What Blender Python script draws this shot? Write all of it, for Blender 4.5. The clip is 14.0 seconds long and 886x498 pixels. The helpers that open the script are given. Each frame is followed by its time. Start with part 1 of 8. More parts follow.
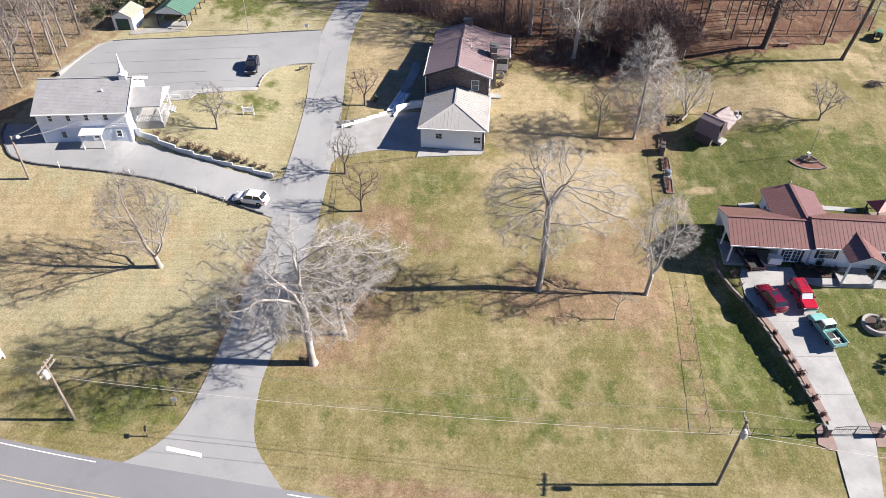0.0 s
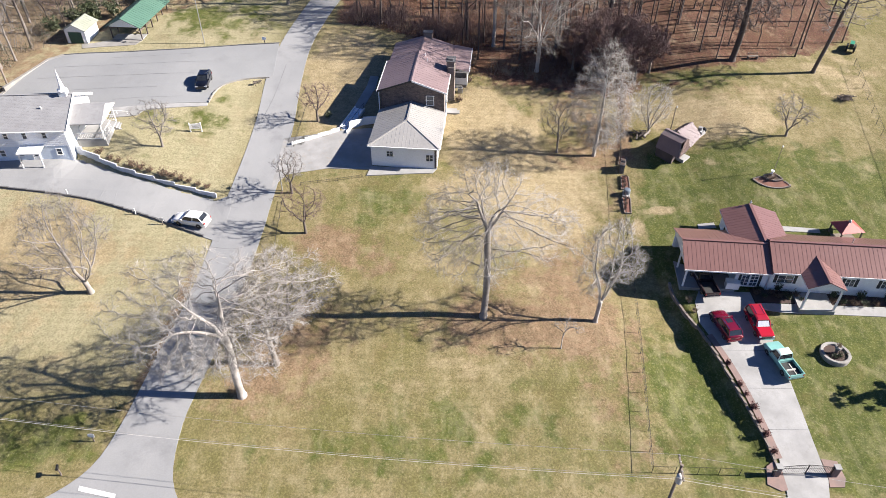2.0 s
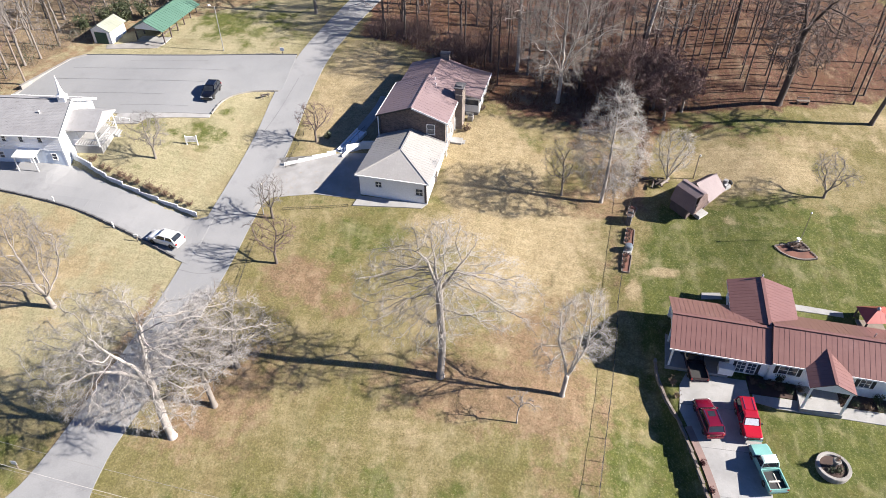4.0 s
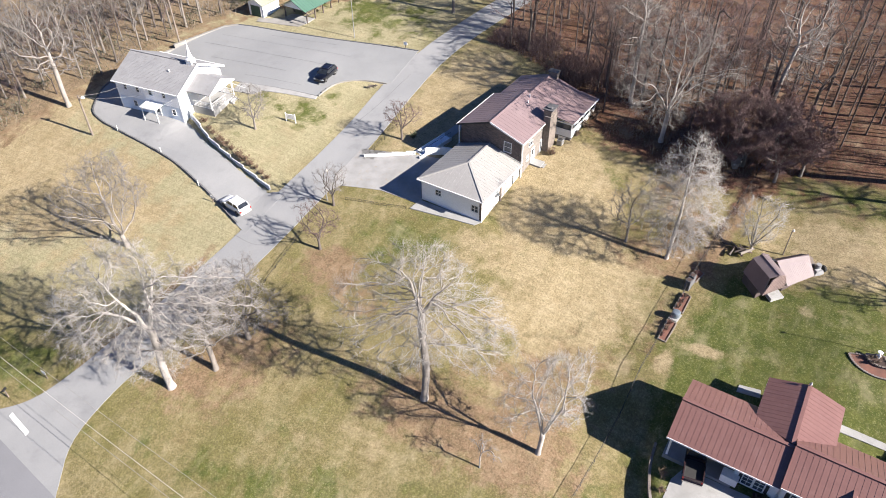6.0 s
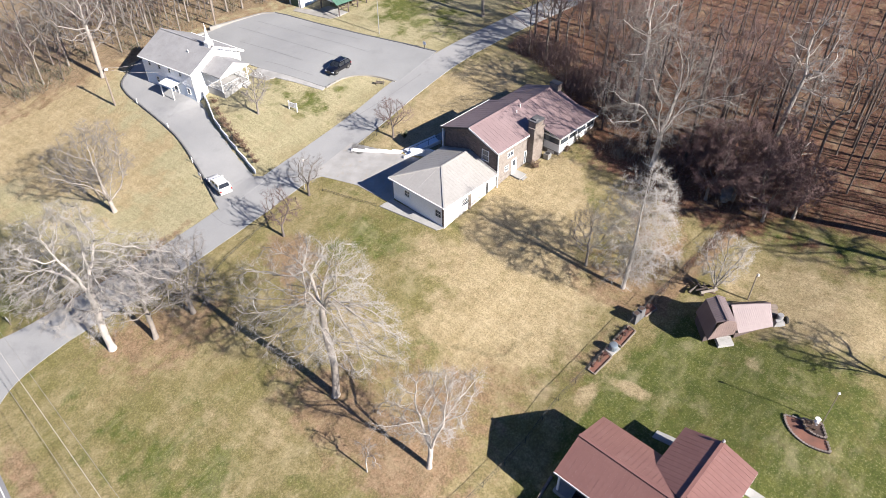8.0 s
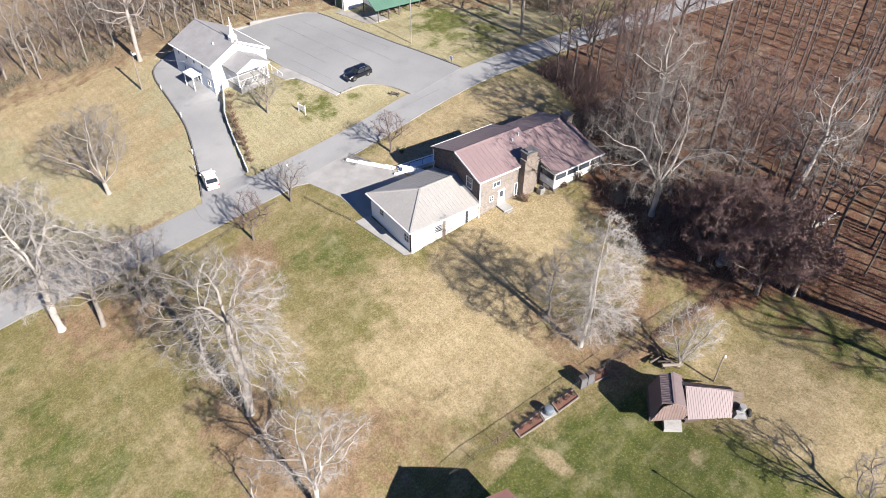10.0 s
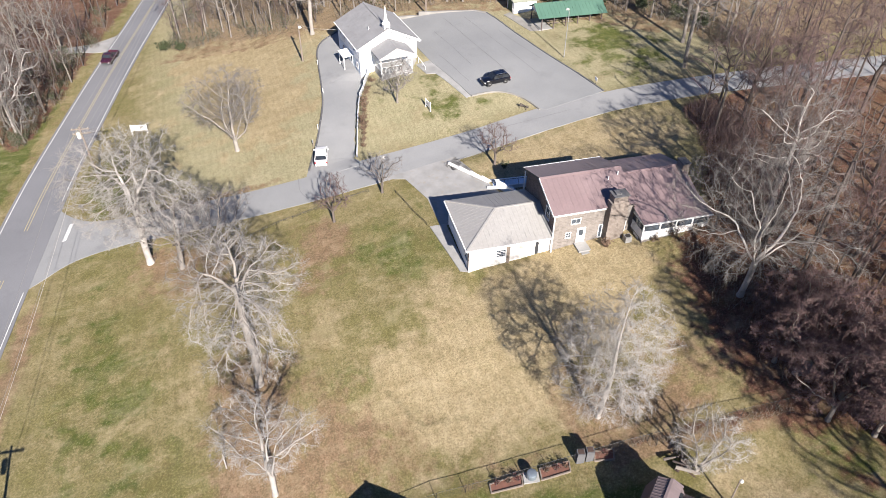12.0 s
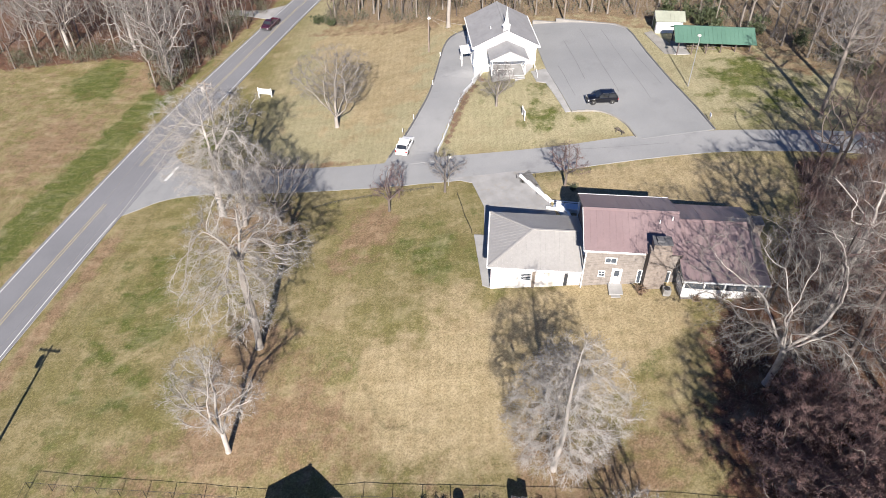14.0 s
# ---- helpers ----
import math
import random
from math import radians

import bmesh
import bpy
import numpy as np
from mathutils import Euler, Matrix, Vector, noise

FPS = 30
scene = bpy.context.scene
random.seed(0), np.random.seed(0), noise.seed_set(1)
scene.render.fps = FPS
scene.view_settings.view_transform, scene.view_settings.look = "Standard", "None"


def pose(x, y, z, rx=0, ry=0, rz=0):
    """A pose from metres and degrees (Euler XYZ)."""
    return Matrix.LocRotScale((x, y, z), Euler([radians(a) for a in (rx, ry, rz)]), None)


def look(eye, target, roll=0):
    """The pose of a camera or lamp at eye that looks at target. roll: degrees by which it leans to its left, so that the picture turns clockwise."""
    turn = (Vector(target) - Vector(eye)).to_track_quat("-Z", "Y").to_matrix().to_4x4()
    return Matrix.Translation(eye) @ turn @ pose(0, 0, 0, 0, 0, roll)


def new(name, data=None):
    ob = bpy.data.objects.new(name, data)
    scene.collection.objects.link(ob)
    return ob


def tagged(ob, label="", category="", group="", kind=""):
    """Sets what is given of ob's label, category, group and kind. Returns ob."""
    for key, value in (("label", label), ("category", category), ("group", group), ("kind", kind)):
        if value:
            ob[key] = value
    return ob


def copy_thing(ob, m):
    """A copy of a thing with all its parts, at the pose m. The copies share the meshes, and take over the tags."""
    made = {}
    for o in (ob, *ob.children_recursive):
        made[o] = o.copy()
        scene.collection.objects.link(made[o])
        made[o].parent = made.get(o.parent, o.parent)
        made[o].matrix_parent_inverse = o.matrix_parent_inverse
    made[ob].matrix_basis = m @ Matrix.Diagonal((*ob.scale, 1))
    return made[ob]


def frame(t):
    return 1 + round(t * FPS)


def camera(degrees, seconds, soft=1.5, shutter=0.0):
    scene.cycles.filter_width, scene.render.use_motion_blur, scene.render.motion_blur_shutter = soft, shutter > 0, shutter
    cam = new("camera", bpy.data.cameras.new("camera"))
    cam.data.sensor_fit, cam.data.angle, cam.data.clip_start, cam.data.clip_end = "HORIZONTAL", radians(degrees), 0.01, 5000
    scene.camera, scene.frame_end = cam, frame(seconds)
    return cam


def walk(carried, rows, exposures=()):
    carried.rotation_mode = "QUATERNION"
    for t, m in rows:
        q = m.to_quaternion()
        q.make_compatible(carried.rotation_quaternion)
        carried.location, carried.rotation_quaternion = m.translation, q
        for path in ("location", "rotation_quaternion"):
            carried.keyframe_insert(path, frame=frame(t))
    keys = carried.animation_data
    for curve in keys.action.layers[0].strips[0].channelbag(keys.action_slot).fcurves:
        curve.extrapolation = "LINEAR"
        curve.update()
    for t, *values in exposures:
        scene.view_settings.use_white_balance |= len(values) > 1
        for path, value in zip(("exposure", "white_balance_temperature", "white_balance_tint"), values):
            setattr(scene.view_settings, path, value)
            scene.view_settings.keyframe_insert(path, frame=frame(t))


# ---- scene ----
cam = camera(65.0, 14.0, 0.6)
K = 1.15  # metres to one unit of the plan that all places below are given in
PATH = [
    (0, (0.0, 0.0, 52.858), (0.006, 1.528, 51.567), 0.7),
    (0.5, (0.885, 0.35, 52.8), (0.887, 1.879, 51.512), 0.6),
    (1, (2.332, 1.048, 52.657), (2.333, 2.581, 51.373), 0.6),
    (1.5, (4.082, 2.174, 52.657), (4.084, 3.709, 51.375), 0.6),
    (2, (6.344, 3.66, 52.534), (6.34, 5.196, 51.254), 0.4),
    (2.5, (8.719, 5.389, 52.426), (8.704, 6.927, 51.147), 0.4),
    (5, (23.712, 16.302, 53.92), (23.235, 17.744, 52.619), -0.4),
    (5.5, (27.342, 17.981, 53.802), (26.737, 19.377, 52.505), -0.4),
    (6, (30.866, 19.649, 53.966), (30.139, 20.984, 52.665), -0.6),
    (6.5, (34.436, 21.218, 53.872), (33.591, 22.482, 52.573), -0.6),
    (7, (37.814, 23.224, 53.958), (36.889, 24.43, 52.658), -0.7),
    (7.5, (40.871, 25.871, 53.706), (39.93, 27.07, 52.41), -0.7),
    (8, (43.277, 28.747, 53.458), (42.314, 29.93, 52.164), -0.6),
    (10.5, (51.227, 45.309, 52.351), (49.979, 46.212, 51.075), 0.4),
    (11, (52.436, 49.024, 52.362), (51.107, 49.796, 51.082), 0.1),
    (11.5, (53.413, 52.355, 52.416), (52.018, 52.998, 51.135), 0.3),
    (12, (54.187, 55.814, 52.485), (52.74, 56.319, 51.201), 0.3),
    (12.5, (54.781, 59.653, 52.578), (53.294, 60.014, 51.29), 0.3),
    (13, (55.17, 63.373, 52.432), (53.659, 63.622, 51.145), 0.2),
    (13.5, (55.266, 67.098, 52.424), (53.742, 67.221, 51.134), 0.2),
    (14, (55.118, 71.096, 52.327), (53.589, 71.093, 51.038), 0.1),
]
walk(cam, [(t, look(Vector(eye) * K, Vector(target) * K, roll)) for t, eye, target, roll in PATH], [(0, 1.71), (2.7, 1.73), (5, 1.74), (8, 1.67), (10.5, 1.6), (14, 1.4)])

# ---- light ----
SUN_ELEV = 30.4
world = bpy.data.worlds.new("sky_world")
scene.world = world
world.use_nodes = True
wn = world.node_tree.nodes
sky = wn.new("ShaderNodeTexSky")
sky.sky_type = "NISHITA"
sky.sun_disc = False
sky.sun_elevation = radians(SUN_ELEV)
sky.sun_rotation = radians(90)
sky.dust_density = 0.3
sky.ozone_density = 5.0
blue = wn.new("ShaderNodeMix")
blue.data_type, blue.blend_type = "RGBA", "MULTIPLY"
blue.inputs[0].default_value = 1.0
blue.inputs[7].default_value = (0.8, 1.0, 1.4, 1)
world.node_tree.links.new(sky.outputs[0], blue.inputs[6])
world.node_tree.links.new(blue.outputs[2], wn["Background"].inputs[0])
wn["Background"].inputs[1].default_value = 0.028
sun = new("sun", bpy.data.lights.new("sun", "SUN"))
sun.data.energy = 5.0
sun.data.angle = radians(0.55)
sun.data.color = (1.0, 0.925, 0.85)
sun.matrix_world = look((100 * math.cos(radians(SUN_ELEV)), 1.0, 100 * math.sin(radians(SUN_ELEV))), (0, 0, 0))


# ---- materials ----
def node_mat(name):
    m = bpy.data.materials.new(name)
    m.use_nodes = True
    nt = m.node_tree
    return m, nt, nt.nodes["Principled BSDF"]


def noise_tex(nt, vec, scale, detail=4.0, rough=0.55):
    n = nt.nodes.new("ShaderNodeTexNoise")
    n.inputs["Scale"].default_value = scale
    n.inputs["Detail"].default_value = detail
    n.inputs["Roughness"].default_value = rough
    nt.links.new(vec, n.inputs["Vector"])
    return n.outputs["Fac"]


def ramp(nt, fac, lo, hi, a=0.0, b=1.0):
    r = nt.nodes.new("ShaderNodeMapRange")
    r.inputs["From Min"].default_value, r.inputs["From Max"].default_value = lo, hi
    r.inputs["To Min"].default_value, r.inputs["To Max"].default_value = a, b
    nt.links.new(fac, r.inputs["Value"])
    return r.outputs["Result"]


def mix(nt, fac, a, b, how="MIX"):
    n = nt.nodes.new("ShaderNodeMix")
    n.data_type, n.blend_type = "RGBA", how
    for sock, val in ((n.inputs[0], fac), (n.inputs[6], a), (n.inputs[7], b)):
        if isinstance(val, bpy.types.NodeSocket):
            nt.links.new(val, sock)
        elif isinstance(val, (int, float)):
            sock.default_value = val
        else:
            sock.default_value = (*val, 1)
    return n.outputs[2]


def bump(nt, bsdf, height, strength, distance):
    b = nt.nodes.new("ShaderNodeBump")
    b.inputs["Strength"].default_value, b.inputs["Distance"].default_value = strength, distance
    nt.links.new(height, b.inputs["Height"])
    nt.links.new(b.outputs[0], bsdf.inputs["Normal"])


def position(nt):
    return nt.nodes.new("ShaderNodeNewGeometry").outputs["Position"]


def surface(name, c1, c2, big=0.35, fine=6.0, rough=0.8, metal=0.0, relief=0.25, depth=0.01, spread=(0.35, 0.65), dirt=None, vary=0.0, coat=0.0):
    """Two tones at a large and a fine scale, grain relief, and a scatter of dirt."""
    m, nt, bs = node_mat(name)
    pos = position(nt)
    fac = ramp(nt, noise_tex(nt, pos, big, 5), *spread)
    grain = noise_tex(nt, pos, fine, 6, 0.65)
    col = mix(nt, fac, c1, c2)
    col = mix(nt, ramp(nt, grain, 0.3, 0.75, 0.0, 0.45), col, tuple(v * 0.62 for v in c1))
    if dirt:
        col = mix(nt, ramp(nt, noise_tex(nt, pos, big * 2.7, 7, 0.7), 0.55, 0.75, 0, 0.7), col, dirt)
    if vary:
        info = nt.nodes.new("ShaderNodeObjectInfo")
        col = mix(nt, ramp(nt, info.outputs["Random"], 0, 1, 0, vary), col, tuple(v * 0.55 for v in c1))
    nt.links.new(col, bs.inputs["Base Color"])
    bs.inputs["Roughness"].default_value, bs.inputs["Metallic"].default_value = rough, metal
    bs.inputs["Coat Weight"].default_value = coat
    if relief:
        bump(nt, bs, grain, relief, depth)
    return m


def glass_mat(name, tint, rough=0.06):
    m, nt, bs = node_mat(name)
    bs.inputs["Base Color"].default_value = (*tint, 1)
    bs.inputs["Roughness"].default_value = rough
    bs.inputs["Specular IOR Level"].default_value = 0.6
    col = mix(nt, ramp(nt, noise_tex(nt, position(nt), 1.3), 0.3, 0.7), tint, tuple(v * 2.0 for v in tint))
    nt.links.new(col, bs.inputs["Base Color"])
    return m


def masonry(name, c1, c2, mortar, width, height, rough=0.9):
    """Courses of stone or brick on upright walls of any heading."""
    m, nt, bs = node_mat(name)
    pos = position(nt)
    sep = nt.nodes.new("ShaderNodeSeparateXYZ")
    nt.links.new(pos, sep.inputs[0])
    add = nt.nodes.new("ShaderNodeMath")
    add.operation = "ADD"
    nt.links.new(sep.outputs[0], add.inputs[0])
    nt.links.new(sep.outputs[1], add.inputs[1])
    com = nt.nodes.new("ShaderNodeCombineXYZ")
    nt.links.new(add.outputs[0], com.inputs[0])
    nt.links.new(sep.outputs[2], com.inputs[1])
    br = nt.nodes.new("ShaderNodeTexBrick")
    for key, val in (("Scale", 1.0), ("Brick Width", width), ("Row Height", height), ("Mortar Size", height * 0.09), ("Mortar Smooth", 0.3), ("Bias", 0.0)):
        br.inputs[key].default_value = val
    br.inputs["Color1"].default_value, br.inputs["Color2"].default_value, br.inputs["Mortar"].default_value = (*c1, 1), (*c2, 1), (*mortar, 1)
    nt.links.new(com.outputs[0], br.inputs["Vector"])
    col = mix(nt, ramp(nt, noise_tex(nt, pos, 2.2, 5, 0.7), 0.35, 0.7, 0, 0.6), br.outputs["Color"], tuple(v * 0.55 for v in c2))
    col = mix(nt, ramp(nt, noise_tex(nt, pos, 0.5), 0.4, 0.7, 0, 0.35), col, c1)
    nt.links.new(col, bs.inputs["Base Color"])
    bs.inputs["Roughness"].default_value = rough
    bump(nt, bs, br.outputs["Fac"], -0.5, 0.015)
    return m


def ground_mat():
    """Winter lawn: straw, green and gold turf, bare clay and leaf litter by painted weights."""
    m, nt, bs = node_mat("lawn_and_litter")
    pos = position(nt)

    def weight(name):
        a = nt.nodes.new("ShaderNodeAttribute")
        a.attribute_name = name
        return a.outputs["Fac"]

    def broken(w, scale, soft):
        s = nt.nodes.new("ShaderNodeMath")
        s.operation = "ADD"
        nt.links.new(w, s.inputs[0])
        nt.links.new(ramp(nt, noise_tex(nt, pos, scale, 7, 0.65), 0.25, 0.75, -0.42, 0.42), s.inputs[1])
        return ramp(nt, s.outputs[0], 0.5 - soft, 0.5 + soft)

    blotch = noise_tex(nt, pos, 0.14, 6, 0.62)
    skew = nt.nodes.new("ShaderNodeMapping")
    skew.inputs["Rotation"].default_value = (0.71, 0.53, 0.64)
    nt.links.new(pos, skew.inputs["Vector"])
    mid = noise_tex(nt, skew.outputs[0], 0.8, 7, 0.7)
    clump = noise_tex(nt, skew.outputs[0], 2.2, 5, 0.7)
    tuft = noise_tex(nt, skew.outputs[0], 4.6, 5, 0.85)
    straw = mix(nt, ramp(nt, mid, 0.36, 0.64), (0.25, 0.206, 0.108), (0.168, 0.14, 0.062))
    straw = mix(nt, ramp(nt, blotch, 0.45, 0.62), straw, (0.147, 0.131, 0.048))
    straw = mix(nt, ramp(nt, weight("mould"), 0.0, 1.0, 0.0, 0.72), straw, (0.35, 0.318, 0.205))
    green = mix(nt, ramp(nt, mid, 0.38, 0.66), (0.058, 0.077, 0.015), (0.114, 0.123, 0.032))
    gold = mix(nt, ramp(nt, mid, 0.34, 0.66), (0.37, 0.298, 0.182), (0.268, 0.208, 0.118))
    clay = mix(nt, ramp(nt, mid, 0.38, 0.62), (0.25, 0.166, 0.105), (0.168, 0.113, 0.069))
    leaf = noise_tex(nt, skew.outputs[0], 2.6, 8, 0.8)
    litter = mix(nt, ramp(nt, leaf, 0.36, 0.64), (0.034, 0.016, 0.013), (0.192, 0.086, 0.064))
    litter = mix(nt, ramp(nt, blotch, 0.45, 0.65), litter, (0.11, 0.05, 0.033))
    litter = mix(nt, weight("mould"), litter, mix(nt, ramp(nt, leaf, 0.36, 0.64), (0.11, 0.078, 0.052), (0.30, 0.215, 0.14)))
    col = mix(nt, broken(weight("green"), 0.30, 0.13), straw, green)
    col = mix(nt, broken(weight("gold"), 0.26, 0.14), col, gold)
    col = mix(nt, broken(weight("clay"), 0.5, 0.18), col, clay)
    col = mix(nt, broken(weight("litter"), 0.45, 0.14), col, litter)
    col = mix(nt, ramp(nt, tuft, 0.47, 0.60, 0.0, 0.6), col, mix(nt, 0.8, col, (0.03, 0.03, 0.014)))
    col = mix(nt, ramp(nt, clump, 0.44, 0.66, 0.0, 0.2), col, mix(nt, 0.7, col, (0.045, 0.045, 0.02)))
    col = mix(nt, ramp(nt, tuft, 0.45, 0.33, 0.0, 0.42), col, (0.42, 0.37, 0.25))
    col = mix(nt, ramp(nt, noise_tex(nt, skew.outputs[0], 0.33, 8, 0.68), 0.54, 0.66, 0.0, 0.4), col, mix(nt, 0.55, col, (0.44, 0.36, 0.24)))
    col = mix(nt, ramp(nt, noise_tex(nt, pos, 0.21, 8, 0.7), 0.54, 0.68, 0.0, 0.42), col, mix(nt, 0.6, col, (0.14, 0.088, 0.045)))
    turn = nt.nodes.new("ShaderNodeMapping")
    turn.inputs["Rotation"].default_value = (0.35, 0.5, 0.12)
    turn.inputs["Scale"].default_value = (1.0, 0.22, 1.0)
    nt.links.new(pos, turn.inputs["Vector"])
    streak = noise_tex(nt, turn.outputs[0], 0.9, 5, 0.65)
    col = mix(nt, ramp(nt, streak, 0.53, 0.70, 0.0, 0.26), col, mix(nt, 0.55, col, (0.46, 0.385, 0.26)))
    col = mix(nt, ramp(nt, streak, 0.45, 0.32, 0.0, 0.28), col, mix(nt, 0.5, col, (0.10, 0.10, 0.03)))
    broad = nt.nodes.new("ShaderNodeMapping")
    broad.inputs["Rotation"].default_value = (0.3, 0.2, -0.5)
    broad.inputs["Scale"].default_value = (1.0, 0.35, 1.0)
    nt.links.new(pos, broad.inputs["Vector"])
    patch = noise_tex(nt, broad.outputs[0], 0.42, 6, 0.6)
    col = mix(nt, ramp(nt, patch, 0.54, 0.68, 0.0, 0.14), col, mix(nt, 0.6, col, (0.43, 0.37, 0.25)))
    col = mix(nt, ramp(nt, patch, 0.46, 0.34, 0.0, 0.12), col, mix(nt, 0.6, col, (0.1, 0.095, 0.03)))
    wave = nt.nodes.new("ShaderNodeTexWave")
    wave.bands_direction = "Y"
    wave.inputs["Scale"].default_value, wave.inputs["Distortion"].default_value = 0.3, 2.0
    wave.inputs["Detail"].default_value, wave.inputs["Detail Scale"].default_value = 3.0, 0.6
    nt.links.new(pos, wave.inputs["Vector"])
    col = mix(nt, ramp(nt, wave.outputs["Fac"], 0.3, 0.9, 0.0, 0.1), col, (0.08, 0.08, 0.035))
    # a faint darker trace of an old plot in the turf
    col = mix(nt, ramp(nt, weight("trace"), 0.3, 0.9, 0.0, 0.6), col, mix(nt, 0.5, col, (0.035, 0.035, 0.014)))
    # fallen leaves and worn specks
    vor = nt.nodes.new("ShaderNodeTexVoronoi")
    vor.inputs["Scale"].default_value = 2.6
    nt.links.new(pos, vor.inputs["Vector"])
    col = mix(nt, ramp(nt, vor.outputs["Distance"], 0.05, 0.12, 0.5, 0.0), col, (0.30, 0.22, 0.13))
    nt.links.new(col, bs.inputs["Base Color"])
    bs.inputs["Roughness"].default_value = 0.95
    bs.inputs["Specular IOR Level"].default_value = 0.15
    bump(nt, bs, tuft, 0.7, 0.08)
    return m


M_GROUND = ground_mat()
M_ASPHALT = surface("worn_asphalt", (0.215, 0.219, 0.224), (0.262, 0.264, 0.266), 0.12, 9.0, 0.9, relief=0.3, dirt=(0.15, 0.15, 0.157))
M_LOT = surface("lot_asphalt", (0.2, 0.205, 0.21), (0.235, 0.24, 0.243), 0.10, 9.0, 0.9, relief=0.3, dirt=(0.165, 0.168, 0.172))
M_CRACK = surface("tar_seam", (0.13, 0.132, 0.136), (0.185, 0.188, 0.192), 1.0, 9.0, 0.8)
M_HIGHWAY = surface("highway_asphalt", (0.15, 0.152, 0.163), (0.185, 0.187, 0.20), 0.07, 9.0, 0.88, relief=0.3, dirt=(0.12, 0.12, 0.13))
M_LINE_W = surface("white_road_paint", (0.66, 0.66, 0.65), (0.46, 0.46, 0.45), 1.2, 12.0, 0.7)
M_LINE_Y = surface("yellow_road_paint", (0.44, 0.37, 0.2), (0.3, 0.265, 0.18), 1.2, 12.0, 0.7)
M_CONCRETE = surface("pale_concrete", (0.325, 0.322, 0.316), (0.225, 0.223, 0.218), 0.4, 8.0, 0.9, dirt=(0.18, 0.175, 0.165))
M_GRAVEL = surface("gravel", (0.3, 0.297, 0.293), (0.225, 0.222, 0.218), 0.5, 14.0, 0.95, relief=0.6, dirt=(0.25, 0.2, 0.14))
M_PAVER = surface("pink_pavers", (0.23, 0.155, 0.135), (0.17, 0.13, 0.12), 0.9, 7.0, 0.9)
M_WHITE = surface("white_paint", (0.80, 0.80, 0.79), (0.74, 0.74, 0.73), 0.4, 5.0, 0.6, relief=0.08)
M_SIDING = surface("white_siding", (0.85, 0.86, 0.87), (0.8, 0.81, 0.83), 0.3, 5.0, 0.6, relief=0.08)
M_BLOCK = surface("grey_painted_block", (0.64, 0.71, 0.79), (0.57, 0.635, 0.71), 0.4, 5.0, 0.8)
M_BLOCKWALL = surface("whitewashed_block", (0.56, 0.58, 0.61), (0.44, 0.46, 0.49), 0.6, 5.0, 0.85, dirt=(0.36, 0.36, 0.36))
M_CREAM = surface("cream_painted_wall", (0.76, 0.72, 0.64), (0.68, 0.63, 0.55), 0.5, 5.0, 0.8)
M_SHINGLE = surface("grey_shingle", (0.26, 0.26, 0.265), (0.215, 0.213, 0.22), 0.6, 7.0, 0.9, relief=0.3, dirt=(0.16, 0.15, 0.145), vary=0.08)
M_MAROON = surface("maroon_metal_roof", (0.2, 0.108, 0.096), (0.172, 0.09, 0.081), 0.25, 3.0, 0.32, metal=0.1, relief=0.05, vary=0.06, dirt=(0.215, 0.13, 0.122))
M_MAUVE = surface("faded_mauve_metal_roof", (0.245, 0.183, 0.185), (0.215, 0.157, 0.16), 0.25, 3.0, 0.36, metal=0.1, relief=0.05, vary=0.06, dirt=(0.25, 0.178, 0.18))
M_TANROOF = surface("tan_ribbed_roof", (0.335, 0.325, 0.312), (0.3, 0.29, 0.278), 0.25, 3.0, 0.5, metal=0.1, relief=0.05, vary=0.06)
M_GREENROOF = surface("green_metal_roof", (0.095, 0.185, 0.14), (0.08, 0.16, 0.12), 0.25, 3.0, 0.45, metal=0.15, relief=0.05, vary=0.1)
M_PALEROOF = surface("tan_green_roof", (0.275, 0.29, 0.235), (0.23, 0.242, 0.195), 0.25, 3.0, 0.6, relief=0.05)
M_SHEDROOF = surface("dusty_pink_metal_roof", (0.185, 0.13, 0.135), (0.15, 0.105, 0.11), 0.4, 3.0, 0.45, metal=0.2, relief=0.05, vary=0.15)
M_PINKROOF = surface("pale_pink_metal_roof", (0.185, 0.146, 0.15), (0.152, 0.12, 0.124), 0.4, 3.0, 0.6, metal=0.15, relief=0.05, vary=0.1)
M_RUSTROOF = surface("rust_stained_metal_roof", (0.25, 0.185, 0.172), (0.19, 0.14, 0.13), 0.8, 4.0, 0.55, metal=0.1, relief=0.05, vary=0.1, dirt=(0.3, 0.23, 0.21))
M_TUB = surface("blue_grey_metal", (0.2, 0.24, 0.28), (0.16, 0.19, 0.23), 1.0, 6.0, 0.4, metal=0.4)
M_REDMULCH = surface("red_bark_mulch", (0.19, 0.085, 0.06), (0.12, 0.06, 0.045), 1.0, 9.0, 0.95, relief=0.6)
M_GREENDOOR = surface("dark_green_paint", (0.02, 0.075, 0.055), (0.015, 0.06, 0.045), 1.0, 6.0, 0.6)
M_WALK = surface("weathered_concrete", (0.26, 0.25, 0.235), (0.2, 0.19, 0.178), 0.6, 8.0, 0.9, dirt=(0.14, 0.13, 0.1))
M_SHEDWALL = surface("weathered_barn_boards", (0.1, 0.075, 0.07), (0.07, 0.052, 0.05), 0.6, 7.0, 0.9)
M_BRICK = masonry("dark_mottled_brick", (0.16, 0.115, 0.10), (0.06, 0.048, 0.046), (0.20, 0.18, 0.165), 0.36, 0.13)
M_STONE = masonry("tan_fieldstone", (0.215, 0.19, 0.172), (0.155, 0.136, 0.124), (0.24, 0.222, 0.205), 0.62, 0.24)
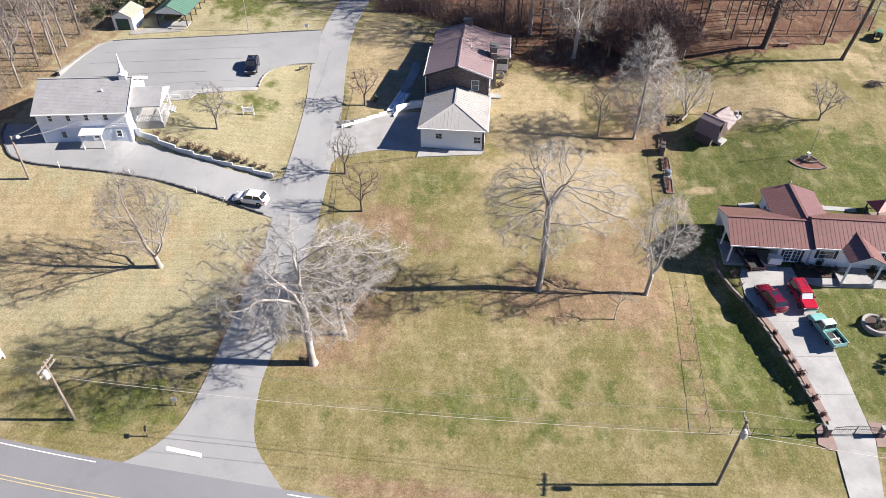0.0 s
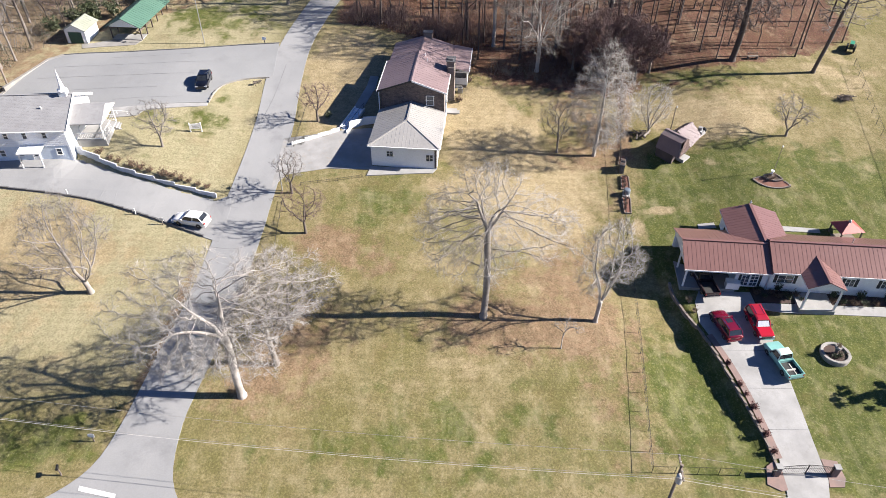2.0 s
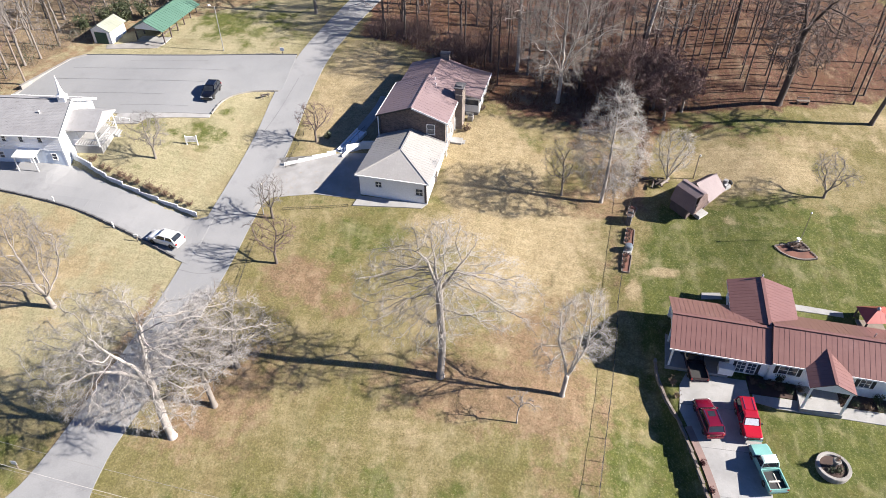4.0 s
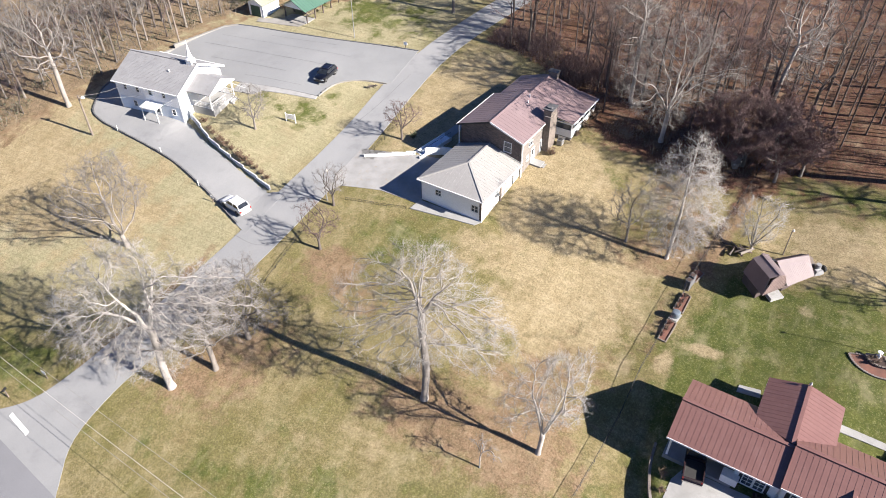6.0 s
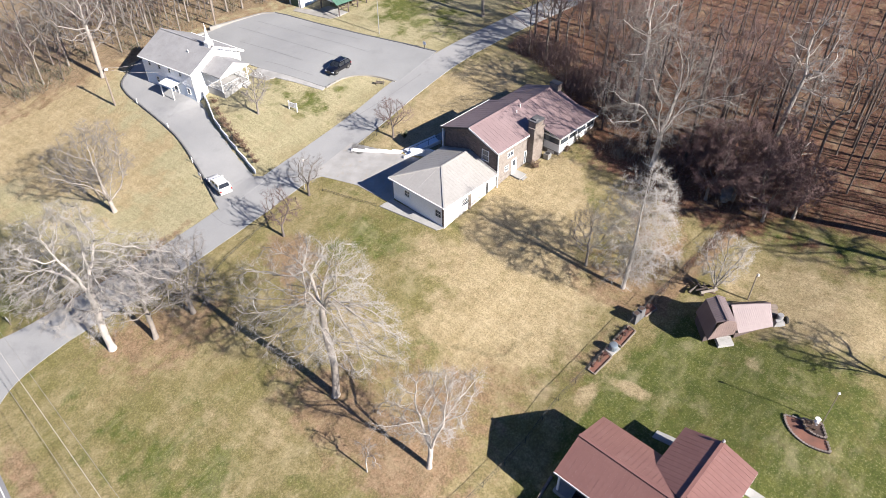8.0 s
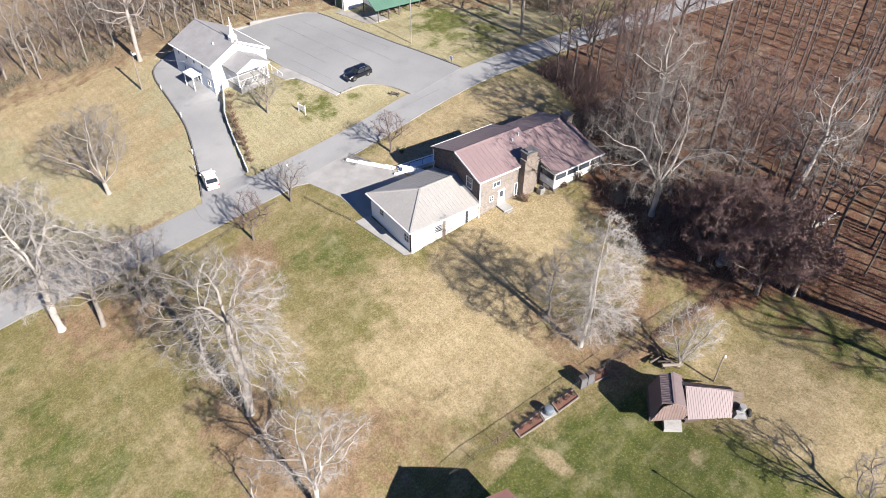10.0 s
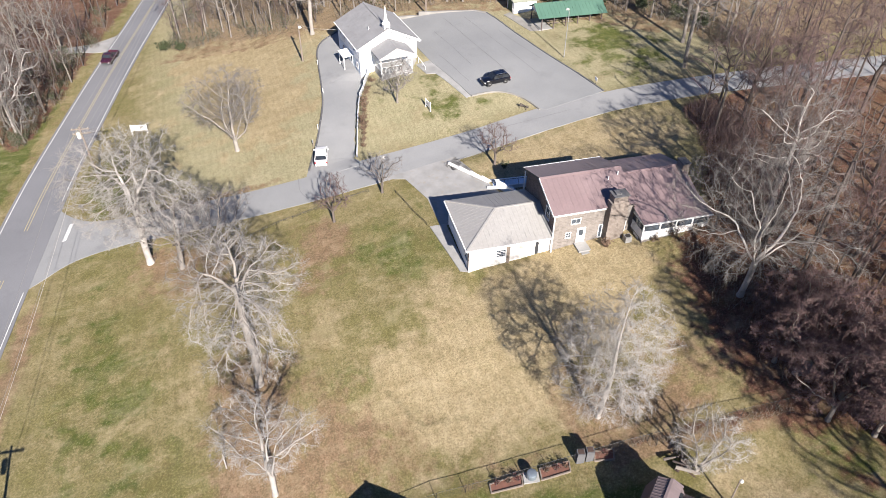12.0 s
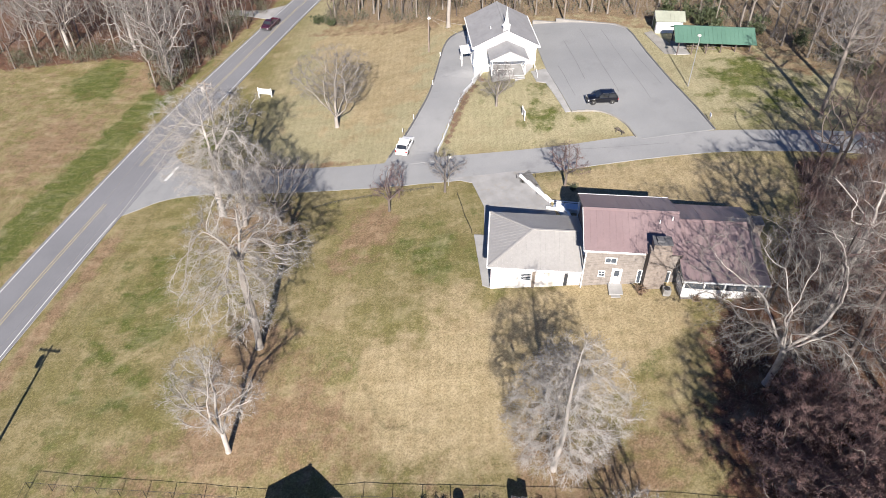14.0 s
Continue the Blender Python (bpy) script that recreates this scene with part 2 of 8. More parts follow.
M_CHIMNEY = masonry("grey_brown_chimney_stone", (0.21, 0.175, 0.15), (0.145, 0.12, 0.105), (0.23, 0.205, 0.185), 0.5, 0.2)
M_WHITEBRICK = masonry("white_painted_brick", (0.80, 0.78, 0.74), (0.74, 0.71, 0.67), (0.66, 0.64, 0.6), 0.24, 0.085)
M_SLATE = surface("chimney_cap_stone", (0.110, 0.110, 0.116), (0.083, 0.083, 0.088), 1.0, 6.0, 0.8)
M_PANE = glass_mat("window_glass", (0.035, 0.042, 0.052))
M_DARK = surface("dark_shutter_paint", (0.028, 0.03, 0.036), (0.02, 0.022, 0.026), 1.0, 6.0, 0.6)
M_BLACK = surface("black_iron", (0.02, 0.02, 0.022), (0.03, 0.028, 0.027), 1.0, 8.0, 0.5, metal=0.4)
M_GALV = surface("galvanised_steel", (0.38, 0.38, 0.38), (0.28, 0.28, 0.28), 1.0, 8.0, 0.5, metal=0.5)
M_POLE = surface("weathered_pole_wood", (0.21, 0.17, 0.14), (0.15, 0.125, 0.105), 1.2, 9.0, 0.9)
M_PALEPOLE = surface("pale_grey_pole", (0.55, 0.52, 0.48), (0.46, 0.44, 0.41), 1.2, 9.0, 0.8)
M_WIRE = surface("cable", (0.30, 0.29, 0.27), (0.24, 0.23, 0.22), 1.0, 5.0, 0.6, relief=0)
M_RUBBER = surface("tyre_rubber", (0.018, 0.018, 0.018), (0.03, 0.029, 0.027), 2.0, 12.0, 0.85)
M_RIM = surface("wheel_rim", (0.5, 0.5, 0.5), (0.4, 0.4, 0.41), 2.0, 12.0, 0.35, metal=0.8, relief=0)
M_CARGLASS = glass_mat("car_glass", (0.012, 0.014, 0.017), 0.05)
M_LAMPGLASS = surface("headlamp_glass", (0.65, 0.66, 0.68), (0.5, 0.51, 0.53), 4.0, 20.0, 0.2, relief=0)
M_TAIL = surface("tail_lamp", (0.35, 0.02, 0.02), (0.25, 0.015, 0.015), 4.0, 20.0, 0.25, relief=0)
M_CHROME = surface("chrome", (0.7, 0.7, 0.7), (0.6, 0.6, 0.6), 3.0, 20.0, 0.15, metal=1.0, relief=0)
M_TRIM = surface("black_plastic", (0.025, 0.025, 0.026), (0.035, 0.034, 0.033), 2.0, 12.0, 0.6)
M_BARK_PALE = surface("pale_sycamore_bark", (0.40, 0.37, 0.345), (0.25, 0.228, 0.21), 0.9, 5.0, 0.9, relief=0.4, depth=0.02, dirt=(0.22, 0.19, 0.165))
M_BARK_ASH = surface("ash_grey_bark", (0.29, 0.262, 0.238), (0.19, 0.17, 0.153), 0.9, 5.0, 0.9, relief=0.4, depth=0.02, dirt=(0.2, 0.17, 0.15))
M_BARK_GREY = surface("grey_bark", (0.2, 0.175, 0.155), (0.135, 0.12, 0.105), 0.9, 5.0, 0.9, relief=0.4, depth=0.02)
M_BARK_DARK = surface("brown_bark", (0.12, 0.098, 0.085), (0.08, 0.068, 0.06), 0.9, 5.0, 0.9, relief=0.4, depth=0.02)
M_WOODS_BARK = surface("dark_woodland_bark", (0.088, 0.068, 0.061), (0.056, 0.044, 0.04), 0.9, 5.0, 0.9, relief=0.4, depth=0.02)
M_TWIG_WOODS = surface("woodland_twigs", (0.13, 0.1, 0.088), (0.092, 0.07, 0.062), 0.6, 3.0, 0.9, relief=0)
M_TWIG_PALE = surface("pale_twigs", (0.20, 0.183, 0.17), (0.15, 0.138, 0.129), 0.6, 3.0, 0.9, relief=0)
M_TWIG_SILVER = surface("silvery_twigs", (0.33, 0.31, 0.292), (0.25, 0.234, 0.22), 0.6, 3.0, 0.9, relief=0)
M_TWIG_GREY = surface("grey_twigs", (0.19, 0.174, 0.164), (0.145, 0.133, 0.126), 0.6, 3.0, 0.9, relief=0)
M_TWIG_ROSE = surface("reddish_twigs", (0.14, 0.09, 0.084), (0.1, 0.066, 0.062), 0.6, 3.0, 0.9, relief=0)
M_TWIG_MAUVE = surface("mauve_beech_twigs", (0.145, 0.098, 0.093), (0.1, 0.068, 0.064), 0.6, 3.0, 0.9, relief=0)
M_LEAF_RUSSET = surface("russet_dead_leaves", (0.15, 0.085, 0.08), (0.1, 0.058, 0.056), 1.5, 6.0, 0.8, relief=0)
M_LEAF_RED = surface("dark_red_leaves", (0.10, 0.025, 0.025), (0.07, 0.03, 0.025), 2.0, 8.0, 0.7, relief=0)
M_LEAF_GREEN = surface("evergreen_leaves", (0.03, 0.044, 0.016), (0.055, 0.064, 0.026), 2.0, 8.0, 0.6, relief=0)
M_LEAF_BROWN = surface("brown_shrub_leaves", (0.16, 0.10, 0.065), (0.11, 0.075, 0.05), 2.0, 8.0, 0.8, relief=0)
M_BRUSH = surface("dry_brush_stems", (0.19, 0.158, 0.125), (0.13, 0.108, 0.085), 0.5, 3.0, 0.9, relief=0)
M_MULCH = surface("dark_mulch", (0.07, 0.042, 0.034), (0.04, 0.026, 0.022), 1.0, 9.0, 0.95, relief=0.6)
M_ROCK = surface("pale_rock", (0.3, 0.285, 0.265), (0.2, 0.19, 0.175), 1.2, 6.0, 0.9, relief=0.6, depth=0.04)


def paint(name, c, rough=0.25):
    return surface(name, c, tuple(v * 0.85 for v in c), 0.8, 25.0, rough, relief=0, coat=0.4)


# ---- mesh helpers ----
class Shape:
    """A list of points and faces that becomes one mesh."""

    def __init__(self):
        self.v, self.f = [], []

    def add(self, pts, faces):
        n = len(self.v)
        self.v += [tuple(p) for p in pts]
        self.f += [tuple(n + i for i in f) for f in faces]
        return self

    def box(self, x0, x1, y0, y1, z0, z1):
        p = [(x, y, z) for z in (z0, z1) for y in (y0, y1) for x in (x0, x1)]
        return self.add(p, [(0, 2, 3, 1), (4, 5, 7, 6), (0, 1, 5, 4), (2, 6, 7, 3), (0, 4, 6, 2), (1, 3, 7, 5)])

    def prism(self, poly, z0, z1):
        """An upright prism over a plan outline."""
        n = len(poly)
        p = [(x, y, z0) for x, y in poly] + [(x, y, z1) for x, y in poly]
        return self.add(p, [tuple(range(n))[::-1], tuple(range(n, 2 * n))] + [(i, (i + 1) % n, n + (i + 1) % n, n + i) for i in range(n)])

    def slab(self, poly, thick):
        """A flat outline in space, thickened downwards."""
        n = len(poly)
        p = [tuple(q) for q in poly] + [(q[0], q[1], q[2] - thick) for q in poly]
        return self.add(p, [tuple(range(n)), tuple(range(n, 2 * n))[::-1]] + [(i, n + i, n + (i + 1) % n, (i + 1) % n) for i in range(n)])

    def tube(self, a, b, r0, r1=None, n=8):
        r1 = r0 if r1 is None else r1
        a, b = Vector(a), Vector(b)
        d = (b - a).normalized()
        s = d.cross(Vector((0, 0, 1)) if abs(d.z) < 0.9 else Vector((1, 0, 0))).normalized()
        w = d.cross(s)
        ring = [s * math.cos(2 * math.pi * i / n) + w * math.sin(2 * math.pi * i / n) for i in range(n)]
        p = [a + q * r0 for q in ring] + [b + q * r1 for q in ring]
        return self.add(p, [tuple(range(n)), tuple(range(n, 2 * n))[::-1]] + [(i, n + i, n + (i + 1) % n, (i + 1) % n) for i in range(n)])

    def lathe(self, profile, n=14, c=(0, 0)):
        """Turn (radius, height) pairs round an upright axis."""
        p = [(c[0] + r * math.cos(2 * math.pi * i / n), c[1] + r * math.sin(2 * math.pi * i / n), z) for r, z in profile for i in range(n)]
        f = [(k * n + i, k * n + (i + 1) % n, (k + 1) * n + (i + 1) % n, (k + 1) * n + i) for k in range(len(profile) - 1) for i in range(n)]
        f += [tuple(range(n))[::-1], tuple(range((len(profile) - 1) * n, len(profile) * n))]
        return self.add(p, f)

    def loft(self, rings):
        n = len(rings[0])
        f = [(k * n + i, k * n + (i + 1) % n, (k + 1) * n + (i + 1) % n, (k + 1) * n + i) for k in range(len(rings) - 1) for i in range(n)]
        f += [tuple(range(n))[::-1], tuple(range((len(rings) - 1) * n, len(rings) * n))]
        return self.add([p for r in rings for p in r], f)

    def mesh(self, name, material, smooth=False):
        me = bpy.data.meshes.new(name)
        me.from_pydata(self.v, [], self.f)
        bm = bmesh.new()
        bm.from_mesh(me)
        bmesh.ops.recalc_face_normals(bm, faces=bm.faces)
        bm.to_mesh(me)
        bm.free()
        if material:
            me.materials.append(material)
        if smooth:
            me.polygons.foreach_set("use_smooth", [True] * len(me.polygons))
        me.update()
        return me


def part(name, shape, material, parent, label="", smooth=False):
    ob = new(name, shape.mesh(name, material, smooth) if isinstance(shape, Shape) else shape)
    ob.parent = parent
    if label:
        tagged(ob, label)
    return ob


def thing(name, label, category, m=None, group="", kind=""):
    ob = new(name)
    ob.empty_display_size = 0.2
    if m is not None:
        ob.matrix_world = m
    return tagged(ob, label, category, group, kind)


def single(name, shape, material, label, category="", m=None, group="", kind="", smooth=False):
    ob = new(name, shape.mesh(name, material, smooth))
    if m is not None:
        ob.matrix_world = m
    return tagged(ob, label, category, group, kind)


# ---- lie of the land ----
def soft(v, w):
    return w * np.logaddexp(0, v / w)


def step(a, b, v):
    s = np.clip((v - a) / (b - a), 0, 1)
    return s * s * (3 - 2 * s)


WALL_LINE = ([30, 38, 42, 46, 51, 55, 60, 90], [35.0, 34.6, 33.9, 33.2, 31.8, 30.6, 30.0, 30.0])
BANK_LINE = ([-60, -38.4, -32.7, -25.2, -20.4, 100], [78.5, 76.2, 73.6, 71.5, 70.2, 70.2])


def land(x, y):
    """Height of the ground: a hillside that rises from the highway, with the banks behind the retaining walls."""
    x, y = np.asarray(x, float), np.asarray(y, float)
    z = 0.14 * (soft(y - 37.5, 2.5) - soft(y - 112, 8) * 0.6)
    z = z + 1.3 * step(-14, -34, x) * step(60, 74, y) * (1 - step(90, 106, y))
    z = z - 0.9 * np.exp(-(((x - 23) / 10) ** 2)) * step(50, 66, y) * (1 - step(80, 92, y))
    z = z + 1.2 * step(34, 46, x) * step(60, 74, y)
    xw = np.interp(y, *WALL_LINE)
    z = z - 1.0 * step(36, 46, y) * (1 - step(59, 64, y)) * (1 - step(xw - 0.5, xw + 0.3, x)) * np.exp(-((np.minimum(x - xw, 0) / 7) ** 2))
    yb = np.interp(x, *BANK_LINE)
    z = z - 0.5 * (1 - step(yb - 0.3, yb + 0.4, y)) * np.exp(-((np.minimum(y - yb, 0) / 4) ** 2)) * step(-41, -38, x) * (1 - step(-22, -18, x))
    return z


def gz(x, y):
    return float(land(x, y))


def at(x, y, rz=0.0, up=0.0):
    return pose(x, y, gz(x, y) + up, 0, 0, rz)


# ---- woods outlines ----
EDGE_NORTH = ([-14, -11, -2, 6.5, 10, 18, 28, 35, 47, 60, 66, 80], [119, 110, 108, 102, 97.0, 94.6, 93.8, 96.6, 97.0, 100, 104, 120])
WEST_RIM = [(-300, 110), (-120, 62), (-82, 51), (-67.6, 48.5), (-67.4, 56), (-62.4, 67), (-60.5, 74), (-56.7, 86), (-54, 99), (-52, 110), (-42, 116.5), (-34, 122), (-25, 124), (-19, 127), (-18, 300), (-300, 300)]
FAR_RIM = [(-53, -60), (-53, -3), (-55, 5), (-57.5, 14), (-56, 21), (-43, 26), (-48, 28.6), (-65, 32.8), (-80, 36.8), (-120, 48), (-200, 70), (-300, 60), (-300, -60)]


def inside(poly, x, y):
    x, y = np.asarray(x, float), np.asarray(y, float)
    hit = np.zeros(np.broadcast(x, y).shape, bool)
    for (ax, ay), (bx, by) in zip(poly, poly[1:] + poly[:1]):
        cross = (ay > y) != (by > y)
        hit ^= cross & (x < (bx - ax) * (y - ay) / ((by - ay) or 1e-9) + ax)
    return hit


def wooded(x, y):
    x, y = np.asarray(x, float), np.asarray(y, float)
    north = (x > -11) & (x < 68) & (y > np.interp(x, *EDGE_NORTH)) & (y < 300)
    return north | inside(WEST_RIM, x, y) | inside(FAR_RIM, x, y)


# ---- ground: one sheet to the horizon ----
def axis(lo, hi, pitch):
    far = np.geomspace(4, 2800, 26)
    return np.concatenate([(lo - far)[::-1], np.arange(lo, hi + 0.01, pitch), hi + far])


def blob(x, y, cx, cy, rx, ry, power=1.0):
    return power * np.exp(-(((x - cx) / rx) ** 2) - ((y - cy) / ry) ** 2)


def build_ground():
    xs, ys = axis(-125, 90, 0.55), axis(-25, 185, 0.55)
    gx, gy = np.meshgrid(xs, ys)
    x, y = gx.ravel(), gy.ravel()
    z = land(x, y)
    z = z + 0.035 * np.sin(x * 0.9 + np.sin(y * 0.7) * 2) * np.sin(y * 0.8 + np.cos(x * 0.5)) - 0.02
    z = z + 0.00006 * np.maximum(np.hypot(x, y - 60) - 220, 0) ** 1.6
    n, k = len(xs), len(ys)
    i = np.arange((n - 1) * (k - 1))
    a = i // (n - 1) * n + i % (n - 1)
    me = bpy.data.meshes.new("ground")
    me.from_pydata(np.c_[x, y, z].tolist(), [], np.c_[a, a + 1, a + n + 1, a + n].tolist())
    woods = wooded(x, y).astype(float).reshape(k, n)
    for _ in range(8):
        p = np.pad(woods, 1, mode="edge")
        woods = (p[:-2, 1:-1] + p[2:, 1:-1] + p[1:-1, :-2] + p[1:-1, 2:] + 2 * woods) / 6
    # leaf litter; the blobs south of the north edge also paint in its shade
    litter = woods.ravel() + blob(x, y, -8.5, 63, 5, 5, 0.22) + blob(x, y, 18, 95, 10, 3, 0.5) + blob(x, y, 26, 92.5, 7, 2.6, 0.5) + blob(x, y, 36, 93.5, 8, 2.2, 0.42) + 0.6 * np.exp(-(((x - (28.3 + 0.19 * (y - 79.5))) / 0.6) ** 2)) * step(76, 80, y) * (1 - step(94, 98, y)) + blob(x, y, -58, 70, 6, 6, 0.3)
    yard = step(29, 33, x) * step(33, 38, y) * (1 - step(74, 84, y))
    far_side = (y < 26 - 0.17 * x) & (x > -60)
    gold = blob(x, y, 17, 71, 8, 12, 1.05) + blob(x, y, 10, 86, 7, 9, 0.95) + blob(x, y, -8, 97, 5.5, 12, 1.2) + blob(x, y, -7, 91, 6, 8, 0.7) + blob(x, y, 4, 60, 5, 5, 0.45)
    gold += blob(x, y, 44, 88, 20, 6, 0.4) + blob(x, y, -45, 62, 16, 8, 0.5) + blob(x, y, -60, 57, 9, 12, 0.5) + blob(x, y, 5, 72, 3.5, 3, 0.55)
    gold += blob(x, y, 32.0, 69.1, 1.8, 1.2, 0.75) + blob(x, y, 28.7, 67.1, 0.9, 1.6, 0.6) + blob(x, y, 40, 76.6, 3.5, 2, 0.7) + blob(x, y, 42, 84.7, 9, 4, 0.6) + blob(x, y, 36.3, 75.5, 1.2, 0.9, 0.6)
    gold += blob(x, y, -42, 57, 20, 12, 0.5) + blob(x, y, -27, 80, 7, 6, 0.15) + np.where(far_side, 0.3, 0)
    gold *= 1 - 0.6 * yard
    gold += blob(x, y, 31.9, 69.4, 1.6, 0.7, 0.5) + blob(x, y, 28.3, 66.4, 0.6, 1.6, 0.35) + blob(x, y, 6, 46, 6, 4, 0.4) + blob(x, y, 62, 96, 9, 8, 0.45) + blob(x, y, -58, 78, 5, 14, 0.7) + blob(x, y, 13, 51, 4, 3, 0.42)
    green = 0.72 * yard + blob(x, y, 38, 70, 10, 10, 0.6) + blob(x, y, 29.5, 44, 2.5, 10, 0.5) + blob(x, y, 46, 50, 8, 14, 0.9) + blob(x, y, -1, 70, 8, 7, 0.62) + blob(x, y, 26, 46, 5, 10, 0.45)
    green += blob(x, y, -27, 83, 9, 9, 0.46) + blob(x, y, 5, 40, 20, 8, 0.52) + blob(x, y, -30, 112, 14, 10, 0.6) + blob(x, y, 15.5, 88, 3, 3.5, 0.6)
    green += blob(x, y, -30, 39, 11, 4, 0.6) + blob(x, y, 14, 62, 5, 3, 0.5) + blob(x, y, 40, 94, 12, 3.5, 0.6) + blob(x, y, 21, 82, 2.5, 2.5, 0.3) + blob(x, y, 9.5, 78, 4, 3, 0.35) + blob(x, y, 30, 63, 3, 7, 0.4)
    band = np.where(far_side, np.exp(-(((y - (18.3 - 0.18 * x)) / 2.4) ** 2)) + blob(x, y, -49, 15, 9, 5, 0.7), 0)
    gold *= 1 - 0.9 * np.clip(band, 0, 1)
    green += np.where(far_side, 1.6 * np.exp(-(((y - (18.3 - 0.18 * x)) / 2.4) ** 2)) + blob(x, y, -49, 15, 9, 5, 1.0), 0)
    verge = 0.7 * np.exp(-(((x - (-21.6 + 0.075 * (y - 46))) / 0.9) ** 2)) * step(38, 43, y) * (1 - step(58, 64, y))
    rim = inside([(-64, 46), (-59, 67), (-56, 78), (-52, 92), (-48, 106), (-38, 113), (-30, 119), (-30, 126), (-60, 120), (-75, 60)], x, y)
    clay = verge + np.where(rim, 0.55, 0) + blob(x, y, -6.5, 63.5, 4.5, 3, 0.85) + blob(x, y, -1, 60, 6, 3, 0.45) + np.where(far_side, 0.36, 0) + blob(x, y, -30, 15.5, 9, 4.5, 0.45) + blob(x, y, -50, 21, 6, 3, 0.4)
    clay += 0.85 * np.exp(-(((y - (30.8 - 0.145 * x)) / 1.2) ** 2)) * step(-13, -8, x) + blob(x, y, 22, 48, 4.5, 16, 0.42) + blob(x, y, 14, 58, 6, 6, 0.3) + blob(x, y, 9, 53, 8, 4, 0.5) + blob(x, y, -11, 45, 6, 4, 0.6) + blob(x, y, -8, 51, 6, 5, 0.6) + blob(x, y, 16, 51, 8, 3, 0.5) + blob(x, y, 24, 79, 7, 3.5, 0.58) + blob(x, y, 23, 88, 5, 5, 0.5) + blob(x, y, 27, 84, 3, 5, 0.45) + blob(x, y, 27, 70, 2.5, 6, 0.4) + blob(x, y, 20, 60, 5, 6, 0.4) + blob(x, y, 46, 91, 14, 2.5, 0.35) + 0.75 * np.exp(-(((x - (29.2 + 0.19 * (y - 79.5))) / 0.7) ** 2)) * step(77, 80, y) * (1 - step(93, 97, y)) + 0.2 * np.exp(-(((x - (24.5 + 0.12 * (y - 40))) / 0.9) ** 2)) * step(36, 38, y) * (1 - step(54, 58, y))
    clay *= 1 - 0.9 * np.clip(band, 0, 1)
    trace = np.zeros_like(x)
    for (ax, ay), (bx, by) in (((15.6, 64.1), (20.0, 65.8)), ((20.0, 65.8), (20.7, 69.6))):
        u = np.clip(((x - ax) * (bx - ax) + (y - ay) * (by - ay)) / ((bx - ax) ** 2 + (by - ay) ** 2), 0, 1)
        trace = np.maximum(trace, np.exp(-((np.hypot(x - ax - u * (bx - ax), y - ay - u * (by - ay)) / 0.3) ** 2)))
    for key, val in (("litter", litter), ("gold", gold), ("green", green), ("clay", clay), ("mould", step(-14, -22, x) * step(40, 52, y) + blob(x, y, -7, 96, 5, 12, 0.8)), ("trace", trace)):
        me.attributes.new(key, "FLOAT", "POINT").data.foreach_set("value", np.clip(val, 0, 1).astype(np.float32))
    me.materials.append(M_GROUND)
    me.polygons.foreach_set("use_smooth", [True] * len(me.polygons))
    me.update()
    return tagged(new("ground", me), "patchy winter lawn with leaf litter under bare woods", "ground", kind="structure")


GROUND = build_ground()


def drape(poly, lift, pitch=1.6, thick=0.0):
    """A plan outline laid on the land, cut into small faces, with a skirt where it has thickness."""
    bm = bmesh.new()
    bm.faces.new([bm.verts.new((x, y, 0)) for x, y in poly])
    bmesh.ops.triangulate(bm, faces=bm.faces)
    for n in (0, 1):
        lo, hi = min(p[n] for p in poly), max(p[n] for p in poly)
        for k in range(int(lo // pitch) + 1, int(hi // pitch) + 1):
            co, no = [0, 0, 0], [0, 0, 0]
            co[n], no[n] = k * pitch, 1
            bmesh.ops.bisect_plane(bm, geom=bm.verts[:] + bm.edges[:] + bm.faces[:], plane_co=co, plane_no=no)
    bmesh.ops.recalc_face_normals(bm, faces=bm.faces)
    if sum(f.normal.z for f in bm.faces) < 0:
        bmesh.ops.reverse_faces(bm, faces=bm.faces)
    for v in bm.verts:
        v.co.z = gz(v.co.x, v.co.y) + lift
    if thick:
        rim = [e for e in bm.edges if e.is_boundary]
        made = bmesh.ops.extrude_edge_only(bm, edges=rim)
        for v in made["geom"]:
            if isinstance(v, bmesh.types.BMVert):
                v.co.z -= thick
    return bm


def drape_mesh(name, poly, material, lift=0.05, thick=0.15):
    bm = drape(poly, lift, thick=thick)
    me = bpy.data.meshes.new(name)
    bm.to_mesh(me)
    bm.free()
    me.materials.append(material)
    return me


def ribbon(line, half):
    """The outline of a strip along a line; half may vary from point to point."""
    left, right = [], []
    for i, p in enumerate(line):
        a, b = Vector(line[max(i - 1, 0)]), Vector(line[min(i + 1, len(line) - 1)])
        d = (b - a).normalized()
        h = half[i] if isinstance(half, (list, tuple)) else half
        left.append((p[0] - d.y * h, p[1] + d.x * h))
        right.append((p[0] + d.y * h, p[1] - d.x * h))
    return left + right[::-1]


def smooth_line(pts, n=6):
    out = []
    for i in range(len(pts) - 1):
        p = [Vector(pts[min(max(i + k, 0), len(pts) - 1)]) for k in (-1, 0, 1, 2)]
        for j in range(n):
            t = j / n
            q = 0.5 * ((2 * p[1]) + (p[2] - p[0]) * t + (2 * p[0] - 5 * p[1] + 4 * p[2] - p[3]) * t * t + (3 * p[1] - p[0] - 3 * p[2] + p[3]) * t ** 3)
            out.append((q.x, q.y))
    return out + [tuple(pts[-1])]


def offset_line(line, d):
    n = len(line)
    return ribbon(line, d)[:n] if d >= 0 else ribbon(line, -d)[n:][::-1]


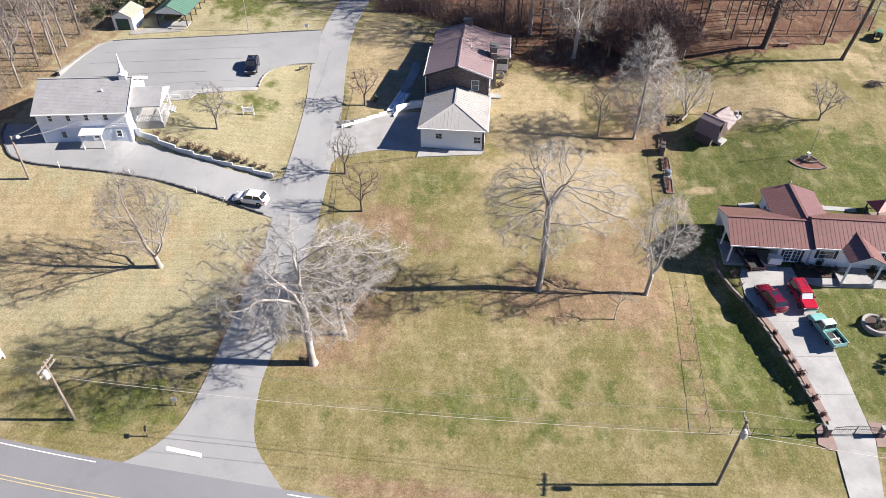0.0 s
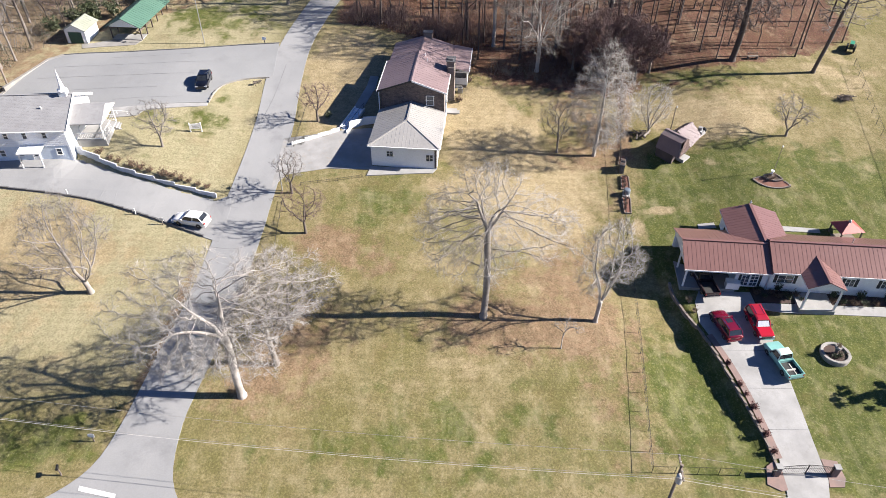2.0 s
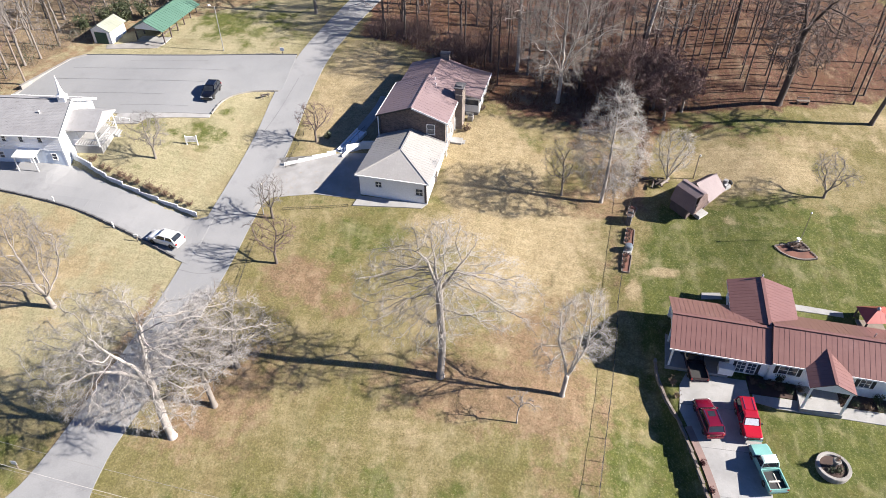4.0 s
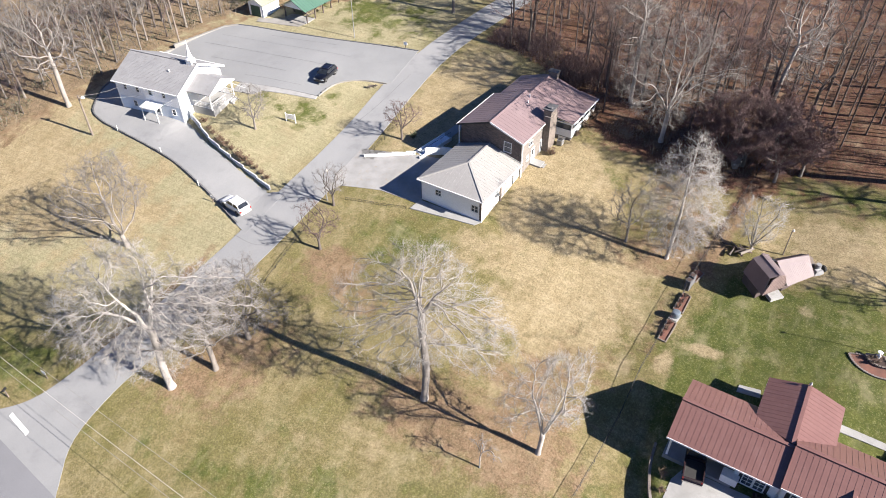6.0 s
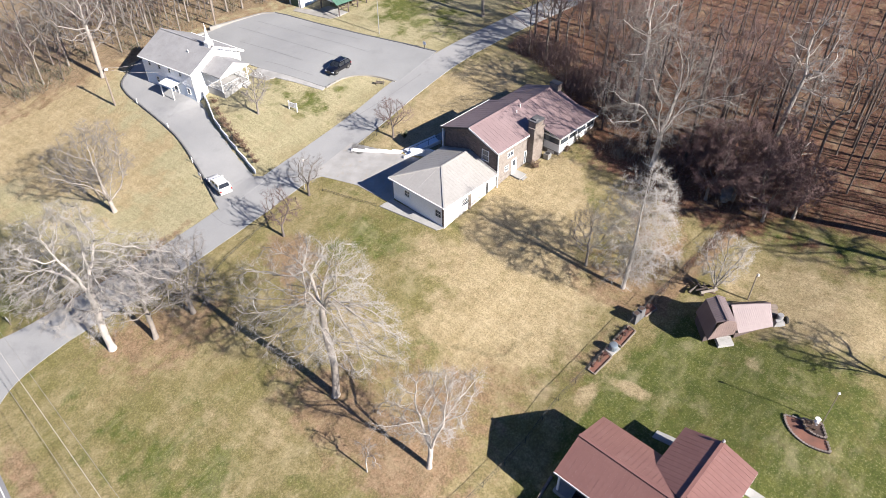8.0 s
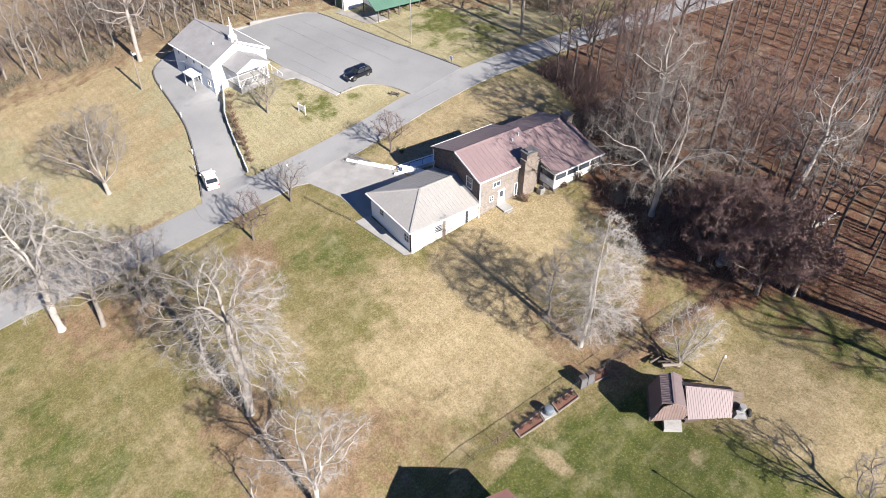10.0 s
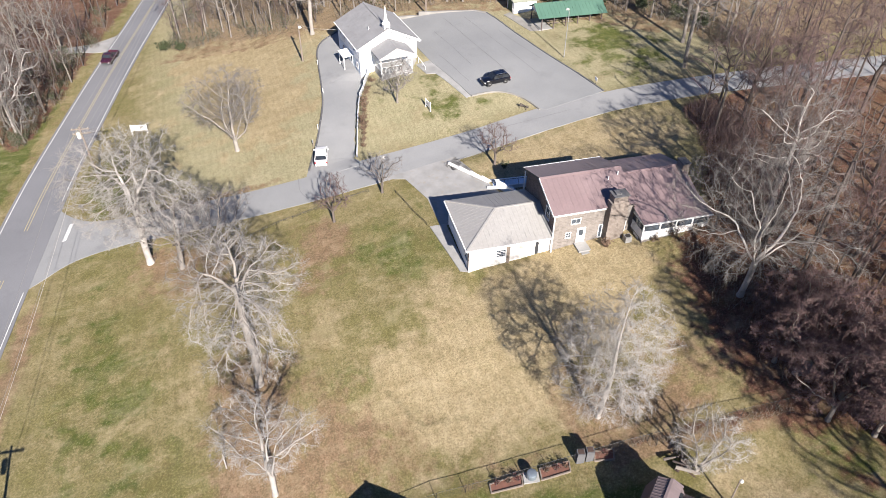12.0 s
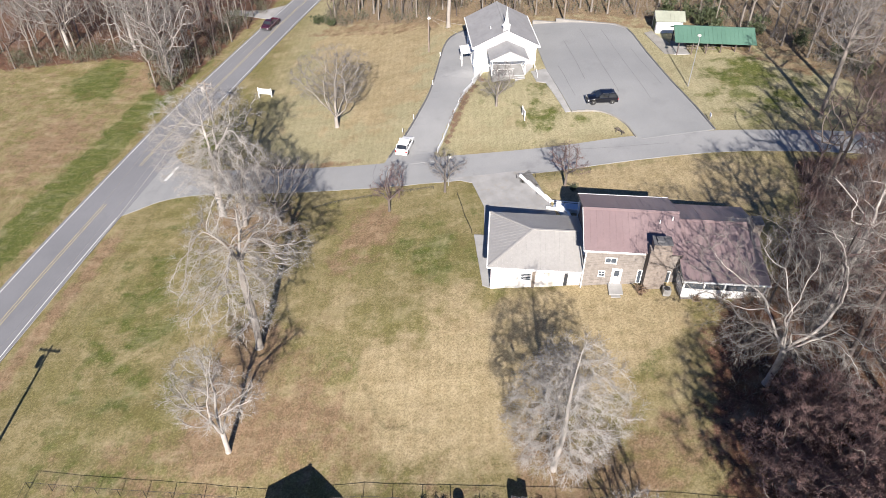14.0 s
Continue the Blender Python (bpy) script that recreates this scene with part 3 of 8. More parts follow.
def paving(name, poly, material, label, category, lift=0.05, thick=0.15):
    return tagged(new(name, drape_mesh(name, poly, material, lift, thick)), label, category, kind="structure")


# ---- highway ----
HIGHWAY = smooth_line([(150, 5.0), (60, 17.8), (25, 22.6), (0, 25.95), (-20, 29.15), (-36, 32.0), (-55.5, 36.4), (-66.5, 39.1), (-80, 42.8), (-115, 53.4), (-190, 79)], 8)
road = paving("road", ribbon(HIGHWAY, 3.25), M_HIGHWAY, "two-lane grey asphalt highway with painted lines", "road", 0.06)
for d in (2.86, -2.86):
    line = offset_line(HIGHWAY, d)
    if d < 0:
        runs = [[p for p in line if p[0] > -12.6], [p for p in line if p[0] < -29.0]]
    else:
        runs = [line]
    for run in runs:
        part("edge_line", drape_mesh("edge_line", ribbon(run, 0.05), M_LINE_W, 0.075, 0), None, road, "white edge line")
for d in (0.16, -0.16):
    whole = offset_line(HIGHWAY, d)
    for run in ([p for p in whole if p[0] > -17.6], [p for p in whole if p[0] < -23.7]):
        part("centre_line", drape_mesh("centre_line", ribbon(run, 0.045), M_LINE_Y, 0.075, 0), None, road, "yellow centre line")

paving("gravel_track", smooth_line([(-74.6, 38.4), (-75.2, 36.0), (-76.4, 33.0), (-77.6, 29.0), (-79.4, 29.0), (-79.2, 33.0), (-79.6, 36.4), (-81.4, 40.2)], 3), M_GRAVEL, "pale gravel track leaving the highway into the woods", "track", 0.05)

# ---- side road with its flared mouth ----
WEST_EDGE = smooth_line([(-29.5, 32.6), (-26.3, 34.2), (-23.6, 37.0), (-22.4, 41.1), (-21.5, 46.8), (-20.3, 54), (-19.5, 62.2), (-19.3, 68.6), (-18.8, 76.9), (-18.6, 85.4), (-19.0, 94.5), (-18.6, 103.5), (-17.1, 112.7), (-14, 128), (-9, 150), (-2, 180)], 4)
EAST_EDGE = smooth_line([(-11.5, 29.6), (-14.0, 32.5), (-16.3, 36.0), (-16.9, 41.2), (-16.1, 46.9), (-15.0, 54.1), (-14.2, 63.2), (-13.9, 69.9), (-13.6, 77), (-13.6, 84.6), (-14.0, 93.8), (-13.9, 103), (-12.4, 112.6), (-9.2, 127), (-4.2, 149), (3, 179)], 4)
side_road = paving("side_road", WEST_EDGE + EAST_EDGE[::-1], M_ASPHALT, "worn grey asphalt side road joining the highway", "road", 0.035)
part("stop_line", drape_mesh("stop_line", [(-23.9, 35.3), (-20.6, 34.6), (-20.5, 34.15), (-23.8, 34.85)], M_LINE_W, 0.055, 0), None, side_road, "white stop line")
for pts in ([(-20.6, 45.2), (-19.2, 45.0), (-17.8, 45.6), (-16.6, 45.2)], [(-20.2, 54.1), (-18.2, 54.4), (-16.2, 54.0)], [(-19.6, 62.5), (-17, 62.2), (-15.0, 62.8)], [(-18.0, 84), (-17.2, 90), (-16.8, 98)]):
    part("road_seam", drape_mesh("road_seam", ribbon(smooth_line(pts, 3), 0.035), M_CRACK, 0.045, 0), None, side_road, "thin dark tarred crack")

# ---- parking lot, church drive and garage drive ----
LOT_RIM = [(-53.7, 85.2), (-53.1, 88.8), (-51.0, 97.6), (-49.4, 99.3), (-47.0, 99.8), (-40.4, 100.5), (-32.2, 101.7), (-24.8, 103.1), (-18.8, 103.9)]
LOT = LOT_RIM + [(-18.2, 95.2)]
LOT += smooth_line([(-18.9, 94.6), (-20.6, 94.2), (-22.6, 93.4), (-24.2, 92.1), (-25.2, 90.2), (-25.5, 87.6)], 3) + [(-37.0, 85.6), (-46.8, 84.9)]
lot = paving("parking_lot", LOT, M_LOT, "grey asphalt parking lot with faint tar seams", "parking lot", 0.055)
for a, b in (((-50, 92), (-29, 94.2)), ((-49, 95.2), (-27, 98)), ((-46, 89.2), (-33, 90.4)), ((-42, 98.4), (-31, 100.2)), ((-38, 87.3), (-29, 88.5))):
    seam = [(a[0] + (b[0] - a[0]) * t, a[1] + (b[1] - a[1]) * t + 0.05 * math.sin(7 * t + a[0])) for t in np.linspace(0, 1, 12)]
    part("tar_seam", drape_mesh("tar_seam", ribbon(seam, 0.04), M_CRACK, 0.065, 0), None, lot, "dark tar seam")
DRIVE_RIM = smooth_line([(-18.6, 63.2), (-20.6, 63.9), (-25.4, 65.8), (-29.3, 67.1), (-34.0, 68.5), (-38.2, 69.3), (-46.4, 70.4), (-49.8, 70.9), (-52.6, 71.9), (-54.2, 73.8), (-55.6, 76.0), (-56.0, 78.2)], 4)
DRIVE = list(DRIVE_RIM)
DRIVE += [(-50, 78.2), (-49.5, 75.2), (-39.6, 75.8), (-37.8, 75.6)] + [(-32.6, 73.2), (-25.1, 71.1), (-20.4, 69.9), (-18.4, 70.6)]
paving("church_drive", DRIVE, M_ASPHALT, "curving grey asphalt drive beside a low block wall", "driveway", 0.045)
paving("garage_drive", [(-14.4, 71.8), (-13.0, 74.4), (-8.1, 75.6), (-2.6, 75.4), (-2.4, 83.6), (-6.2, 83.2), (-13.2, 79.3), (-14.4, 81.2)], M_GRAVEL, "pale gravel and asphalt drive up to a garage", "driveway", 0.05)
paving("church_walk", [(-37.4, 85.5), (-25.5, 87.5), (-25.45, 86.85), (-33.2, 85.1), (-33.9, 83.9), (-37.2, 83.4)], M_CONCRETE, "pale concrete walk along the parking lot", "walkway", 0.07)
paving("garage_apron", [(-3.2, 74.3), (4.8, 74.9), (5.3, 75.6), (-2.8, 76.0)], M_CONCRETE, "narrow pale concrete apron below the garage wall", "walkway", 0.09)

# ---- driveway of the ranch house ----
RANCH_DRIVE = [(34.0, 22.5), (37.6, 22.0), (37.1, 31.0), (38.9, 36.5), (39.0, 42.4), (39.0, 46.9), (38.8, 51.0), (38.3, 56.8), (33.0, 57.0), (32.3, 55.6), (32.1, 53.0), (33.4, 49.4), (34.6, 44.2), (35.4, 38.5), (35.2, 36.5), (34.2, 31.0)]
paving("ranch_drive", RANCH_DRIVE, M_CONCRETE, "stained pale concrete driveway with score joints", "driveway", 0.05)
paving("gate_apron", [(33.6, 36.0), (34.6, 35.4), (35.15, 35.5), (35.25, 37.2), (34.9, 38.2), (34.1, 37.7)], M_PAVER, "pinkish paver apron beside the driveway gate", "paving", 0.065)
paving("gate_apron", [(38.75, 35.8), (40.0, 35.8), (40.4, 36.6), (40.3, 38.2), (39.0, 38.4), (38.95, 36.6)], M_PAVER, "pinkish paver apron beside the driveway gate", "paving", 0.065)
paving("front_walk", [(38.6, 54.7), (40.8, 54.2), (60, 53.4), (60, 54.7), (41.6, 55.3), (38.7, 55.4)], M_CONCRETE, "pale stone walk along the ranch house front", "walkway", 0.06)
paving("front_bed", [(38.4, 57.3), (38.5, 55.5), (41.6, 55.4), (60, 54.8), (60, 56.2), (41, 57.3)], M_MULCH, "dark mulched bed along the house front", "flower bed", 0.05)
for y in (41.2, 45.4, 49.6, 53.6):
    xa = float(np.interp(y, [36.5, 38.5, 44.2, 49.4, 53], [35.2, 35.4, 34.6, 33.4, 32.1]))
    single("joint", Shape().box(xa + 0.1, 38.9, y - 0.02, y + 0.02, gz(36.5, y) + 0.03, gz(36.5, y) + 0.058), M_CRACK, "dark score joint in concrete", "joint", kind="structure")


# ---- walls that hold the banks ----
def wall_run(name, line, heights, half, material, label, cap=None, blocks=0.0, down=0.9):
    """A free-standing wall along a line, in stepped lengths that each are a part."""
    w = thing(name, label, "retaining wall", pose(0, 0, 0), kind="structure")
    for i in range(len(line) - 1):
        (ax, ay), (bx, by) = line[i], line[i + 1]
        base = min(gz(ax, ay), gz(bx, by)) - down
        top = (gz(ax, ay) + gz(bx, by)) / 2 + heights[i]
        quad = ribbon([line[i], line[i + 1]], half)
        part("wall_length", Shape().prism(quad, base, top), material, w)
        if cap:
            part("coping", Shape().prism(ribbon([line[i], line[i + 1]], half + 0.015), top, top + 0.06), cap, w)
    return w


church_wall = [(-39.3, 76.75), (-37.9, 76.2), (-35.4, 75.0), (-33.0, 73.8), (-30.6, 73.0), (-28.2, 72.3), (-25.6, 71.6), (-23.0, 70.95), (-20.5, 70.25)]
wall_run("block_wall", church_wall, [0.95, 0.75, 0.55, 0.5, 0.45, 0.42, 0.4, 0.4], 0.06, M_BLOCKWALL, "low stepped whitewashed block wall along a drive", M_BLOCKWALL)
stair_wall = [(-13.2, 80.0), (-11.6, 80.8), (-10.0, 81.6), (-8.4, 82.4), (-7.4, 82.9)]
wall_run("garden_wall", stair_wall, [0.3, 0.36, 0.42, 0.48], 0.09, M_WHITE, "low white retaining wall at the garage drive", M_WHITE)
wall_run("garden_wall", [(-6.2, 83.4), (-4.4, 84.3), (-2.6, 84.6)], [0.9, 1.0], 0.10, M_WHITE, "white retaining wall between stairs and garage", M_WHITE)
ranch_wall = smooth_line([(35.0, 37.4), (34.75, 40.5), (34.1, 43.6), (33.2, 47.6), (32.1, 51.4), (31.1, 53.8), (30.45, 56.3), (30.3, 58.4)], 3)
wall_run("stone_wall", ranch_wall, [0.16] * (len(ranch_wall) - 1), 0.11, M_CHIMNEY, "curved low stone wall beside a concrete driveway", None, down=1.6)
bed_line = smooth_line([(35.4, 38.4), (35.05, 41.8), (34.45, 45.4), (33.7, 48.4), (32.7, 51.4)], 3)
paving("planting_strip", ribbon(bed_line, 0.3), M_PAVER, "pinkish gravel planting strip beside the driveway", "flower bed", 0.07)
kerb = thing("kerb", "thin grey concrete kerb round the drive edge", "kerb", pose(0, 0, 0), kind="structure")
kl = offset_line(DRIVE_RIM[4:], -0.12)
for a, b in zip(kl, kl[1:]):
    za, zb = gz(*a), gz(*b)
    q = ribbon([a, b], 0.09)
    part("kerb_stone", Shape().prism(q, min(za, zb) - 0.2, max(za, zb) + 0.17), M_SLATE, kerb)
for a, b in zip(LOT_RIM, LOT_RIM[1:]):
    west = a[0] < -49.5
    part("kerb_stone", Shape().prism(ribbon([a, b], 0.2 if west else 0.09), min(gz(*a), gz(*b)) - 0.2, max(gz(*a), gz(*b)) + 0.13), M_WALK if west else M_SLATE, kerb)
isle = offset_line(smooth_line([(-18.6, 94.6), (-20.6, 94.2), (-22.6, 93.4), (-24.2, 92.1), (-25.2, 90.2), (-25.5, 87.6)], 3), 0.1)
for a, b in zip(isle, isle[1:]):
    part("kerb_stone", Shape().prism(ribbon([a, b], 0.07), min(gz(*a), gz(*b)) - 0.2, max(gz(*a), gz(*b)) + 0.15), M_WALK, kerb)


# ---- building parts ----
def clip(poly, n, value, keep):
    """Cut a flat outline of (s, t) points at s or t = value."""
    out = []
    for i, p in enumerate(poly):
        q = poly[(i + 1) % len(poly)]
        a, b = (p[n] - value) * keep, (q[n] - value) * keep
        if a >= 0:
            out.append(p)
        if a * b < 0:
            f = a / (a - b)
            out.append((p[0] + (q[0] - p[0]) * f, p[1] + (q[1] - p[1]) * f))
    return out


def roof_slope(parent, corners, width, material, rib=0.013, thick=0.04, lap=0.0015):
    """Metal sheets side by side up one slope, each a piece with its raised seam. corners: eave first, then round."""
    c = [Vector(p) for p in corners]
    e = (c[1] - c[0]).normalized()
    nrm = (c[1] - c[0]).cross(c[2] - c[0]).normalized()
    if nrm.z < 0:
        nrm.negate()
    up = nrm.cross(e)
    if up.z < 0:
        up.negate()
    flat = [((p - c[0]).dot(e), (p - c[0]).dot(up)) for p in c]
    lo, hi = min(p[0] for p in flat), max(p[0] for p in flat)
    count = max(1, round((hi - lo) / width))
    w = (hi - lo) / count
    for k in range(count):
        a, b = lo + k * w + lap, lo + (k + 1) * w - lap
        strip = clip(clip(flat, 0, a, 1), 0, b, -1)
        if len(strip) < 3:
            continue
        s = Shape()
        pts = [c[0] + e * p[0] + up * p[1] for p in strip]
        n = len(pts)
        s.add([p + nrm * 0.012 for p in pts] + [p - nrm * thick for p in pts], [tuple(range(n)), tuple(range(n, 2 * n))[::-1]] + [(i, n + i, n + (i + 1) % n, (i + 1) % n) for i in range(n)])
        for pos, r in ((a + 0.02, rib),):
            cut = clip(clip(strip, 0, pos - 0.018, 1), 0, pos + 0.018, -1)
            if len(cut) >= 3:
                ts = [p[1] for p in cut]
                q = [(pos - 0.02, min(ts)), (pos + 0.02, min(ts)), (pos + 0.02, max(ts)), (pos - 0.02, max(ts))]
                base = [c[0] + e * p[0] + up * p[1] for p in q]
                s.add([p + nrm * 0.012 for p in base] + [p + nrm * (0.012 + r) for p in base], [(0, 1, 2, 3), (4, 7, 6, 5), (0, 4, 5, 1), (1, 5, 6, 2), (2, 6, 7, 3), (3, 7, 4, 0)])
        part("roof_sheet", s, material, parent)


def bar(a, b, w, h):
    """A beam of rectangular section between two points."""
    a, b = Vector(a), Vector(b)
    d = (b - a).normalized()
    s = d.cross(Vector((0, 0, 1)))
    s = s.normalized() * w / 2 if s.length > 1e-4 else Vector((w / 2, 0, 0))
    t = s.cross(d).normalized() * h / 2
    return Shape().loft([[p + s + t, p + s - t, p - s - t, p - s + t] for p in (a, b)])


def window(parent, x, y, z, w, h, heading, label="white framed window", bars=(1, 1), shutters=None, name="window"):
    """A framed window; heading: degrees of the outward normal in the parent's plan. x, y, z: middle of the sill line on the wall face."""
    m = pose(x, y, z, 0, 0, heading - 90)
    fr = Shape()
    t = 0.07
    fr.box(-w / 2 - t, -w / 2, -0.03, 0.05, -t, h + t).box(w / 2, w / 2 + t, -0.03, 0.05, -t, h + t)
    fr.box(-w / 2, w / 2, -0.03, 0.05, h, h + t)
    bars_made = []
    for i in range(1, bars[0] + 1):
        xx = -w / 2 + w * i / (bars[0] + 1)
        bars_made.append(Shape().box(xx - 0.02, xx + 0.02, 0.0, 0.035, 0, h))
    for i in range(1, bars[1] + 1):
        zz = h * i / (bars[1] + 1)
        bars_made.append(Shape().box(-w / 2, w / 2, 0.0, 0.033, zz - 0.02, zz + 0.02))
    f = part(name, fr, M_WHITE, parent, label)
    f.matrix_basis = m
    part("sill", Shape().box(-w / 2 - 0.09, w / 2 + 0.09, -0.03, 0.10, -t, 0), M_WHITE, f)
    for bar_shape in bars_made:
        part("glazing_bar", bar_shape, M_WHITE, f)
    part("pane", Shape().box(-w / 2, w / 2, -0.02, 0.012, 0, h), M_PANE, f, "dark window pane")
    if shutters:
        for s in (-1, 1):
            sh = Shape()
            a, b = sorted((s * (w / 2 + t), s * (w / 2 + t + shutters)))
            sh.box(a, b, 0.0, 0.045, -0.05, h + 0.05)
            for k in range(8):
                sh.box(a + 0.04, b - 0.04, 0.045, 0.06, h * k / 8 + 0.02, h * k / 8 + h / 8 - 0.03)
            part("shutter", sh, M_DARK, f, "dark louvred shutter")
    return f


def door(parent, x, y, z, w, h, heading, material, label, lights=True):
    m = pose(x, y, z, 0, 0, heading - 90)
    fr = Shape().box(-w / 2 - 0.08, -w / 2, -0.03, 0.06, 0, h + 0.08).box(w / 2, w / 2 + 0.08, -0.03, 0.06, 0, h + 0.08).box(-w / 2, w / 2, -0.03, 0.06, h, h + 0.08)
    f = part("door", fr, M_WHITE, parent, label)
    f.matrix_basis = m
    leaf = Shape().box(-w / 2, w / 2, -0.02, 0.03, 0.01, h)
    for zz in (0.15, h * 0.3):
        leaf.box(-w * 0.36, w * 0.36, 0.03, 0.042, zz, zz + h * 0.12)
    part("leaf", leaf, material, f)
    if lights:
        part("pane", Shape().box(-w * 0.3, w * 0.3, 0.03, 0.045, h * 0.5, h * 0.92), M_PANE, f, "glazed upper panel")
    part("handle", Shape().tube((w * 0.38, 0.05, h * 0.48), (w * 0.38, 0.09, h * 0.48), 0.03), M_CHROME, f, "metal door knob")
    return f


def gable_end(x0, x1, y, z0, zt0, zt1, xr, zr, t):
    """An end wall with its gable as one thick pentagon in the x-z plane."""
    poly = [(x0, z0), (x1, z0), (x1, zt1), (xr, zr), (x0, zt0)]
    s = Shape()
    n = len(poly)
    s.add([(x, y - t / 2, z) for x, z in poly] + [(x, y + t / 2, z) for x, z in poly], [tuple(range(n)), tuple(range(n, 2 * n))[::-1]] + [(i, n + i, n + (i + 1) % n, (i + 1) % n) for i in range(n)])
    return s


def gutter(parent, a, b, material=None):
    return part("gutter", bar(a, b, 0.13, 0.12), material or M_WHITE, parent, "white roof gutter")


def turned(shape):
    """Swap x and y, for ends that face along x."""
    shape.v = [(y, x, z) for x, y, z in shape.v]
    return shape


# ---- two-storey brick house with garage ----
def brick_house():
    H = thing("brick_house", "two-storey brick and stone house with faded maroon metal roof", "house", pose(2.02, 84.37, 0, 0, 0, -4.6))
    zb, ze, zr = 5.9, 11.2, 12.78
    k = (zr - ze) / 4.45
    wall_top = ze + k * 0.4
    part("wall", gable_end(-4.08, 4.08, 0.42, zb, wall_top - 0.08, wall_top - 0.08, 0, zr - 0.1, 0.24), M_BRICK, H, "dark mottled brick gable wall")
    part("wall", Shape().box(3.9, 4.12, 0.3, 8.7, zb, wall_top - 0.1), M_STONE, H, "tan fieldstone side wall")
    part("wall", Shape().box(-4.12, -3.9, 0.3, 16.0, zb, 10.6), M_BRICK, H, "dark brick side wall")
    part("wall", gable_end(-4.08, 4.08, 8.6, zb, wall_top - 0.1, wall_top - 0.1, 0, zr - 0.1, 0.2), M_BRICK, H, "dark brick wall between roofs")
    part("wall", gable_end(-4.08, 4.08, 15.8, zb, 10.55, 10.55, 0, 11.85, 0.2), M_BRICK, H, "dark brick gable wall")
    part("wall", Shape().box(3.9, 4.12, 8.7, 15.9, zb, 10.55), M_STONE, H, "tan stone wall behind the porch")
    # roofs
    roof = part("roof", Shape().slab([(-4.4, 0.02, ze - 0.06), (0, 0.02, zr - 0.06), (0, 8.85, zr - 0.06), (-4.4, 8.85, ze - 0.06)], 0.12).slab([(4.4, 0.02, ze - 0.06), (4.4, 8.85, ze - 0.06), (0, 8.85, zr - 0.06), (0, 0.02, zr - 0.06)], 0.12), M_TRIM, H, "main gable roof of faded maroon metal")
    roof_slope(roof, [(4.45, -0.05, ze), (4.45, 8.9, ze), (0, 8.9, zr), (0, -0.05, zr)], 0.6, M_MAUVE, 0.012)
    roof_slope(roof, [(-4.45, 8.9, ze), (-4.45, -0.05, ze), (0, -0.05, zr), (0, 8.9, zr)], 0.6, M_MAUVE, 0.012)
    part("ridge_cap", Shape().slab([(-0.2, -0.06, zr), (0, -0.06, zr + 0.09), (0, 8.92, zr + 0.09), (-0.2, 8.92, zr)], 0.03).slab([(0.2, -0.06, zr), (0.2, 8.92, zr), (0, 8.92, zr + 0.09), (0, -0.06, zr + 0.09)], 0.03), M_MAUVE, roof)
    z2e, z2r = 10.6, 11.95
    low = part("roof", Shape().slab([(-4.3, 8.8, z2e - 0.06), (0, 8.8, z2r - 0.06), (0, 16.15, z2r - 0.06), (-4.3, 16.15, z2e - 0.06)], 0.12).slab([(4.3, 8.8, z2e - 0.06), (4.3, 16.15, z2e - 0.06), (0, 16.15, z2r - 0.06), (0, 8.8, z2r - 0.06)], 0.12), M_TRIM, H, "lower gable roof of faded maroon metal")
    roof_slope(low, [(4.35, 8.85, z2e), (4.35, 16.2, z2e), (0, 16.2, z2r), (0, 8.85, z2r)], 0.6, M_MAUVE, 0.012)
    roof_slope(low, [(-4.35, 16.2, z2e), (-4.35, 8.85, z2e), (0, 8.85, z2r), (0, 16.2, z2r)], 0.6, M_MAUVE, 0.012)
    part("ridge_cap", Shape().slab([(-0.2, 8.9, z2r), (0, 8.9, z2r + 0.08), (0, 16.2, z2r + 0.08), (-0.2, 16.2, z2r)], 0.03).slab([(0.2, 8.9, z2r), (0.2, 16.2, z2r), (0, 16.2, z2r + 0.08), (0, 8.9, z2r + 0.08)], 0.03), M_MAUVE, low)
    porch_roof = part("porch_roof", Shape().slab([(4.3, 8.7, 10.62), (6.75, 8.7, 10.2), (6.75, 16.25, 10.2), (4.3, 16.25, 10.62)], 0.12), M_WHITE, H, "shed roof over the porch")
    roof_slope(porch_roof, [(6.8, 8.65, 10.24), (6.8, 16.3, 10.24), (4.33, 16.3, 10.66), (4.33, 8.65, 10.66)], 0.6, M_MAUVE, 0.012)
    gutter(H, (4.5, -0.05, ze - 0.05), (4.5, 5.5, ze - 0.05))
    gutter(H, (-4.5, -0.05, ze - 0.05), (-4.5, 8.9, ze - 0.05))
    gutter(H, (6.86, 8.65, 10.18), (6.86, 16.3, 10.18))
    for s in (-1, 1):
        part("fascia", bar((s * 4.45, -0.1, ze - 0.03), (0, -0.1, zr - 0.03), 0.05, 0.2), M_WHITE if s > 0 else M_TRIM, H, "rake board along the gable")
        part("downspout", Shape().box(s * 4.3 - 0.05, s * 4.3 + 0.05, 0.12, 0.24, 6.4, ze - 0.05), M_WHITE, H, "white downspout at the corner")
    # chimneys
    ch = part("chimney", Shape().box(4.1, 5.0, 5.75, 7.65, 5.9, 12.0).box(3.95, 4.95, 5.95, 7.45, 11.9, 12.75), M_CHIMNEY, H, "broad stone chimney on the side wall")
    part("cap", Shape().box(3.85, 5.1, 5.85, 7.55, 12.75, 12.87).box(4.1, 4.8, 6.15, 6.75, 12.87, 13.05), M_SLATE, ch, "grey stone chimney cap")
    cn = part("chimney", Shape().box(-0.2, 1.0, 15.7, 16.5, 8.0, 12.5), M_CHIMNEY, H, "small stone chimney at the far gable")
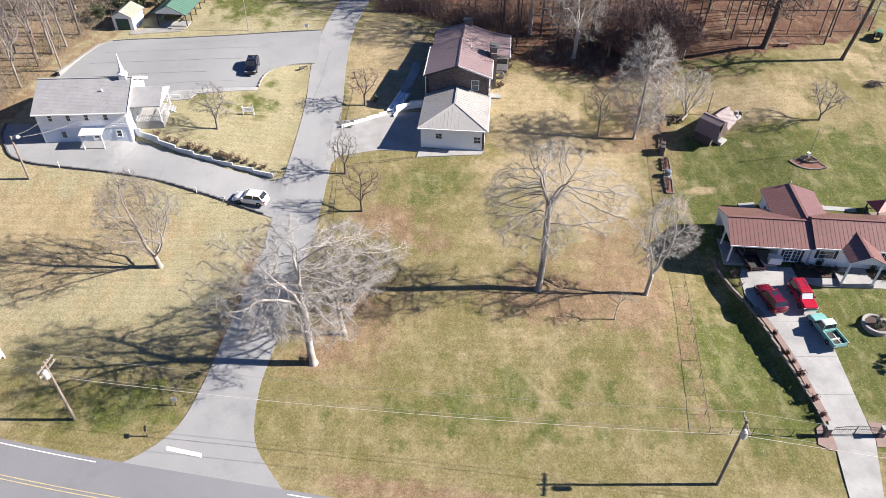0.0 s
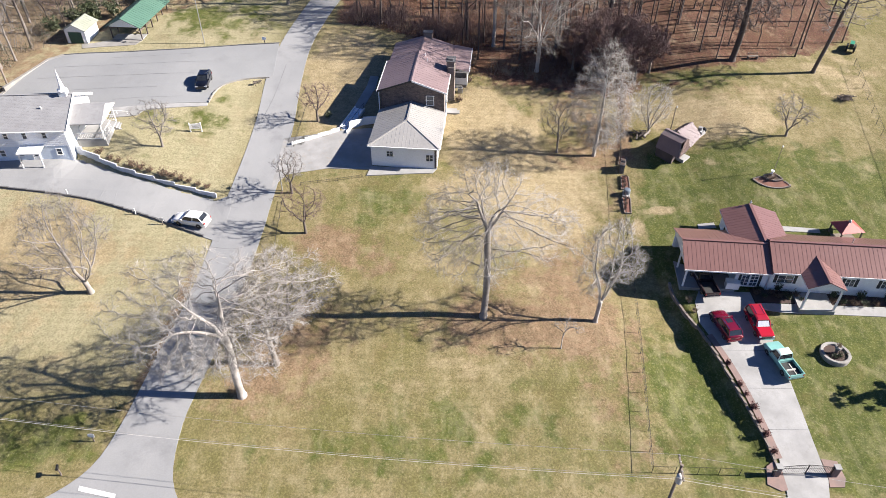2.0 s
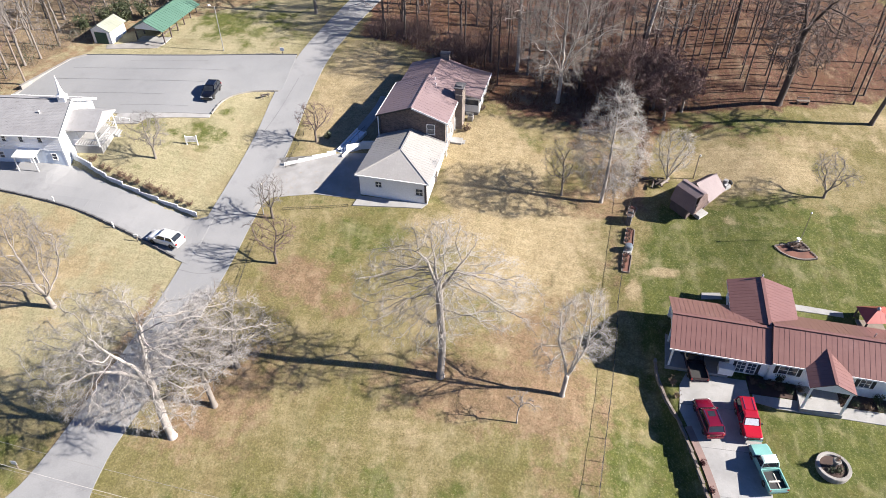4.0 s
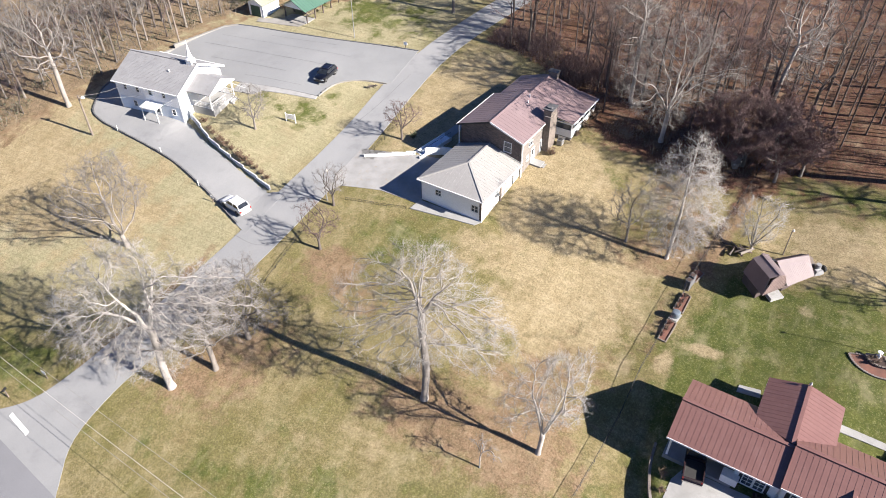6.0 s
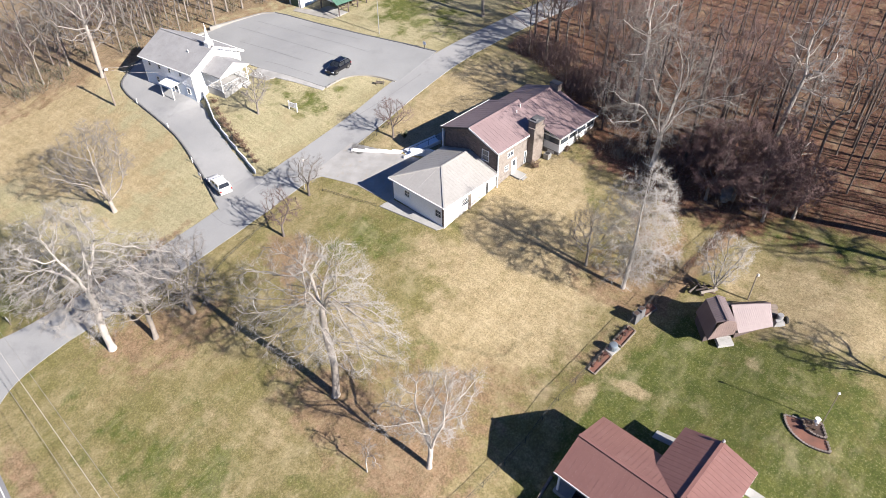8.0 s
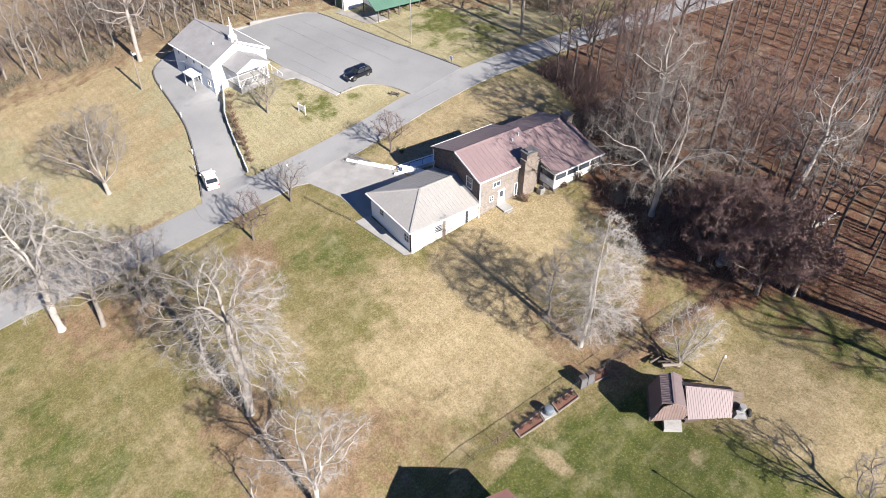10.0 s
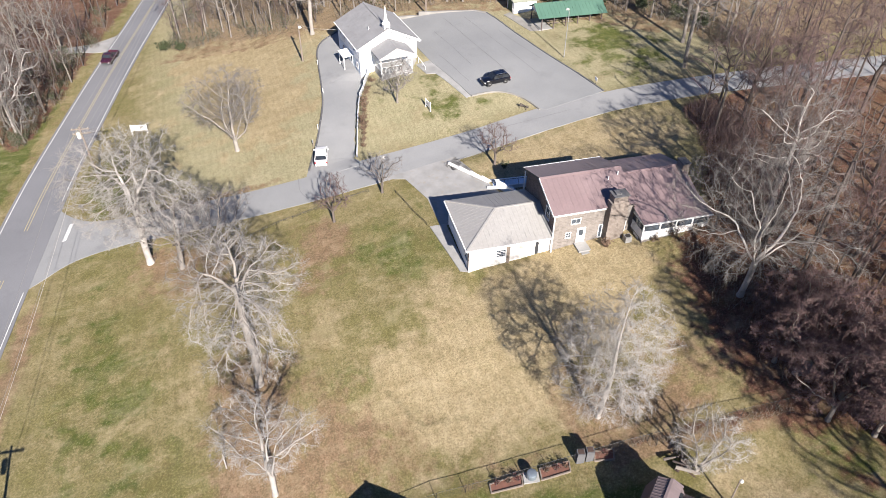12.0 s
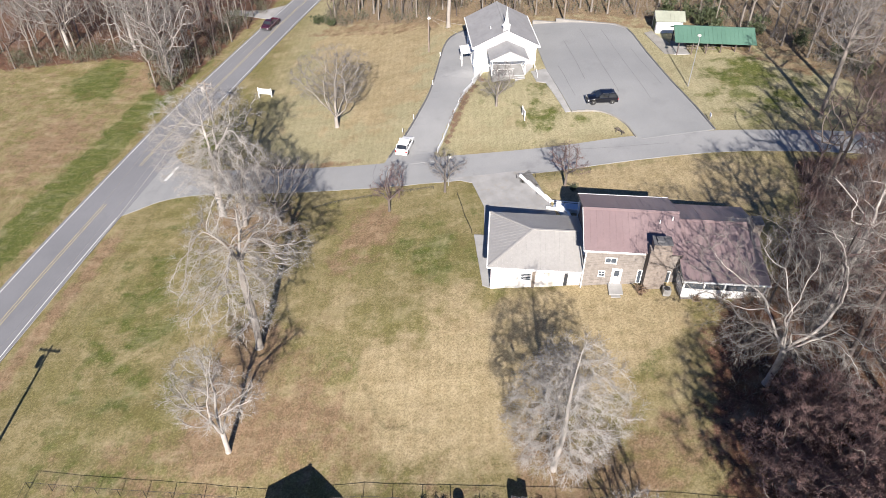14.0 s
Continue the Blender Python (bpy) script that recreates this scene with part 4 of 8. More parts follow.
    part("cap", Shape().box(-0.28, 1.08, 15.62, 16.58, 12.5, 12.6), M_SLATE, cn, "grey stone chimney cap")
    for x, y, z in ((1.3, 7.0, zr - k * 1.3), (0.9, 8.2, zr - k * 0.9)):
        part("vent_pipe", Shape().tube((x, y, z - 0.1), (x, y, z + 0.38), 0.06), M_WHITE, H, "white roof vent pipe")
    # openings
    DOOR_Z = 7.05
    window(H, 2.3, 0.3, 9.35, 0.9, 1.25, -90, bars=(0, 1))
    window(H, 4.12, 2.6, 9.6, 0.95, 0.55, 0, bars=(1, 0))
    window(H, 4.12, 1.95, DOOR_Z + 0.85, 0.5, 0.6, 0, bars=(1, 1))
    door(H, 4.12, 3.35, DOOR_Z, 0.8, 1.78, 0, M_WHITE, "white half-glazed side door")
    for y in (5.45, 8.05):
        window(H, 4.12, y, DOOR_Z + 0.3, 0.3, 1.5, 0, bars=(0, 0))
    part("stoop", Shape().box(4.15, 5.6, 2.7, 4.0, 5.9, DOOR_Z - 0.01).box(5.6, 5.95, 2.9, 3.8, 5.9, DOOR_Z - 0.12), M_CONCRETE, H, "pale concrete stoop below the door")
    # porch
    part("porch_base", Shape().box(4.15, 6.5, 8.95, 16.0, 6.4, 8.05), M_STONE, H, "stone porch base")
    part("porch_floor", Shape().box(4.12, 6.62, 8.85, 16.1, 8.05, 8.17), M_CONCRETE, H)
    part("porch_panel", Shape().box(6.48, 6.6, 8.85, 16.1, 8.17, 9.12).box(4.3, 6.48, 8.85, 8.97, 8.17, 9.12), M_WHITE, H, "white panelled porch parapet")
    part("porch_beam", Shape().box(6.46, 6.62, 8.8, 16.12, 9.92, 10.1).box(4.3, 6.46, 8.8, 8.95, 9.92, 10.1), M_WHITE, H, "white porch beam")
    for y in (8.9, 10.7, 12.5, 14.3, 16.05):
        part("porch_post", Shape().box(6.47, 6.61, y - 0.07, y + 0.07, 8.8, 9.95), M_WHITE, H, "white porch post")
    part("screen", Shape().box(6.53, 6.55, 8.95, 16.0, 9.12, 9.92).box(4.3, 6.5, 8.9, 8.92, 9.12, 9.92), M_PANE, H, "dark porch screen")
    door(H, 5.4, 8.95, 6.6, 0.8, 1.35, -90, M_WHITE, "white utility door under the porch", False)
    # garage wing
    ga, ge, gr = 5.0, 8.4, 9.8
    part("garage_wall", Shape().box(-4.05, 4.0, -8.45, -8.25, ga, ge + 0.02), M_SIDING, H, "white garage end wall")
    part("garage_wall", Shape().box(3.8, 4.0, -8.25, 0.3, ga, ge + 0.02), M_WHITEBRICK, H, "white painted brick garage wall")
    part("garage_wall", Shape().box(-4.05, -3.85, -8.25, 0.3, ga, ge + 0.02), M_SIDING, H, "white garage wall facing the drive")
    peak, back = (-0.05, -4.55, gr), (-0.05, 0.28, gr)
    g = part("garage_roof", Shape().add([(-4.35, -8.75, ge - 0.03), (4.3, -8.75, ge - 0.03), (4.3, 0.28, ge - 0.03), (-4.35, 0.28, ge - 0.03), (-0.05, -4.55, gr - 0.06), (-0.05, 0.28, gr - 0.06)], [(3, 2, 1, 0), (0, 1, 4), (1, 2, 5, 4), (0, 4, 5, 3), (2, 3, 5)]), M_WHITE, H, "hipped tan ribbed garage roof")
    roof_slope(g, [(-4.4, -8.8, ge), (4.35, -8.8, ge), peak], 0.45, M_TANROOF, 0.012)
    roof_slope(g, [(4.35, -8.8, ge), (4.35, 0.28, ge), back, peak], 0.45, M_TANROOF, 0.012)
    roof_slope(g, [(-4.4, 0.28, ge), (-4.4, -8.8, ge), peak, back], 0.45, M_TANROOF, 0.012)
    for a, b in (((-4.4, -8.8, ge + 0.02), peak), ((4.35, -8.8, ge + 0.02), peak), (peak, back)):
        part("ridge_cap", bar(Vector(a) + Vector((0, 0, 0.03)), Vector(b) + Vector((0, 0, 0.03)), 0.22, 0.06), M_TANROOF, g)
    gutter(H, (-4.4, -8.86, ge - 0.06), (4.35, -8.86, ge - 0.06))
    gutter(H, (4.41, -8.8, ge - 0.06), (4.41, 0.2, ge - 0.06))
    window(H, -1.75, -8.45, 6.85, 0.72, 0.72, -90, bars=(1, 1))
    window(H, 3.1, -8.45, 6.45, 0.8, 0.85, -90, bars=(1, 1))
    part("corner_trim", Shape().box(3.72, 3.98, -8.5, -8.46, ga + 0.5, ge - 0.1), M_BRICK, H, "dark brick strip at the corner")
    window(H, 4.0, -5.1, 6.75, 0.95, 0.8, 0, bars=(0, 3))
    part("bay_post", Shape().box(4.0, 4.16, -4.5, -4.2, 5.3, 8.3), M_POLE, H, "brown timber post")
    part("bay", Shape().box(4.0, 4.04, -3.2, -1.5, 5.6, 8.1), M_CREAM, H, "pale closed bay door")
    # the doorway's inner shade is a flat dark panel on the solid wall
    part("opening_shade", Shape().box(3.99, 4.02, -1.45, -1.1, 5.6, 8.1), M_DARK, H, "flat dark panel painted for the shade in a doorway")
    return H


brick_house()

# stairs from the drive up to the yard
stair = thing("garden_stairs", "white-walled concrete garden stairs with iron rail", "stairs", pose(-7.0, 82.9, 0, 0, 0, -22))
for i in range(15):
    part("tread", Shape().box(-0.6, 0.6, 0.32 * i, 0.32 * i + 0.29, 5.6, 6.34 + 0.065 * i).box(-0.6, 0.6, 0.32 * i + 0.29, 0.32 * i + 0.33, 5.6, 6.29 + 0.065 * i), M_BLOCK, stair, "pale blue-grey concrete step")
for s in (-1, 1):
    part("side_wall", Shape().loft([[(s * 0.68 - 0.07, y, 5.5), (s * 0.68 + 0.07, y, 5.5), (s * 0.68 + 0.07, y, z), (s * 0.68 - 0.07, y, z)] for y, z in ((-0.3, 6.6), (0.4, 6.66), (3.2, 7.12), (4.9, 7.4))]), M_WHITE, stair, "white stair side wall")
part("rail", bar((0.68, 0.0, 7.4), (0.68, 4.8, 8.15), 0.035, 0.035), M_BLACK, stair, "dark iron hand rail")
for y in (0.1, 1.6, 3.2, 4.7):
    part("rail_post", Shape().tube((0.68, y, 6.5 + 0.16 * y), (0.68, y, 7.4 + 0.157 * y), 0.018), M_BLACK, stair)
paving("yard_walk", [(-6.4, 86.8), (-5.2, 86.3), (-3.4, 92.6), (-3.2, 95.2), (-4.4, 95.4), (-4.7, 92.9)], M_CONCRETE, "concrete path beside the house", "walkway", 0.05)


# ---- church ----
def church():
    C = thing("church", "white country church with grey shingle roof and steeple", "church", pose(-38.83, 79.84, 0, 0, 0, 4.4))
    zb, ze, zr, zm = 5.6, 10.62, 12.98, 8.45
    k = (zr - ze) / 4.8
    for y, lab in ((-4.4, "two-tone side wall"), (4.2, "white side wall")):
        part("lower_wall", Shape().box(-10.9, -0.35, y, y + 0.2, zb, zm), M_BLOCK, C, "grey-blue painted block lower wall")
        part("upper_wall", Shape().box(-10.93, -0.32, y - 0.03, y + 0.23, zm, ze + 0.12), M_SIDING, C, "white lapped siding wall")
    for x in (-10.95, -0.5):
        low = gable_end(-4.42, 4.42, x + 0.1, zb, ze + 0.1, ze + 0.1, 0, zr - 0.12, 0.22)
        part("gable_wall", turned(low), M_SIDING, C, "white gable wall")
    for i in range(9):
        z = zm + 0.24 * i
        part("siding_board", Shape().box(-10.9, -0.35, -4.44, -4.43, z, z + 0.03), M_WHITE, C)
    roof = part("roof", Shape().slab([(-11.2, -4.8, ze - 0.03), (0.15, -4.8, ze - 0.03), (0.15, 0, zr - 0.03), (-11.2, 0, zr - 0.03)], 0.14).slab([(-11.2, 4.8, ze - 0.03), (-11.2, 0, zr - 0.03), (0.15, 0, zr - 0.03), (0.15, 4.8, ze - 0.03)], 0.14), M_WHITE, C, "grey shingle gable roof")
    courses = 26
    for s in (-1, 1):
        for i in range(courses):
            a, b = i / courses, (i + 1) / courses + 0.012
            ya, yb = s * 4.8 * (1 - a), s * 4.8 * (1 - min(b, 1))
            za, zc = ze + (zr - ze) * a + 0.022, ze + (zr - ze) * min(b, 1) + 0.012
            pts = [(-11.24, ya, za), (0.19, ya, za), (0.19, yb, zc), (-11.24, yb, zc)]
            part("shingle_course", Shape().slab(pts if s < 0 else pts[::-1], 0.03), M_SHINGLE, roof)
    part("ridge_cap", bar((-11.25, 0, zr + 0.03), (0.2, 0, zr + 0.03), 0.3, 0.06), M_SHINGLE, roof)
    for s in (-1, 1):
        part("rake_board", bar((0.2, s * 4.8, ze - 0.05), (0.2, 0, zr - 0.05), 0.06, 0.3), M_WHITE, C, "white rake board")
        gutter(C, (-11.2, s * 4.87, ze - 0.04), (0.2, s * 4.87, ze - 0.04))
    part("vent_pipe", Shape().tube((-3.2, -1.9, zr - k * 1.9 - 0.1), (-3.2, -1.9, zr - k * 1.9 + 0.35), 0.08), M_WHITE, C, "white roof vent")
    for x in (-9.3, -7.15, -5.0, -2.7):
        window(C, x, -4.43, 9.55, 0.45, 0.75, -90, bars=(0, 1))
    for x in (-8.3, -6.2, -1.7):
        window(C, x, -4.4, 7.2, 0.55, 0.8, -90, bars=(0, 1))
    door(C, -4.5, -4.4, 6.2, 0.82, 1.78, -90, M_WHITE, "white basement door")
    canopy = part("canopy", Shape().slab([(-5.9, -4.45, 8.62), (-5.9, -6.1, 8.42), (-3.2, -6.1, 8.42), (-3.2, -4.45, 8.62)], 0.14), M_WHITE, C, "flat white door canopy")
    for x in (-5.75, -3.35):
        part("canopy_post", Shape().box(x - 0.06, x + 0.06, -6.0, -5.88, 6.0, 8.35), M_WHITE, canopy, "white canopy post")
    part("doorstep", Shape().box(-5.4, -3.6, -5.6, -4.4, 5.8, 6.2), M_CONCRETE, C, "concrete doorstep")
    # steeple
    st = part("steeple", Shape().box(-1.35, -0.45, -0.45, 0.45, zr - 0.5, zr + 0.45), M_WHITE, C, "white pointed steeple")
    part("spire", Shape().lathe([(0.62, zr + 0.45), (0.62, zr + 0.55), (0.36, zr + 0.75), (0.2, zr + 1.5), (0.02, zr + 3.1)], 8, (-0.9, 0)), M_WHITE, st, "thin white spire")
    # entrance portico
    pz, pe, pr = 7.9, 10.3, 11.55
    porch = part("portico", Shape().box(-0.2, 3.2, -2.3, 2.3, 6.6, pz), M_CONCRETE, C, "raised entrance porch with gable roof")
    part("portico_roof", Shape().slab([(-0.3, -2.75, pe), (3.5, -2.75, pe), (3.5, 0, pr), (-0.3, 0, pr)], 0.12).slab([(-0.3, 2.75, pe), (-0.3, 0, pr), (3.5, 0, pr), (3.5, 2.75, pe)], 0.12), M_SHINGLE, porch, "grey shingle porch roof")
    part("pediment", turned(gable_end(-2.65, 2.65, 3.38, pe - 0.2, pe - 0.05, pe - 0.05, 0, pr - 0.08, 0.16)), M_WHITE, porch, "white pediment")
    for y in (-2.35, 2.35):
        part("column", Shape().lathe([(0.11, pz), (0.11, pz + 0.1), (0.075, pz + 0.16), (0.07, pe - 0.3), (0.1, pe - 0.22), (0.1, pe - 0.1)], 10, (3.1, y)), M_WHITE, porch, "white porch column")
    for y in (-2.3, 2.25):
        part("railing", Shape().box(0.0, 3.1, y - 0.02, y + 0.03, pz + 0.85, pz + 0.92).box(0.0, 3.1, y - 0.02, y + 0.03, pz + 0.1, pz + 0.16), M_WHITE, porch, "white railing")
        for i in range(14):
            part("baluster", Shape().box(0.15 + i * 0.21, 0.172 + i * 0.21, y - 0.015, y + 0.025, pz + 0.16, pz + 0.85), M_WHITE, porch)
    part("railing", Shape().box(3.05, 3.12, -2.3, 0.8, pz + 0.85, pz + 0.92), M_WHITE, porch, "white railing")
    for i in range(14):
        part("baluster", Shape().box(3.07, 3.09, -2.2 + i * 0.21, -2.178 + i * 0.21, pz, pz + 0.85), M_WHITE, porch)
    door(C, -0.28, 0, pz, 1.5, 1.85, 0, M_WHITE, "white double church door")
    for i in range(4):
        part("step", Shape().box(3.2 + 0.3 * i, 3.5 + 0.3 * i, 0.9, 2.3, 6.6, pz - 0.16 * (i + 1)), M_CONCRETE, porch)
    part("ramp", Shape().loft([[(x, 2.6, 6.4), (x, 4.0, 6.4), (x, 4.0, z), (x, 2.6, z)] for x, z in ((-0.3, 7.9), (4.2, 7.35))]), M_CONCRETE, porch, "pale concrete access ramp")
    part("railing", bar((-0.2, 4.0, 8.75), (4.2, 4.0, 8.25), 0.05, 0.06), M_WHITE, porch, "white ramp railing")
    for x in (0.0, 1.4, 2.8, 4.1):
        part("rail_post", Shape().box(x - 0.03, x + 0.03, 3.97, 4.03, 7.2, 8.75 - 0.11 * x), M_WHITE, porch)
    return C


church()


# ---- ranch house ----
def ranch_house():
    R = thing("ranch_house", "long white ranch house with maroon metal roof and carport", "house", pose(31.3, 60.3, 0, 0, 0, -4.3))
    fl = 2.95
    part("slab", Shape().box(0.0, 5.6, -3.0, 3.6, 2.0, fl), M_CONCRETE, R, "concrete carport floor")
    ce, cr = 5.45, 6.98
    vf, vb = -3.15, 3.75
    roof = part("carport_roof", Shape().slab([(-0.05, vf + 0.05, ce - 0.05), (8.7, vf + 0.05, ce - 0.05), (8.7, 0, cr - 0.05), (-0.05, 0, cr - 0.05)], 0.1).slab([(-0.05, vb - 0.05, ce - 0.05 + 0.1), (-0.05, 0, cr - 0.05), (8.7, 0, cr - 0.05), (8.7, vb - 0.05, ce + 0.05)], 0.1), M_WHITE, R, "ribbed maroon metal carport roof")
    roof_slope(roof, [(-0.1, vf, ce), (8.72, vf, ce), (8.72, 0, cr), (-0.1, 0, cr)], 0.44, M_MAROON)
    roof_slope(roof, [(8.72, vb, ce + 0.1), (-0.1, vb, ce + 0.1), (-0.1, 0, cr), (8.72, 0, cr)], 0.44, M_MAROON)
    part("ridge_cap", bar((-0.12, 0, cr + 0.05), (8.72, 0, cr + 0.05), 0.3, 0.06), M_MAROON, roof)
    for v in (vf + 0.35, 0.2, vb - 0.35):
        part("carport_post", Shape().box(0.2, 0.36, v - 0.08, v + 0.08, fl, cr - 0.5 if abs(v) < 1 else ce - 0.02), M_WHITE, R, "white square carport post")
    part("carport_beam", Shape().box(0.12, 0.44, vf + 0.2, vb - 0.2, ce - 0.26, ce - 0.06).box(0.3, 6.0, vf + 0.2, vf + 0.4, ce - 0.24, ce - 0.05), M_WHITE, R, "white carport beam")
    part("gable_board", turned(gable_end(vf + 0.15, vb - 0.15, 0.1, ce - 0.05, ce + 0.02, ce + 0.05, 0, cr - 0.15, 0.08)), M_WHITE, R, "white carport gable")
    part("fascia", bar((-0.1, vf - 0.02, ce - 0.04), (8.7, vf - 0.02, ce - 0.04), 0.05, 0.16), M_WHITE, R, "white eave board")
    part("wall", Shape().box(5.6, 8.8, -2.35, -2.2, fl, ce + 0.35), M_SIDING, R, "white front wall")
    part("wall", Shape().box(5.5, 5.65, -2.35, 3.3, fl, ce + 0.35), M_SIDING, R, "white carport inner wall")
    part("wall", Shape().box(0.3, 8.8, 3.2, 3.35, fl, ce + 0.15), M_SIDING, R, "white carport back wall")
    me, mr = 5.68, 7.3
    mf, mb, ml, mx = -3.15, 3.5, 8.75, 27.0
    roof = part("roof", Shape().slab([(ml + 0.05, mf + 0.05, me - 0.05), (mx, mf + 0.05, me - 0.05), (mx, 0.1, mr - 0.05), (ml + 0.05, 0.1, mr - 0.05)], 0.1).slab([(ml + 0.05, mb - 0.05, me - 0.05), (ml + 0.05, 0.1, mr - 0.05), (mx, 0.1, mr - 0.05), (mx, mb - 0.05, me - 0.05)], 0.1), M_WHITE, R, "long ribbed maroon metal roof")
    roof_slope(roof, [(ml, mf, me), (mx, mf, me), (mx, 0.1, mr), (ml, 0.1, mr)], 0.44, M_MAROON)
    roof_slope(roof, [(mx, mb, me), (ml, mb, me), (ml, 0.1, mr), (mx, 0.1, mr)], 0.44, M_MAROON)
    part("ridge_cap", bar((ml - 0.02, 0.1, mr + 0.05), (mx, 0.1, mr + 0.05), 0.3, 0.06), M_MAROON, roof)
    for s in (0, 1):
        part("rake_board", bar((ml - 0.03, (mf, mb)[s], me - 0.08), (ml - 0.03, 0.1, mr - 0.08), 0.05, 0.3), M_MAROON, R, "maroon rake trim")
    part("fascia", bar((ml, mf - 0.02, me - 0.04), (mx, mf - 0.02, me - 0.04), 0.05, 0.16), M_WHITE, R, "white eave board")
    part("wall", Shape().box(8.8, mx - 0.3, -2.5, -2.3, 2.2, me + 0.25), M_SIDING, R, "white front wall")
    part("wall", Shape().box(8.8, mx - 0.3, 2.9, 3.1, 2.2, me + 0.15), M_SIDING, R, "white rear wall")
    part("end_wall", turned(gable_end(-2.5, 3.1, 8.9, 2.2, me + 0.25, me + 0.15, 0.1, mr - 0.2, 0.2)), M_SIDING, R, "white end wall")
    part("end_wall", turned(gable_end(-2.5, 3.1, mx - 0.4, 2.2, me + 0.25, me + 0.15, 0.1, mr - 0.2, 0.2)), M_SIDING, R, "white end wall")
    # rear wing
    we, wr, wu, wh = 6.08, 7.05, 8.5, 3.05
    wing = part("wing_roof", Shape().slab([(wu - wh, 1.6, we - 0.06), (wu, 0.4, wr - 0.06), (wu, 6.9, wr - 0.06), (wu - wh, 6.9, we - 0.06)], 0.1).slab([(wu + wh, 1.6, we - 0.06), (wu + wh, 6.9, we - 0.06), (wu, 6.9, wr - 0.06), (wu, 0.4, wr - 0.06)], 0.1), M_WHITE, R, "maroon metal roof of the rear wing")
    roof_slope(wing, [(wu - wh, 6.95, we), (wu - wh, 1.9, we), (wu, 0.2, wr), (wu, 6.95, wr)], 0.44, M_MAROON)
    roof_slope(wing, [(wu + wh, 1.9, we), (wu + wh, 6.95, we), (wu, 6.95, wr), (wu, 0.2, wr)], 0.44, M_MAROON)
    part("ridge_cap", bar((wu, 0.2, wr + 0.05), (wu, 6.95, wr + 0.05), 0.3, 0.06), M_MAROON, wing)
    part("wing_wall", Shape().box(wu - wh + 0.4, wu - wh + 0.55, 3.2, 6.6, 2.4, we).box(wu + wh - 0.55, wu + wh - 0.4, 3.0, 6.6, 2.4, we), M_SIDING, R, "white wing wall")
    part("wing_wall", gable_end(wu - wh + 0.4, wu + wh - 0.4, 6.6, 2.4, we + 0.05, we + 0.05, wu, wr - 0.15, 0.15), M_SIDING, R, "white wing gable")
    window(R, wu - wh + 0.4, 4.6, 4.0, 1.0, 1.1, 180, bars=(0, 1))
    # entry porch
    eu, eh, ef = 13.35, 1.9, -5.25
    ee, er = 5.72, 6.6
    entry = part("entry_roof", Shape().slab([(eu - eh, ef, ee - 0.05), (eu, ef, er - 0.05), (eu, -1.5, er - 0.05), (eu - eh, -1.9, ee - 0.05)], 0.1).slab([(eu + eh, ef, ee - 0.05), (eu + eh, -1.9, ee - 0.05), (eu, -1.5, er - 0.05), (eu, ef, er - 0.05)], 0.1), M_WHITE, R, "maroon gable roof over the entry porch")
    roof_slope(entry, [(eu - eh, -2.6, ee), (eu - eh, ef - 0.05, ee), (eu, ef - 0.05, er), (eu, -1.3, er)], 0.44, M_MAROON)
    roof_slope(entry, [(eu + eh, ef - 0.05, ee), (eu + eh, -2.6, ee), (eu, -1.3, er), (eu, ef - 0.05, er)], 0.44, M_MAROON)
    part("ridge_cap", bar((eu, ef - 0.06, er + 0.05), (eu, -1.2, er + 0.05), 0.26, 0.06), M_MAROON, entry)
    part("entry_gable", gable_end(eu - eh + 0.1, eu + eh - 0.1, ef + 0.15, ee - 0.2, ee - 0.06, ee - 0.06, eu, er - 0.12, 0.12), M_WHITE, entry, "white entry gable")
    for s in (-1, 1):
        part("entry_post", Shape().box(eu + s * 1.6 - 0.08, eu + s * 1.6 + 0.08, ef + 0.1, ef + 0.26, 2.6, ee - 0.15), M_WHITE, R, "white entry porch post")
    part("entry_floor", Shape().box(eu - 1.75, eu + 1.75, ef + 0.02, -2.4, 2.0, 2.8), M_CONCRETE, R, "pale concrete entry porch")
    # openings
    for u in (6.55, 7.45):
        window(R, u, -2.36, 3.15, 0.72, 1.75, -90, "white french door", bars=(1, 3), name="french_door")
    for a, b in ((5.85, 6.1), (7.92, 8.17)):
        part("shutter", Shape().box(a, b, -2.41, -2.36, 3.15, 4.95), M_DARK, R, "dark louvred shutter")
    window(R, 10.45, -2.5, 3.95, 1.5, 0.95, -90, bars=(1, 1), shutters=0.32)
    window(R, 16.9, -2.5, 3.95, 0.85, 0.95, -90, bars=(1, 1), shutters=0.32)
    window(R, 20.5, -2.5, 3.95, 0.85, 0.95, -90, bars=(1, 1), shutters=0.32)
    door(R, eu, -2.5, 2.95, 0.82, 1.8, -90, M_WHITE, "white front door")
    part("vent_pipe", Shape().tube((17.5, 1.0, mr - 0.6), (17.5, 1.0, mr + 0.1), 0.06), M_GALV, R, "roof vent pipe")
    part("finial", Shape().lathe([(0.05, wr), (0.05, wr + 0.25), (0.14, wr + 0.3), (0.02, wr + 0.55)], 8, (wu, 6.8)), M_GALV, R, "small roof finial")
    return R


ranch_house()


